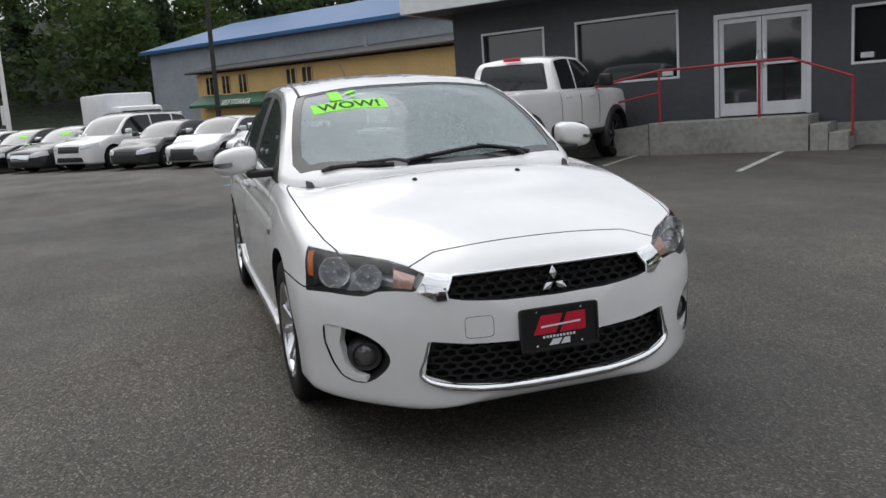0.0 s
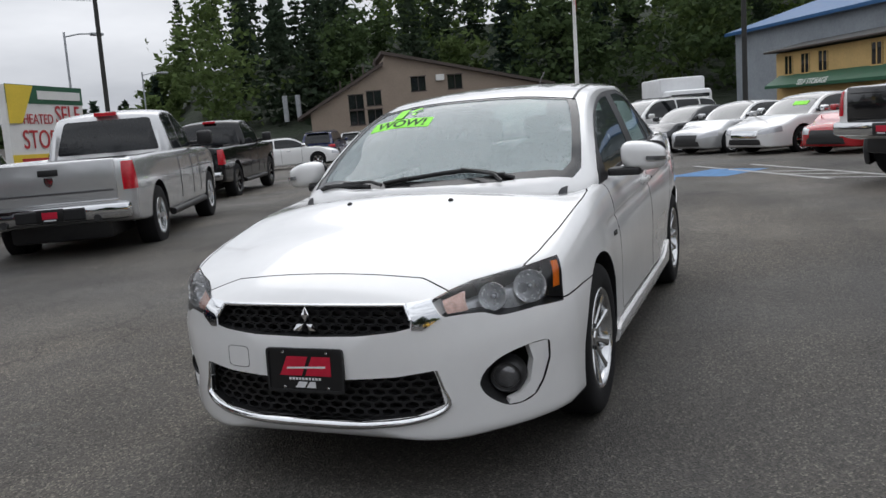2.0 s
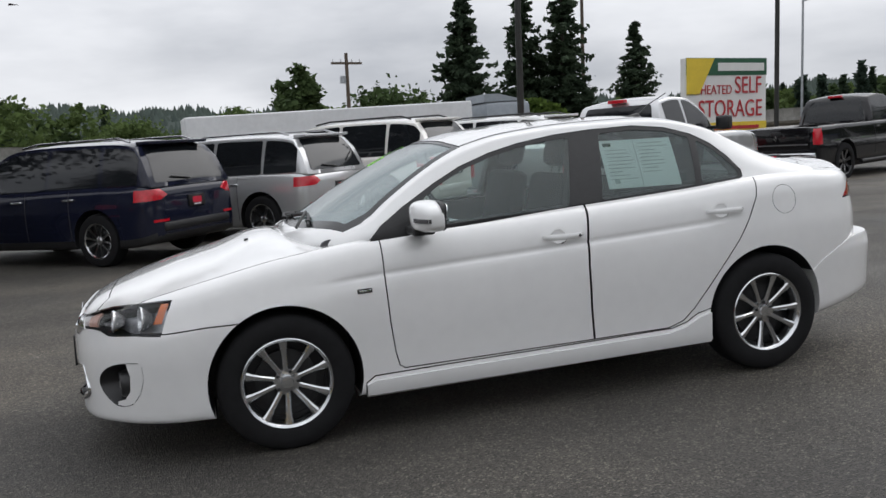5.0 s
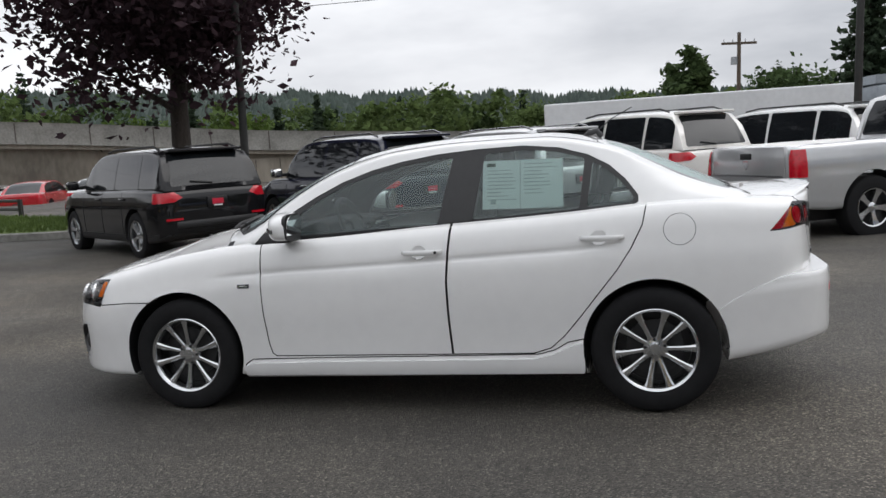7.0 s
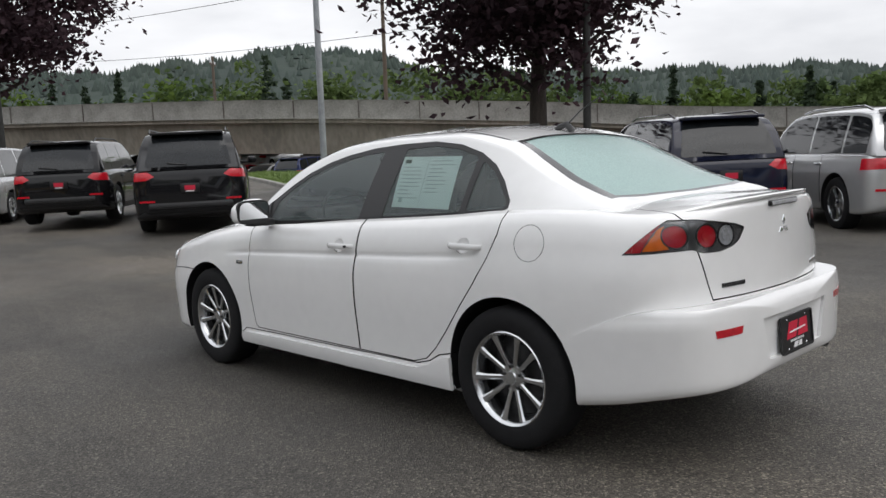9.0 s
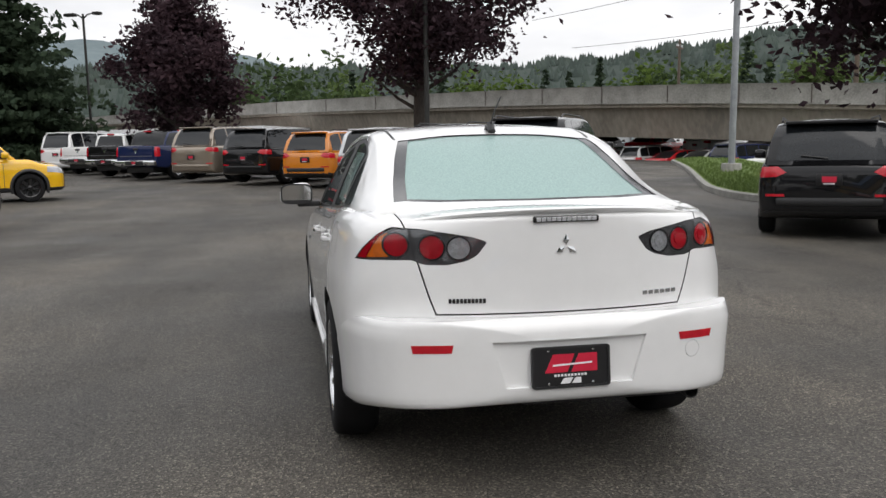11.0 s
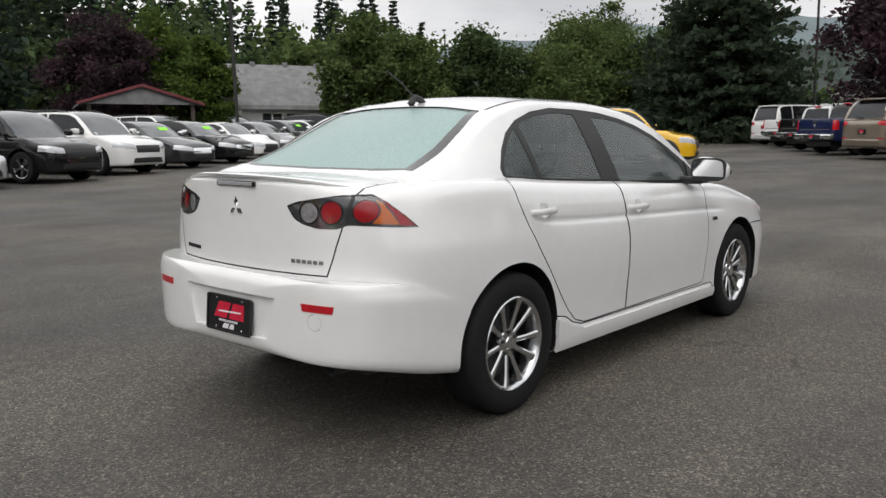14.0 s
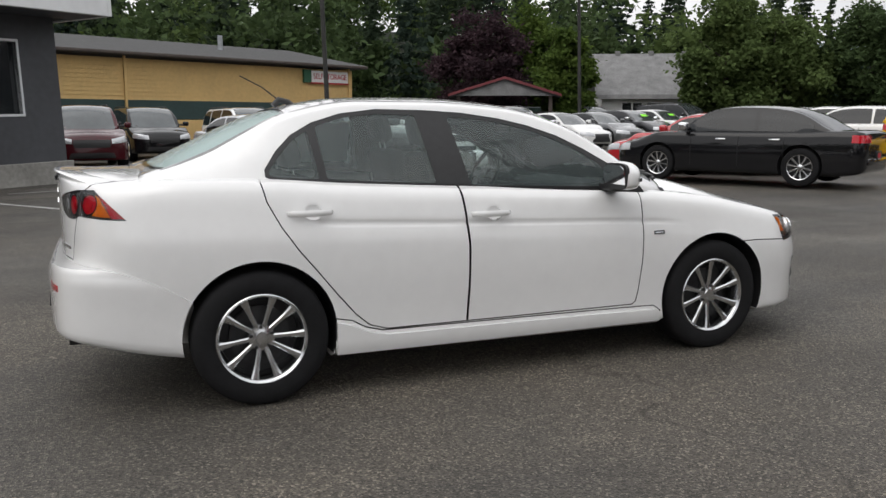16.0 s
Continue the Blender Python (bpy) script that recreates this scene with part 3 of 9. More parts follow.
def flap_ring(r0, r1, x, y, z, axis, a, b):
    bm = lathe([(r0, a), (r1, a), (r1, b), (r0, b)], 64, axis, True)
    bmesh.ops.translate(bm, vec=(x, y, z), verts=bm.verts)
    return bm


shell = boolean(shell, joined(*[scoop(x, z, s) for x, z in ((-0.105, 0.880), (-1.055, 0.921)) for s in (1, -1)]), "DIFFERENCE")
shell = boolean(shell, mesh_of(flap_ring(0.0765, 0.0792, -1.455, 0, 0.94, "Y", 0.72, 1.1)), "DIFFERENCE")
cover_hole = boolean(mesh_of(prism(rounded([(-0.352, 0.462), (-0.248, 0.462), (-0.248, 0.542), (-0.352, 0.542)], 0.02), "x", 2.2, 2.5)), mesh_of(prism(rounded([(-0.350, 0.464), (-0.250, 0.464), (-0.250, 0.540), (-0.350, 0.540)], 0.018), "x", 2.0, 2.6)), "DIFFERENCE")
shell = boolean(shell, cover_hole, "DIFFERENCE")
GAP = 0.0031


def panel(outline, axis, a, b, name, label=""):
    """Takes a panel out of the shell, with an open gap round it."""
    global shell
    piece = boolean(shell.copy(), mesh_of(prism(grown(outline, -GAP), axis, a, b)), "INTERSECT")
    shell = boolean(shell, mesh_of(prism(grown(outline, GAP), axis, a - 0.001, b + 0.001)), "DIFFERENCE")
    return finish(piece, body_skin, name, sedan, WHITE, INNER, label)


hood_plan = HOOD + [(x, -y) for x, y in HOOD[-2:0:-1]]
hood = panel(hood_plan, "z", 0.50, 1.3, "hood", "smooth white bonnet")
front_bumper = panel(BUMPER_F, "y", -1.2, 1.2, "front_bumper")
trunk_lid = panel(TRUNK, "x", -2.6, -1.765, "trunk_lid")
bump_me = boolean(bump_skin.copy(), mesh_of(prism(grown(BUMPER_R, -0.0003), "y", -1.2, 1.2)), "INTERSECT")
bump_me = boolean(bump_me, mesh_of(prism([(-0.31, 0.607), (0.31, 0.607), (0.255, 0.425), (-0.255, 0.425)], "x", -2.6, -2.228)), "DIFFERENCE")
bump_me = boolean(bump_me, joined(*[arch(-WB, s) for s in (1, -1)]), "DIFFERENCE")
bump_me = boolean(bump_me, mesh_of(flap_ring(0.032, 0.034, 0, -0.52, 0.53, "X", -2.5, -2.1)), "DIFFERENCE")
bumper_skin = Skin(bump_skin)
rear_bumper = finish(bump_me, bumper_skin, "rear_bumper", sedan, WHITE, WHITE)
shell = boolean(shell, mesh_of(prism(grown(BUMPER_R, 0.0003), "y", -1.3, 1.3)), "DIFFERENCE")
doors = {}
for s in (1, -1):
    a, b = (0.70, 1.1) if s > 0 else (-1.1, -0.70)
    doors["front", s] = panel(FRONT_DOOR, "y", a, b, "front_door")
    doors["rear", s] = panel(REAR_DOOR, "y", a, b, "rear_door")
    panel(SKIRT, "y", a, b, "side_skirt")
finish(shell, body_skin, "body", sedan, WHITE, INNER, "white fenders and quarter panels")
shell.polygons.foreach_set("material_index", [1 if (abs(q.center.y) < 0.745 and -1.64 < q.center.x < 0.93 and 0.7 < q.center.z < 1.07) else q.material_index for q in shell.polygons])

# greenhouse: a hollow shell with real openings
hollow = mesh_of(loft([(x, gh_section(x, 0.028, 0.3)) for x in [-1.75] + [v for v in gh_x if -1.72 < v < 1.10] + [1.10]]))
roof_shell = boolean(gh_skin.copy(), hollow, "DIFFERENCE")
GLASS_F = [(0.655, 0.982), (0.59, 1.105), (0.47, 1.18), (0.34, 1.242), (0.18, 1.295), (0.01, 1.335), (-0.14, 1.355), (-0.285, 1.365), (-0.205, 1.012)]
GLASS_R = [(-0.395, 1.028), (-0.462, 1.372), (-0.67, 1.380), (-0.85, 1.360), (-0.995, 1.318), (-0.962, 1.06)]
GLASS_Q = [(-1.0, 1.064), (-1.036, 1.298), (-1.12, 1.245), (-1.19, 1.175), (-1.243, 1.105), (-1.238, 1.085), (-1.21, 1.078)]
DLO = [(0.86, 0.948), (0.80, 1.01), (0.66, 1.10), (0.5, 1.19), (0.35, 1.262), (0.18, 1.318), (0.01, 1.356), (-0.2, 1.385), (-0.42, 1.398), (-0.67, 1.402), (-0.86, 1.380), (-1.01, 1.335), (-1.12, 1.275), (-1.2, 1.20), (-1.262, 1.115), (-1.262, 1.08), (-1.22, 1.058), (-1.0, 1.038), (-0.3, 0.998), (0.3, 0.966), (0.86, 0.935)]
SHIELD = [(1.185, 0.0), (1.175, 0.2), (1.14, 0.38), (1.075, 0.535), (0.97, 0.690), (0.88, 0.712), (0.74, 0.687), (0.5, 0.632), (0.305, 0.575), (0.325, 0.40), (0.342, 0.2), (0.348, 0.0)]
REAR_GLASS = [(-1.085, 0.0), (-1.09, 0.25), (-1.11, 0.49), (-1.3, 0.535), (-1.5, 0.572), (-1.72, 0.60), (-1.755, 0.40), (-1.765, 0.2), (-1.77, 0.0)]


def both(plan):
    return plan + [(x, -y) for x, y in plan[-2:0:-1]]


def sunk(me, skin, d):
    """The piece moved inwards along the skin's normals."""
    for v in me.vertices:
        v.co -= skin.near(v.co)[1] * d
    return me


def pane(outline, axis, a, b):
    global roof_shell
    tool = mesh_of(prism(outline, axis, a, b))
    piece = boolean(gh_skin.copy(), tool.copy(), "INTERSECT")
    roof_shell = boolean(roof_shell, tool, "DIFFERENCE")
    return outer_only(piece, cabin_skin, -0.006)


windshield = part("windshield", pane(both(SHIELD), "z", 0.9, 1.7), M["glass_front"], sedan, "wet tinted windscreen with sky sheen mixed into its colour", 60)
rear_pane = pane(both(REAR_GLASS), "z", 0.9, 1.7)
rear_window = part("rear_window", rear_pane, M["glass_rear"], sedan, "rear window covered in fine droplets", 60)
side_panes = []
for s in (1, -1):
    a, b = (0.4, 1.0) if s > 0 else (-1.0, -0.4)
    for outline, owner in ((GLASS_F, "front"), (GLASS_R, "rear"), (GLASS_Q, "rear")):
        side_panes.append((pane(rounded(outline, 0.02), "y", a, b), owner, s))
    tool = mesh_of(prism(DLO, "y", a, b))
    trim = boolean(roof_shell.copy(), tool.copy(), "INTERSECT")
    roof_shell = boolean(roof_shell, tool, "DIFFERENCE")
    finish(sunk(trim, cabin_skin, 0.003), cabin_skin, "window_trim", sedan, M["black_trim"], INNER, "black window frame and pillar")
for bm_pane, owner, s in side_panes:
    part("window", bm_pane, M["glass"], doors[owner, s], "tinted side glass", 60)
frit = boolean(gh_skin.copy(), mesh_of(prism(both(grown(REAR_GLASS, 0.0)), "z", 0.9, 1.7)), "INTERSECT")
inner_frit = boolean(frit, mesh_of(prism([(x - 0.012 if x > -1.4 else x + 0.02, y * 0.90) for x, y in both(REAR_GLASS)], "z", 0.8, 1.8)), "DIFFERENCE")
part("window_border", outer_only(inner_frit, cabin_skin, -0.003), M["gloss_black"], rear_window, "black ceramic edge", 60)
finish(roof_shell, cabin_skin, "roof", sedan, WHITE, INNER, "white roof with pillars")


# wheels
def wheel_meshes():
    tyre = lathe([(0.205, -0.095), (0.225, -0.101), (0.27, -0.104), (0.305, -0.098), (0.319, -0.085), (0.325, -0.06), (0.325, 0.06), (0.319, 0.085), (0.305, 0.098), (0.27, 0.104), (0.235, 0.101), (0.215, 0.094), (0.205, 0.08)], 72, closed=True)
    rim = lathe([(0.217, 0.088), (0.219, 0.094), (0.213, 0.099), (0.205, 0.094), (0.197, 0.082), (0.190, 0.03), (0.186, -0.08), (0.200, -0.09), (0.210, -0.085), (0.206, 0.0)], 72, closed=True)
    spokes = bmesh.new()
    for k in range(10):
        a = radians(36 * (k // 2) * 2 + (16 if k % 2 else -16) + 90)
        d, n = Vector((math.cos(a), 0, math.sin(a))), Vector((-math.sin(a), 0, math.cos(a)))
        rows = []
        for r, w, y in ((0.045, 0.013, 0.060), (0.08, 0.012, 0.067), (0.13, 0.0125, 0.075), (0.17, 0.0155, 0.082), (0.20, 0.021, 0.088)):
            c = d * r
            rows.append([spokes.verts.new(c + n * u + Vector((0, h, 0))) for u, h in ((-w, y - 0.03), (-w, y - 0.006), (-w * 0.5, y), (w * 0.5, y), (w, y - 0.006), (w, y - 0.03))])
        for p, q in zip(rows, rows[1:]):
            for i in range(5):
                spokes.faces.new((p[i], p[i + 1], q[i + 1], q[i]))
    bmesh.ops.recalc_face_normals(spokes, faces=spokes.faces)
    hub = lathe([(0.0001, 0.072), (0.028, 0.071), (0.031, 0.066), (0.045, 0.062), (0.062, 0.060), (0.068, 0.05), (0.068, 0.02)], 32)
    nuts = []
    for k in range(5):
        a = radians(72 * k + 54)
        b2 = lathe([(0.0001, 0.071), (0.008, 0.07), (0.0095, 0.06), (0.0095, 0.05)], 8)
        bmesh.ops.translate(b2, vec=(0.052 * math.cos(a), 0, 0.052 * math.sin(a)), verts=b2.verts)
        nuts.append(("wheel_nut", b2, M["black_trim"], 40))
    disc = lathe([(0.04, 0.005), (0.145, 0.005), (0.145, -0.018), (0.04, -0.018)], 40, closed=True)
    back = lathe([(0.0001, -0.03), (0.186, -0.03), (0.186, -0.05), (0.0001, -0.05)], 40)
    out = []
    for name, bm, mt, ang in (("tyre", tyre, M["rubber"], 40), ("rim", rim, M["alloy"], 40), ("spokes", spokes, M["alloy"], 30), ("hub", hub, M["alloy"], 40), ("brake_disc", disc, M["steel_dark"], 40), ("backing", back, M["black_trim"], 40), *nuts):
        me = mesh_of(bm)
        me.polygons.foreach_set("use_smooth", [True] * len(me.polygons))
        me.set_sharp_from_angle(angle=radians(ang))
        me.materials.append(mt)
        out.append((name, me))
    return out


WHEEL = wheel_meshes()
for x in (WB, -WB):
    for s in (1, -1):
        w = None
        for name, me in WHEEL:
            ob = new("wheel" if w is None else name, me)
            if w is None:
                w = ob
                w["label"] = "black tyre on a ten-spoke silver alloy rim"
                w.parent = sedan
                w.matrix_local = pose(x, s * TRACK, TYRE, 0, 17 if x > 0 else 40, 0 if s > 0 else 180)
            else:
                ob.parent = w


# ---- ground ----
def asphalt_mat():
    """Damp asphalt: bound aggregate, worn lighter patches, darker wet areas and tyre-polished streaks."""
    m = bpy.data.materials.new("asphalt")
    m.use_nodes = True
    n, l = m.node_tree.nodes, m.node_tree.links
    b = n["Principled BSDF"]
    co = n.new("ShaderNodeTexCoord")

    def noise(scale, detail=4.0, rough=0.55, stretch=None):
        t = n.new("ShaderNodeTexNoise")
        t.inputs["Scale"].default_value, t.inputs["Detail"].default_value, t.inputs["Roughness"].default_value = scale, detail, rough
        if stretch:
            mp = n.new("ShaderNodeMapping")
            mp.inputs["Scale"].default_value = stretch
            mp.inputs["Rotation"].default_value = (0, 0, 0.5)
            l.new(co.outputs["Object"], mp.inputs["Vector"])
            l.new(mp.outputs["Vector"], t.inputs["Vector"])
        else:
            l.new(co.outputs["Object"], t.inputs["Vector"])
        return t.outputs["Fac"]

    def ramp(src, stops):
        r = n.new("ShaderNodeValToRGB")
        e = r.color_ramp.elements
        while len(e) < len(stops):
            e.new(0.5)
        for k, (p, c) in enumerate(stops):
            e[k].position, e[k].color = p, (*c, 1)
        l.new(src, r.inputs["Fac"])
        return r.outputs["Color"]

    def mix(kind, fac, a, c):
        x = n.new("ShaderNodeMix")
        x.data_type, x.blend_type = "RGBA", kind
        if isinstance(fac, float):
            x.inputs["Factor"].default_value = fac
        else:
            l.new(fac, x.inputs["Factor"])
        l.new(a, x.inputs["A"])
        l.new(c, x.inputs["B"])
        return x.outputs["Result"]

    v = n.new("ShaderNodeTexVoronoi")
    v.inputs["Scale"].default_value = 120.0
    l.new(co.outputs["Object"], v.inputs["Vector"])
    sep = n.new("ShaderNodeSeparateColor")
    l.new(v.outputs["Color"], sep.inputs[0])
    stones = ramp(sep.outputs[0], [(0.0, (0.022, 0.0202, 0.018)), (0.5, (0.060, 0.055, 0.0475)), (0.86, (0.098, 0.090, 0.078)), (1.0, (0.21, 0.193, 0.168))])
    large = ramp(noise(0.22, 5.0, 0.6), [(0.34, (0.55, 0.56, 0.58)), (0.5, (0.95, 0.95, 0.94)), (0.66, (1.38, 1.33, 1.26))])
    streak = ramp(noise(0.5, 4.0, 0.6, (0.25, 1.6, 1.0)), [(0.36, (0.66, 0.66, 0.67)), (0.64, (1.28, 1.25, 1.2))])
    c1 = mix("MULTIPLY", 1.0, stones, large)
    c2 = mix("MULTIPLY", 0.8, c1, streak)
    spots = ramp(noise(1.9, 6.0, 0.62), [(0.655, (0, 0, 0)), (0.73, (1, 1, 1))])
    pale = ramp(noise(40.0), [(0.3, (0.13, 0.125, 0.115)), (0.7, (0.21, 0.205, 0.195))])
    half = n.new("ShaderNodeMath")
    half.operation = "MULTIPLY"
    half.inputs[1].default_value = 0.5
    l.new(spots, half.inputs[0])
    c3 = mix("MIX", half.outputs[0], c2, pale)
    dots = ramp(noise(0.9, 3.0, 0.5), [(0.70, (1, 1, 1)), (0.78, (0.55, 0.55, 0.56))])
    c4 = mix("MULTIPLY", 0.8, c3, dots)
    # fine wandering cracks
    wob = n.new("ShaderNodeTexNoise")
    wob.inputs["Scale"].default_value, wob.inputs["Detail"].default_value = 1.3, 5.0
    l.new(co.outputs["Object"], wob.inputs["Vector"])
    off = n.new("ShaderNodeVectorMath")
    off.operation = "MULTIPLY_ADD"
    off.inputs[1].default_value = (1.6, 1.6, 0.0)
    l.new(wob.outputs["Color"], off.inputs[0])
    l.new(co.outputs["Object"], off.inputs[2])
    cr = n.new("ShaderNodeTexVoronoi")
    cr.feature = "DISTANCE_TO_EDGE"
    cr.inputs["Scale"].default_value = 0.17
    l.new(off.outputs["Vector"], cr.inputs["Vector"])
    crack = ramp(cr.outputs["Distance"], [(0.0012, (0.35, 0.34, 0.33)), (0.0042, (1, 1, 1))])
    some = ramp(noise(0.15, 3.0), [(0.48, (0, 0, 0)), (0.6, (0.8, 0.8, 0.8))])
    c4 = mix("MULTIPLY", some, c4, crack)
    grain = ramp(noise(300.0, 2.0), [(0.3, (0.72, 0.72, 0.72)), (0.7, (1.3, 1.29, 1.27))])
    c4 = mix("MULTIPLY", 1.0, c4, grain)
    l.new(c4, b.inputs["Base Color"])
    mr = n.new("ShaderNodeMapRange")
    mr.inputs["From Min"].default_value, mr.inputs["From Max"].default_value = 0.3, 0.7
    mr.inputs["To Min"].default_value, mr.inputs["To Max"].default_value = 0.52, 0.85
    l.new(noise(0.35, 5.0, 0.6), mr.inputs["Value"])
    l.new(mr.outputs[0], b.inputs["Roughness"])
    bp = n.new("ShaderNodeBump")
    bp.inputs["Distance"].default_value, bp.inputs["Strength"].default_value = 0.006, 0.9
    l.new(v.outputs["Distance"], bp.inputs["Height"])
    l.new(bp.outputs["Normal"], b.inputs["Normal"])
    return m


def far_z(x, y):
    return gz(max(-60, min(60, x)), y)


def ground_grid():
    bm = bmesh.new()
    cx = sorted(set([round(v, 3) for v in np.linspace(-60, 60, 61)] + [-2500, -1200, -600, -250, -120, -80, 80, 120, 250, 600, 1200, 2500]))
    g = [[bm.verts.new((x, y, far_z(x, y))) for y in cx] for x in cx]
    for i in range(len(cx) - 1):
        for j in range(len(cx) - 1):
            bm.faces.new((g[i][j], g[i + 1][j], g[i + 1][j + 1], g[i][j + 1]))
    return bm


tagged(part("ground", ground_grid(), asphalt_mat(), None, smooth=60), "damp dark asphalt of a car sales lot", "ground", kind="structure")

M["line_paint"] = mat("worn_line_paint", (0.55, 0.55, 0.53), 0.7, second=(0.16, 0.16, 0.155), scale=7, bump=0.001, bump_scale=150)
M["blue_paint"] = mat("blue_line_paint", (0.06, 0.20, 0.42), 0.7, vary=0.4, scale=6)
M["concrete"] = mat("concrete", (0.33, 0.32, 0.295), 0.85, second=(0.19, 0.185, 0.17), scale=1.2, bump=0.004, bump_scale=30)
M["concrete_dark"] = mat("stained_concrete", (0.36, 0.32, 0.265), 0.88, second=(0.20, 0.178, 0.15), scale=0.5, bump=0.006, bump_scale=12, stretch=(1, 1, 0.25))
M["grass"] = mat("mown_grass", (0.15, 0.215, 0.05), 0.9, second=(0.08, 0.13, 0.028), scale=3.0, bump=0.03, bump_scale=60)
M["dark_wall"] = mat("dark_grey_siding", (0.060, 0.063, 0.071), 0.6, vary=0.2, scale=0.8, bump=0.002, bump_scale=80)
M["white_fascia"] = mat("white_fascia", (0.74, 0.75, 0.76), 0.5, vary=0.08, scale=0.6)
M["frame_white"] = mat("white_aluminium", (0.66, 0.67, 0.69), 0.4, 0.1, vary=0.08, scale=5)
M["shop_glass"] = mat("shop_glass", (0.02, 0.024, 0.026), 0.03, vary=0.2, scale=2, coat=1.0)
M["red_rail"] = mat("red_railing", (0.33, 0.025, 0.035), 0.45, vary=0.2, scale=20)
M["yellow_siding"] = mat("yellow_siding", (0.62, 0.42, 0.17), 0.75, vary=0.12, scale=0.7, bump=0.002, bump_scale=40)
M["green_band"] = mat("dark_green_siding", (0.028, 0.058, 0.055), 0.7, vary=0.2, scale=1)
M["roof_felt"] = mat("dark_shingle_roof", (0.055, 0.055, 0.055), 0.9, vary=0.35, scale=3, bump=0.01, bump_scale=15)
M["grey_shingle"] = mat("weathered_shingles", (0.20, 0.20, 0.20), 0.9, vary=0.35, scale=2, bump=0.01, bump_scale=15)
M["blue_roof"] = mat("blue_metal_roof", (0.035, 0.12, 0.28), 0.45, 0.2, vary=0.15, scale=1)
M["grey_metal"] = mat("grey_metal_wall", (0.30, 0.33, 0.36), 0.6, 0.1, vary=0.15, scale=0.6)
M["tan_wall"] = mat("tan_board_wall", (0.30, 0.24, 0.19), 0.8, vary=0.12, scale=0.7, bump=0.003, bump_scale=30)
M["brown_trim"] = mat("brown_trim", (0.075, 0.058, 0.05), 0.7, vary=0.2, scale=4)
M["pole_dark"] = mat("dark_pole", (0.030, 0.030, 0.028), 0.6, 0.2, vary=0.3, scale=5)
M["pole_zinc"] = mat("galvanised_pole", (0.36, 0.38, 0.40), 0.5, 0.5, vary=0.2, scale=5)
M["pole_wood"] = mat("weathered_wood", (0.11, 0.085, 0.065), 0.9, vary=0.3, scale=6, stretch=(1, 1, 0.1))
M["bark"] = mat("bark", (0.055, 0.045, 0.038), 0.95, vary=0.5, scale=9, bump=0.02, bump_scale=25, stretch=(1, 1, 0.25))
M["sign_white"] = mat("sign_white", (0.74, 0.74, 0.72), 0.55, vary=0.06, scale=2)
M["sign_red"] = mat("sign_red", (0.45, 0.03, 0.035), 0.55, vary=0.1, scale=2)
M["sign_green"] = mat("sign_green", (0.02, 0.10, 0.05), 0.55, vary=0.1, scale=2)
M["sign_yellow"] = mat("sign_yellow", (0.75, 0.55, 0.05), 0.55, vary=0.1, scale=2)
M["chain_fence"] = mat("green_fence_screen", (0.018, 0.045, 0.036), 0.9, vary=0.3, scale=2)


def strip(name, points, width, material, label, lift=0.006, category="marking"):
    """A painted line laid on the asphalt."""
    bm = bmesh.new()
    rows = []
    pts = [Vector(p) for p in points]
    fine = []
    for a, b in zip(pts, pts[1:]):
        k = max(1, int((b - a).length / 1.0))
        fine += [a.lerp(b, i / k) for i in range(k)]
    fine.append(pts[-1])
    for i, p in enumerate(fine):
        d = (fine[min(i + 1, len(fine) - 1)] - fine[max(i - 1, 0)]).normalized()
        nrm = Vector((-d.y, d.x))
        rows.append([bm.verts.new((*(p + nrm * s * width / 2), gz(p.x, p.y) + lift)) for s in (1, -1)])
    for a, b in zip(rows, rows[1:]):
        bm.faces.new((a[0], a[1], b[1], b[0]))
    bmesh.ops.recalc_face_normals(bm, faces=bm.faces)
    return tagged(part(name, bm, material), label, category, kind="structure")


for a, b in (((-5.0, 6.45), (-10.0, 12.3)), ((-7.9, 5.9), (-11.7, 9.75)), ((-2.2, 8.6), (-6.6, 14.6)), ((0.4, 11.2), (-3.0, 17.0)), ((-3.6, 12.4), (1.5, 14.6)), ((-4.6, 14.6), (1.0, 16.6))):
    strip("parking_line", (a, b), 0.10, M["line_paint"], "worn white parking bay line on asphalt")
for a, b in (((-9.2, 2.3), (-14.2, -0.2)), ((-8.2, 3.7), (-13.8, 1.0)), ((-9.6, 2.1), (-9.0, 3.3)), ((-10.6, 1.6), (-10.0, 2.8)), ((-11.6, 1.1), (-11.0, 2.3))):
    strip("parking_line", (a, b), 0.12, M["line_paint"], "worn white hatched bay marking")
strip("accessible_bay", ((-11.0, 0.2), (-12.6, 0.9)), 1.3, M["blue_paint"], "faded blue accessible parking square", 0.004)

# kerbed grass verge beyond the row
KERB = [(7.6, -11.0), (9.6, -9.6), (11.6, -9.1), (14.0, -9.6), (17.0, -10.9), (21.0, -12.8), (27.0, -15.6), (36.0, -19.5)]


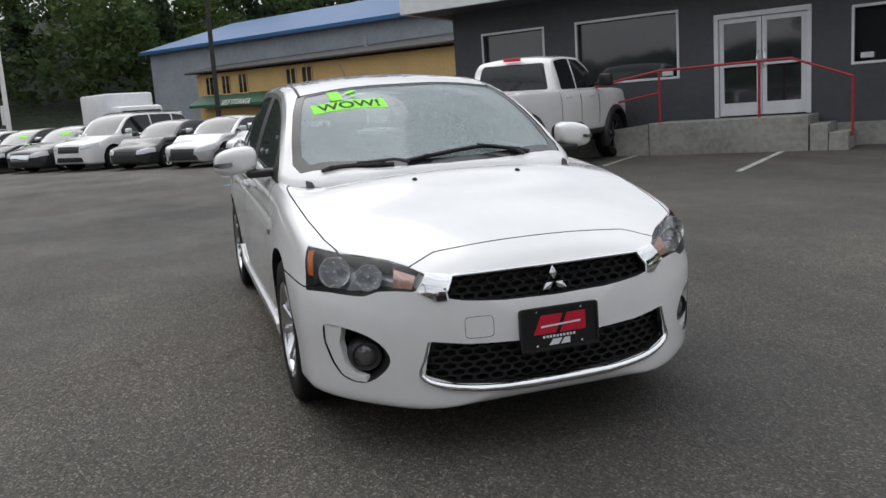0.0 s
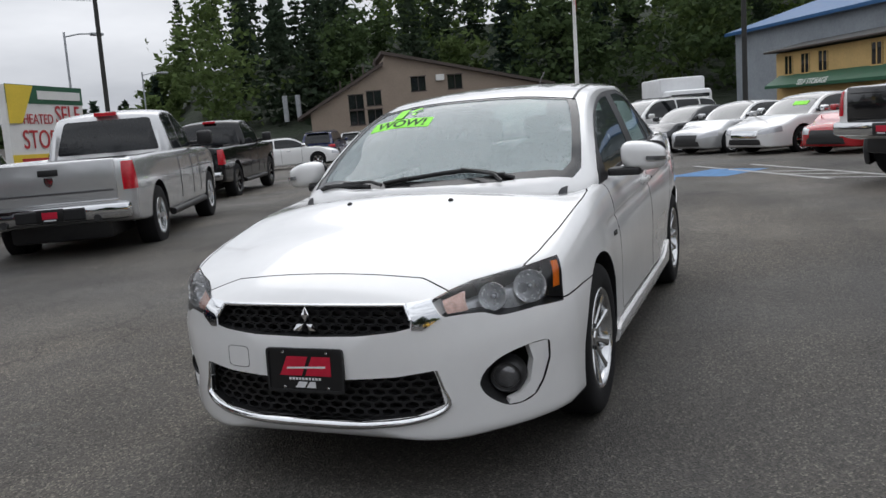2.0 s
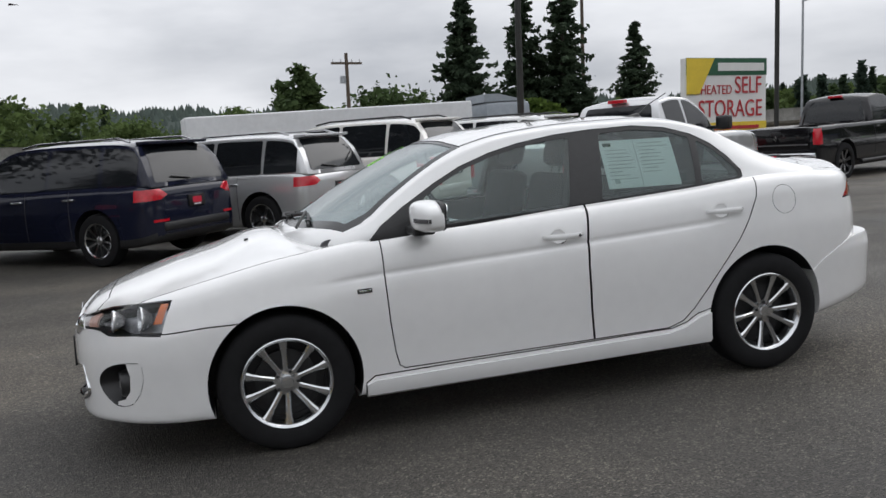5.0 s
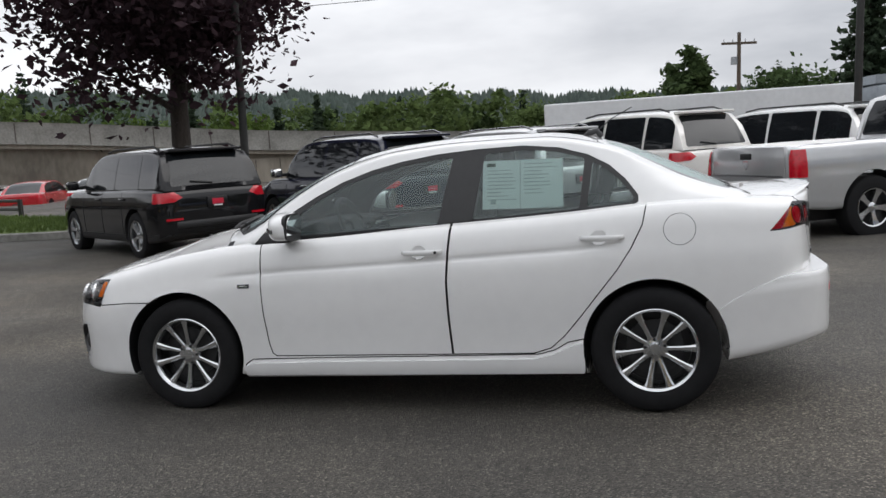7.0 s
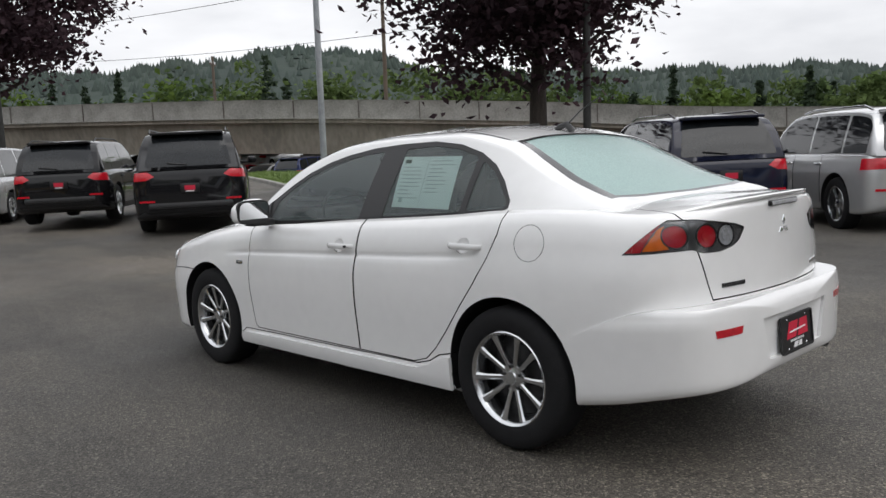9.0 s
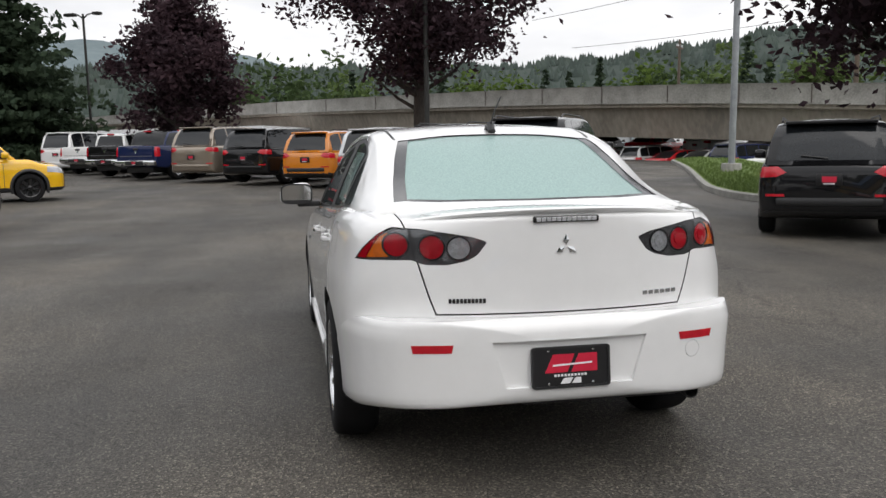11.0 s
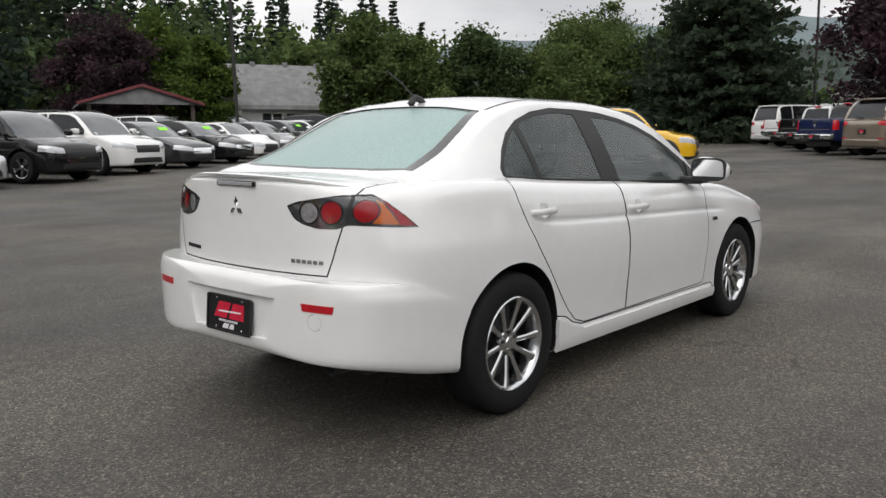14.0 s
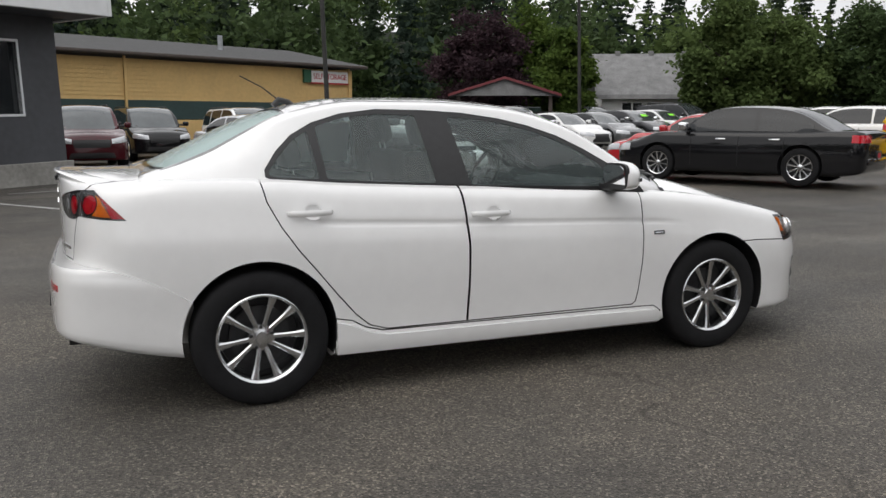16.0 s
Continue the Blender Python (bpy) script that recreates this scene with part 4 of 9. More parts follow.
def verge():
    line = [Vector(p) for p in curve_through(KERB, 5)]
    bm = bmesh.new()
    prof = [(-0.0, 0.0), (0.0, 0.13), (0.03, 0.15), (0.15, 0.15)]
    rows = []
    for i, p in enumerate(line):
        d = (line[min(i + 1, len(line) - 1)] - line[max(i - 1, 0)]).normalized()
        nrm = Vector((d.y, -d.x))
        rows.append([bm.verts.new((*(p + nrm * a), gz(p.x, p.y) + z)) for a, z in prof])
    for a, b in zip(rows, rows[1:]):
        for k in range(3):
            bm.faces.new((a[k], b[k], b[k + 1], a[k + 1]))
    bmesh.ops.recalc_face_normals(bm, faces=bm.faces)
    tagged(part("kerb", bm, M["concrete"], None, smooth=40), "pale concrete kerb along the grass", "kerb", kind="structure")
    bm = bmesh.new()
    rows = []
    for i, p in enumerate(line):
        d = (line[min(i + 1, len(line) - 1)] - line[max(i - 1, 0)]).normalized()
        nrm = Vector((d.y, -d.x))
        rows.append([bm.verts.new((*(p + nrm * a), gz(p.x, p.y) + z)) for a, z in ((0.14, 0.146), (0.5, 0.20), (1.6, 0.26), (3.2, 0.22), (4.8, -0.1))])
    for a, b in zip(rows, rows[1:]):
        for k in range(4):
            bm.faces.new((a[k], b[k], b[k + 1], a[k + 1]))
    bmesh.ops.recalc_face_normals(bm, faces=bm.faces)
    tagged(part("grass_verge", bm, M["grass"], None, smooth=60), "strip of mown green grass behind a kerb", "grass", kind="structure")
    rng = np.random.default_rng(5)
    n = 9000
    idx = rng.integers(0, len(line) - 1, n)
    t = rng.random(n)
    off = 0.2 + 2.6 * rng.random(n) ** 1.3
    verts, faces = [], []
    for i, k, o in zip(idx, t, off):
        p = line[i].lerp(line[i + 1], k)
        d = (line[i + 1] - line[i]).normalized()
        q = p + Vector((d.y, -d.x)) * o
        a = rng.random() * 6.28
        w, hgt = 0.02, 0.05 + 0.06 * rng.random()
        z = gz(p.x, p.y) + 0.146 + min(0.1, o * 0.1)
        j = len(verts)
        verts += [(q.x - w * math.cos(a), q.y - w * math.sin(a), z - 0.01), (q.x + w * math.cos(a), q.y + w * math.sin(a), z - 0.01), (q.x + 0.02 * math.sin(a), q.y, z + hgt)]
        faces.append((j, j + 1, j + 2))
    me = bpy.data.meshes.new("grass_blades")
    me.from_pydata(verts, [], faces)
    tagged(part_mesh("grass_blades", me, M["grass"]), "short blades of mown grass", "grass", kind="stuff")


verge()


# ---- buildings ----
def text_mesh(body, size, depth=0.0, align="CENTER", bold=0.0):
    cu = bpy.data.curves.new("lettering", "FONT")
    cu.body, cu.size, cu.extrude, cu.align_x, cu.align_y = body, size, depth, align, "CENTER"
    cu.offset = bold
    ob = new("lettering", cu)
    me = bpy.data.meshes.new_from_object(ob.evaluated_get(bpy.context.evaluated_depsgraph_get()))
    bpy.data.objects.remove(ob)
    return me


def lettering(name, body, size, m, material, parent=None, depth=0.006, label="", squash=1.0):
    me = text_mesh(body, size, depth)
    me.transform(m @ Matrix.Diagonal((squash, 1, 1, 1)))
    return part_mesh(name, me, material, parent, label)


FACE_LOT = pose(0, 0, 0, 90, 0, 0)   # text plane turned upright, facing local -y


def office():
    at = Matrix.Translation((-14.08, 5.45, 0.0)) @ LEAN @ pose(0, 0, 0, 0, 0, 40.0)
    root = empty("sales_office", at, "dark grey sales office with white fascia and glass doors", "building")
    holes = [(0.80, 2.30, 1.20, 2.57), (3.13, 5.30, 1.29, 2.57), (6.05, 7.86, 0.39, 2.42), (8.59, 10.9, 1.28, 2.26), (11.5, 13.97, 1.18, 2.62)]
    bm = bmesh.new()
    wall = mesh_of(boxed((0.0, 0.0, -0.6), (14.9, 0.25, 3.17)))
    for a, b, c, d in holes:
        wall = boolean(wall, mesh_of(boxed((a, -0.5, c), (b, 0.5, d))), "DIFFERENCE")
    part_mesh("wall", wall, M["dark_wall"], root)
    part("side_wall", boxed((0.0, 0.25, -0.6), (0.24, 9.0, 3.17)), M["dark_wall"], root)
    part("side_wall", boxed((14.66, 0.25, -0.6), (14.9, 9.0, 3.17)), M["dark_wall"], root)
    part("side_wall", boxed((0.0, 9.0, -0.6), (14.9, 9.25, 3.17)), M["dark_wall"], root)
    part("foundation", boxed((8.0, -0.10, -0.9), (15.0, 0.0, 0.18), 0.02), M["concrete"], root, "pale concrete plinth")
    part("roof", boxed((-0.65, -1.0, 3.19), (15.4, 9.6, 3.29)), M["roof_felt"], root)
    for lo, hi in (((-0.65, -1.1, 3.15), (15.4, -1.0, 3.82)), ((-0.75, -1.1, 3.15), (-0.65, 9.6, 3.82)), ((15.4, -1.1, 3.15), (15.5, 9.6, 3.82))):
        part("fascia", boxed(lo, hi, 0.01), M["white_fascia"], root, "white roof fascia")
    part("soffit", boxed((-0.65, -1.0, 3.16), (15.4, 0.0, 3.185)), M["dark_wall"], root)
    for k, (a, b, c, d) in enumerate(holes):
        if k == 2:
            continue
        w = part("window", boxed((a, 0.12, c), (b, 0.14, d)), M["shop_glass"], root, "dark reflecting window")
        t = 0.05
        for lo, hi in (((a - t, -0.02, c - t), (b + t, 0.1, c)), ((a - t, -0.02, d), (b + t, 0.1, d + t)), ((a - t, -0.02, c), (a, 0.1, d)), ((b, -0.02, c), (b + t, 0.1, d))):
            part("frame", boxed(lo, hi, 0.006), M["frame_white"], w)
    part("vent_box", boxed((5.0, -0.06, 1.31), (5.22, 0.02, 1.43), 0.01), M["frame_white"], root)
    part("vent_box", boxed((8.7, -0.05, 1.34), (8.92, 0.0, 1.44), 0.01), M["frame_white"], root)
    a, b, c, d = holes[2]
    fr = part("door_frame", boxed((a, -0.03, d - 0.10), (b, 0.12, d), 0.01), M["frame_white"], root, "white aluminium door frame")
    part("jamb", boxed((a, -0.03, c), (a + 0.09, 0.12, d - 0.10), 0.01), M["frame_white"], fr)
    part("jamb", boxed((b - 0.09, -0.03, c), (b, 0.12, d - 0.10), 0.01), M["frame_white"], fr)
    mid = (a + b) / 2
    for lo, hi, s in ((a + 0.095, mid - 0.006, 1), (mid + 0.006, b - 0.095, -1)):
        dr = part("door", boxed((lo, 0.02, c + 0.02), (lo + 0.09, 0.07, d - 0.11), 0.006), M["frame_white"], root, "glazed white double door leaf")
        part("stile", boxed((hi - 0.09, 0.02, c + 0.02), (hi, 0.07, d - 0.11), 0.006), M["frame_white"], dr)
        part("rail", boxed((lo + 0.09, 0.02, c + 0.02), (hi - 0.09, 0.07, c + 0.27), 0.006), M["frame_white"], dr)
        part("rail", boxed((lo + 0.09, 0.02, d - 0.20), (hi - 0.09, 0.07, d - 0.11), 0.006), M["frame_white"], dr)
        part("push_bar", boxed((lo + 0.09, -0.0, c + 0.98), (hi - 0.09, 0.03, c + 1.03), 0.006), M["frame_white"], dr)
        part("pane", boxed((lo + 0.08, 0.04, c + 0.25), (hi - 0.08, 0.05, d - 0.19)), M["shop_glass"], dr)
        e = (mid - 0.05) if s > 0 else (mid + 0.05)
        part("pull_handle", tube(bmesh.new(), [(e, 0.0, c + 0.95), (e, -0.07, c + 0.98), (e - s * 0.03, -0.09, c + 1.1), (e, -0.07, c + 1.25), (e, 0.0, c + 1.28)], 0.014, 8), M["chrome"], dr, "", 40)
    # porch with ramp, steps and rails
    porch = empty("porch", at @ Matrix.Translation((-0.2, 0, -0.02)), "weathered concrete entrance porch with a ramp", "porch", kind="structure")
    part("slab", boxed((5.3, -1.35, -0.5), (8.2, -0.0, 0.40), 0.02), M["concrete"], porch)
    bm = prism([(1.8, -0.5), (5.29, -0.5), (5.29, 0.385), (1.8, 0.02)], "y", -1.35, -0.0)
    part("ramp", bm, M["concrete"], porch)
    part("step", boxed((8.22, -1.35, -0.5), (8.52, -0.12, 0.24), 0.02), M["concrete"], porch)
    part("step", boxed((8.53, -1.35, -0.5), (8.85, -0.12, 0.08), 0.02), M["concrete"], porch)
    rail = empty("hand_railing", porch.matrix_world.copy(), "red painted tubular steel hand railing", "railing")
    pts = [(3.0, -1.25, 1.0), (5.5, -1.25, 1.40), (7.9, -1.25, 1.42), (8.9, -1.25, 1.02)]
    part("top_rail", tube(bmesh.new(), pts, 0.024, 10), M["red_rail"], rail, "", 40)
    part("mid_rail", tube(bmesh.new(), [(p[0], p[1], p[2] - 0.42) for p in pts[:2]], 0.02, 8), M["red_rail"], rail, "", 40)
    for x, z0, z1 in ((3.0, 0.1, 1.0), (5.5, 0.38, 1.40), (7.35, 0.38, 1.41), (8.9, 0.0, 1.02)):
        part("post", tube(bmesh.new(), [(x, -1.25, z0), (x, -1.25, z1)], 0.024, 10), M["red_rail"], rail, "", 40)


office()


def boards(root, x0, x1, z0, z1, y, step, material):
    """Clapboards as one stepped skin."""
    bm = bmesh.new()
    n = int((z1 - z0) / step)
    pts = []
    for i in range(n):
        pts += [(y - 0.025, z0 + i * step), (y, z0 + (i + 1) * step)]
    pts += [(y + 0.2, z0 + n * step), (y + 0.2, z0)]
    part("siding", prism(pts, "x", x0, x1, bm), material, root)


def storage_building():
    a, b = Vector((-59.3, 1.35)), Vector((9.7, 35.75))
    L = (b - a).length
    head = math.degrees(math.atan2(b.y - a.y, b.x - a.x))
    root = empty("storage_building", Matrix.Translation((a.x, a.y, 0.0)) @ pose(0, 0, 0, 0, 0, head), "long yellow self storage building with dark roof", "building")
    boards(root, 0, L, 2.1, 3.86, 0.0, 0.16, M["yellow_siding"])
    part("band", boxed((0, -0.02, 1.35), (L, 0.2, 2.1)), M["green_band"], root, "dark green painted band")
    boards(root, 0, L, -0.6, 1.35, 0.0, 0.16, M["yellow_siding"])
    part("end_wall", boxed((L - 0.2, 0.2, -0.6), (L, 11.0, 3.86)), M["yellow_siding"], root)
    part("end_wall", boxed((0.0, 0.2, -0.6), (0.2, 11.0, 3.86)), M["yellow_siding"], root)
    part("roof", prism([(-0.6, 3.78), (-0.6, 3.92), (5.5, 5.0), (11.6, 3.92), (11.6, 3.78)], "x", -0.6, L + 0.5), M["roof_felt"], root)
    part("gutter", boxed((-0.6, -0.68, 3.80), (L + 0.5, -0.6, 3.91), 0.02), M["brown_trim"], root)
    for x in (L - 12.0, L - 24, L - 36, L - 0.3):
        part("downpipe", boxed((x, -0.1, 0.0), (x + 0.1, -0.02, 3.8), 0.02), M["yellow_siding"], root)
    for x in (1.2, 3.4, 5.6, 11.3, 13.0):
        w = part("window", boxed((x, -0.03, 2.25), (x + 1.15, 0.02, 3.45)), M["shop_glass"], root)
        for k in range(3):
            part("mullion", boxed((x + k * 0.52, -0.06, 2.2), (x + 0.09 + k * 0.52, 0.0, 3.5), 0.01), M["yellow_siding"], w)
        part("sill", boxed((x - 0.05, -0.08, 2.14), (x + 1.2, 0.0, 2.22), 0.01), M["yellow_siding"], w)
    aw = part("awning", prism([(-1.1, 1.35), (-1.1, 1.55), (-0.02, 2.2), (-0.02, 2.1)], "x", 0.4, 15.0), M["sign_green"], root, "dark green awning with white lettering")
    lettering("lettering", "SELF STORAGE", 0.55, pose(6.8, -1.13, 1.62, 62, 0, 0), M["sign_white"], aw)
    part("roof_vent", tube(bmesh.new(), [(L - 5.5, 3.0, 4.4), (L - 5.5, 3.0, 5.2)], 0.12, 10), M["pole_zinc"], root)
    part("roof_vent", tube(bmesh.new(), [(17.0, 2.0, 4.2), (17.0, 2.0, 5.0)], 0.12, 10), M["pole_zinc"], root)
    sign = empty("wall_sign", root.matrix_world @ Matrix.Translation((L - 1.75, -0.05, 3.34)), "white storage sign with red letters on yellow wall", "sign")
    part("board", boxed((-0.95, -0.12, -0.27), (1.35, 0.0, 0.27), 0.02), M["sign_white"], sign)
    part("side_panel", boxed((-1.4, -0.13, -0.29), (-0.95, 0.0, 0.31), 0.02), M["sign_green"], sign)
    part("trim", boxed((-1.0, -0.14, -0.33), (1.4, -0.0, -0.27), 0.01), M["sign_red"], sign)
    lettering("lettering", "SELF STORAGE", 0.37, Matrix.Translation((0.2, -0.13, 0.0)) @ FACE_LOT, M["sign_red"], sign, squash=0.86)


storage_building()


def blue_building():
    root = empty("warehouse", Matrix.Translation((-74, 6, 0.0)) @ pose(0, 0, 0, 0, 0, 30), "grey metal warehouse with a blue roof", "building")
    part("wall", prism([(-9, -1), (9, -1), (9, 6.0), (0, 8.4), (-9, 6.0)], "x", 0, 40), M["grey_metal"], root)
    part("roof", prism([(-9.6, 5.9), (-9.6, 6.15), (0, 8.75), (9.6, 6.15), (9.6, 5.9), (0, 8.45)], "x", -0.7, 40.7), M["blue_roof"], root, "bright blue metal roof")


blue_building()


def tan_building():
    a, b = Vector((-55.0, -35.0)), Vector((-65.0, -17.5))
    L = 20.8
    root = empty("office_building", Matrix.Translation((a.x, a.y, 0.0)) @ pose(0, 0, 0, 0, 0, math.degrees(math.atan2(b.y - a.y, b.x - a.x))), "tan two-storey office building with a slanted roof", "building")
    out = [(0.8, -1), (L, -1), (L, 3.35), (7.3, 6.75), (7.1, 5.9), (0.8, 2.5)]
    wall = mesh_of(prism(out, "y", 0.0, 0.3))
    wins = [(9.3, 3.65), (12.4, 3.6), (9.3, 1.05), (12.3, 1.05), (4.0, 2.55), (5.5, 2.75), (4.0, 1.25), (5.5, 1.25)]
    for x, z in wins:
        wall = boolean(wall, mesh_of(boxed((x, -1, z), (x + 1.25, 1, z + 1.15))), "DIFFERENCE")
    part_mesh("wall", wall, M["tan_wall"], root)
    part("body", prism([(0.8, -1), (L, -1), (L, 3.3), (7.3, 6.65), (7.1, 5.8), (0.8, 2.4)], "y", 0.32, 12), M["tan_wall"], root)
    part("roof", prism([(7.0, 6.83), (7.0, 7.08), (L + 0.7, 3.48), (L + 0.7, 3.22)], "y", -0.5, 12.5), M["brown_trim"], root)
    part("roof", prism([(-0.3, 1.95), (-0.3, 2.2), (7.1, 6.2), (7.1, 5.93)], "y", -0.5, 12.5), M["brown_trim"], root)
    for x, z in wins:
        w = part("window", boxed((x, 0.2, z), (x + 1.25, 0.25, z + 1.15)), M["shop_glass"], root)
        part("frame", boxed((x - 0.06, -0.04, z - 0.08), (x + 1.31, 0.05, z), 0.01), M["brown_trim"], w)
        part("frame", boxed((x - 0.06, -0.04, z + 1.15), (x + 1.31, 0.05, z + 1.22), 0.01), M["brown_trim"], w)
        part("mullion", boxed((x + 0.6, 0.1, z), (x + 0.66, 0.2, z + 1.15), 0.01), M["brown_trim"], w)
    for x in (3.4, 4.4, 5.4, 6.4):
        part("clerestory_post", boxed((x, 0.3, 2.3 + x * 0.54), (x + 0.12, 0.7, 3.1 + x * 0.54), 0.01), M["brown_trim"], root)
    part("air_conditioner", boxed((11.4, -0.35, 4.35), (12.1, 0.1, 4.85), 0.03), M["sign_white"], root)
    for x in (-0.5, 0.6):
        part("chimney", tube(bmesh.new(), [(x - 0.8, 3, 2.0), (x - 0.8, 3, 4.2)], 0.22, 10), M["pole_zinc"], root)


tan_building()


M["maroon_trim"] = mat("maroon_trim", (0.16, 0.03, 0.035), 0.6, vary=0.2)


def house_and_shelter():
    root = empty("white_house", Matrix.Translation((31.0, 37.5, 0.3)) @ pose(0, 0, 0, 0, 0, -28), "white cottage with weathered grey shingle roof", "house")
    part("wall", boxed((-5, -3, -0.5), (5, 3, 2.4)), M["sign_white"], root)
    part("roof", prism([(-3.6, 2.2), (-3.5, 2.45), (0, 5.0), (3.5, 2.45), (3.6, 2.2), (0, 4.7)], "x", -5.4, 5.4), M["grey_shingle"], root)
    for x in (-3.8, -2.4, -1.0, 0.6, 2.0):
        w = part("window", boxed((x, -3.05, 0.9), (x + 1.1, -2.98, 2.0)), M["shop_glass"], root)
        part("frame", boxed((x + 0.5, -3.1, 0.85), (x + 0.6, -3.0, 2.05), 0.01), M["sign_white"], w)
        part("frame", boxed((x - 0.06, -3.1, 1.98), (x + 1.16, -3.0, 2.08), 0.01), M["sign_white"], w)
    for k in range(5):
        part("roof_vent", boxed((-4 + 2 * k, -0.2, 4.85), (-3.7 + 2 * k, 0.2, 5.15), 0.04), M["grey_shingle"], root)
    sh = empty("shelter", Matrix.Translation((19.3, 38.3, 0.2)) @ pose(0, 0, 0, 0, 0, -24), "open picnic shelter with dark shingle roof", "shelter")
    part("roof", prism([(-3.0, 2.3), (-2.95, 2.46), (0, 3.4), (2.95, 2.46), (3.0, 2.3), (0, 3.2)], "y", -2.6, 4.6), M["roof_felt"], sh)
    part("gable", prism([(-2.7, 2.4), (0, 3.25), (2.7, 2.4)], "y", -2.5, -2.4), M["grey_shingle"], sh)
    part("gable_trim", prism([(-3.05, 2.36), (-3.05, 2.50), (0, 3.42), (3.05, 2.50), (3.05, 2.36), (0, 3.28)], "y", -2.68, -2.6), M["maroon_trim"], sh, "maroon gable trim")
    for x in (-2.5, 2.5):
        for y in (-2.2, 2.2):
            part("post", boxed((x - 0.1, y - 0.1, -0.4), (x + 0.1, y + 0.1, 2.5), 0.01), M["brown_trim"], sh)


house_and_shelter()


# ---- viaduct ----
deck_z = smooth_table([-60, -25, 4.7, 20, 30, 41.3, 58, 83, 180], [-0.6, -0.5, -0.1, 0.75, 1.75, 2.6, 3.3, 3.9, 4.4])


def viaduct():
    line = [Vector(p) for p in curve_through([(-60, -62), (-25, -56), (4.7, -48), (20, -40.5), (30, -33), (41.3, -24.5), (58, -14), (83, 2), (125, 30), (180, 70)], 8)]
    root = empty("road_viaduct", pose(0, 0, 0), "stained concrete road viaduct with parapet walls", "bridge", kind="structure")
    def sweep(prof, closed=True):
        bm = bmesh.new()
        rows = []
        for i, p in enumerate(line):
            d = (line[min(i + 1, len(line) - 1)] - line[max(i - 1, 0)]).normalized()
            nrm = Vector((-d.y, d.x))
            z = deck_z(p.x)
            rows.append([bm.verts.new((*(p + nrm * a), z + b)) for a, b in prof])
        n = len(prof)
        for a, b in zip(rows, rows[1:]):
            for k in range(n if closed else n - 1):
                bm.faces.new((a[k], a[(k + 1) % n], b[(k + 1) % n], b[k]))
        bm.faces.new(rows[0])
        bm.faces.new(rows[-1][::-1])
        bmesh.ops.recalc_face_normals(bm, faces=bm.faces)
        return bm
    part("girder", sweep([(-2.2, -0.75), (3.55, -0.75), (4.15, 0.95), (4.6, 1.0), (4.6, 1.25), (-3.8, 1.25), (-3.8, 1.0)]), M["concrete_dark"], root, "", 40)
    part("parapet", sweep([(4.3, 1.2), (4.75, 1.2), (4.7, 2.15), (4.75, 2.25), (4.45, 2.25), (4.4, 2.15)]), M["concrete"], root, "concrete parapet with joints", 40)
    part("parapet", sweep([(-3.5, 1.2), (-3.95, 1.2), (-3.95, 2.25), (-3.6, 2.25)]), M["concrete"], root, "", 40)
    for i in range(4, len(line) - 2, 2):
        p, d = line[i], (line[i + 1] - line[i]).normalized()
        nrm = Vector((-d.y, d.x))
        z = deck_z(p.x)
        ang = math.degrees(math.atan2(d.y, d.x))
        part("parapet_joint", boxed((-0.02, -0.02, 1.25), (0.02, 0.02, 2.2), 0, Matrix.Translation((*(p + nrm * 4.76), z)) @ pose(0, 0, 0, 0, 0, ang)), M["brown_trim"], root)
    for i in range(2, len(line), 9):
        p, d = line[i], (line[min(i + 1, len(line) - 1)] - line[max(i - 1, 0)]).normalized()
        ang = math.degrees(math.atan2(d.y, d.x))
        b = boxed((-0.7, -1.3, -5.5), (0.7, 1.9, deck_z(p.x) - 0.7), 0.1, Matrix.Translation((p.x, p.y, 0.0)) @ pose(0, 0, 0, 0, 0, ang))
        part("pier", b, M["concrete_dark"], root)
    # solid abutment wall
    i0 = min(range(len(line)), key=lambda i: (line[i] - Vector((26, -36))).length)
    for k in range(8):
        p, q = line[max(0, i0 - 3 * k - 3)], line[i0 - 3 * k] if i0 - 3 * k > 0 else line[0]
        d = (q - p)
        if d.length < 0.5:
            continue
        ang = math.degrees(math.atan2(d.y, d.x))
        part("abutment_wall", boxed((0, -2.5, -5.0), (d.length - 0.02, 4.2, deck_z(p.x) + 0.9), 0.0, Matrix.Translation((p.x, p.y, 0.0)) @ pose(0, 0, 0, 0, 0, ang)), M["concrete_dark"], root, "panelled retaining wall")
        for j in range(1, 4):
            part("panel_joint", boxed((d.length * j / 4 - 0.02, 4.19, -0.5), (d.length * j / 4 + 0.02, 4.215, deck_z(p.x) + 0.85), 0, Matrix.Translation((p.x, p.y, 0.0)) @ pose(0, 0, 0, 0, 0, ang)), M["brown_trim"], root)


viaduct()


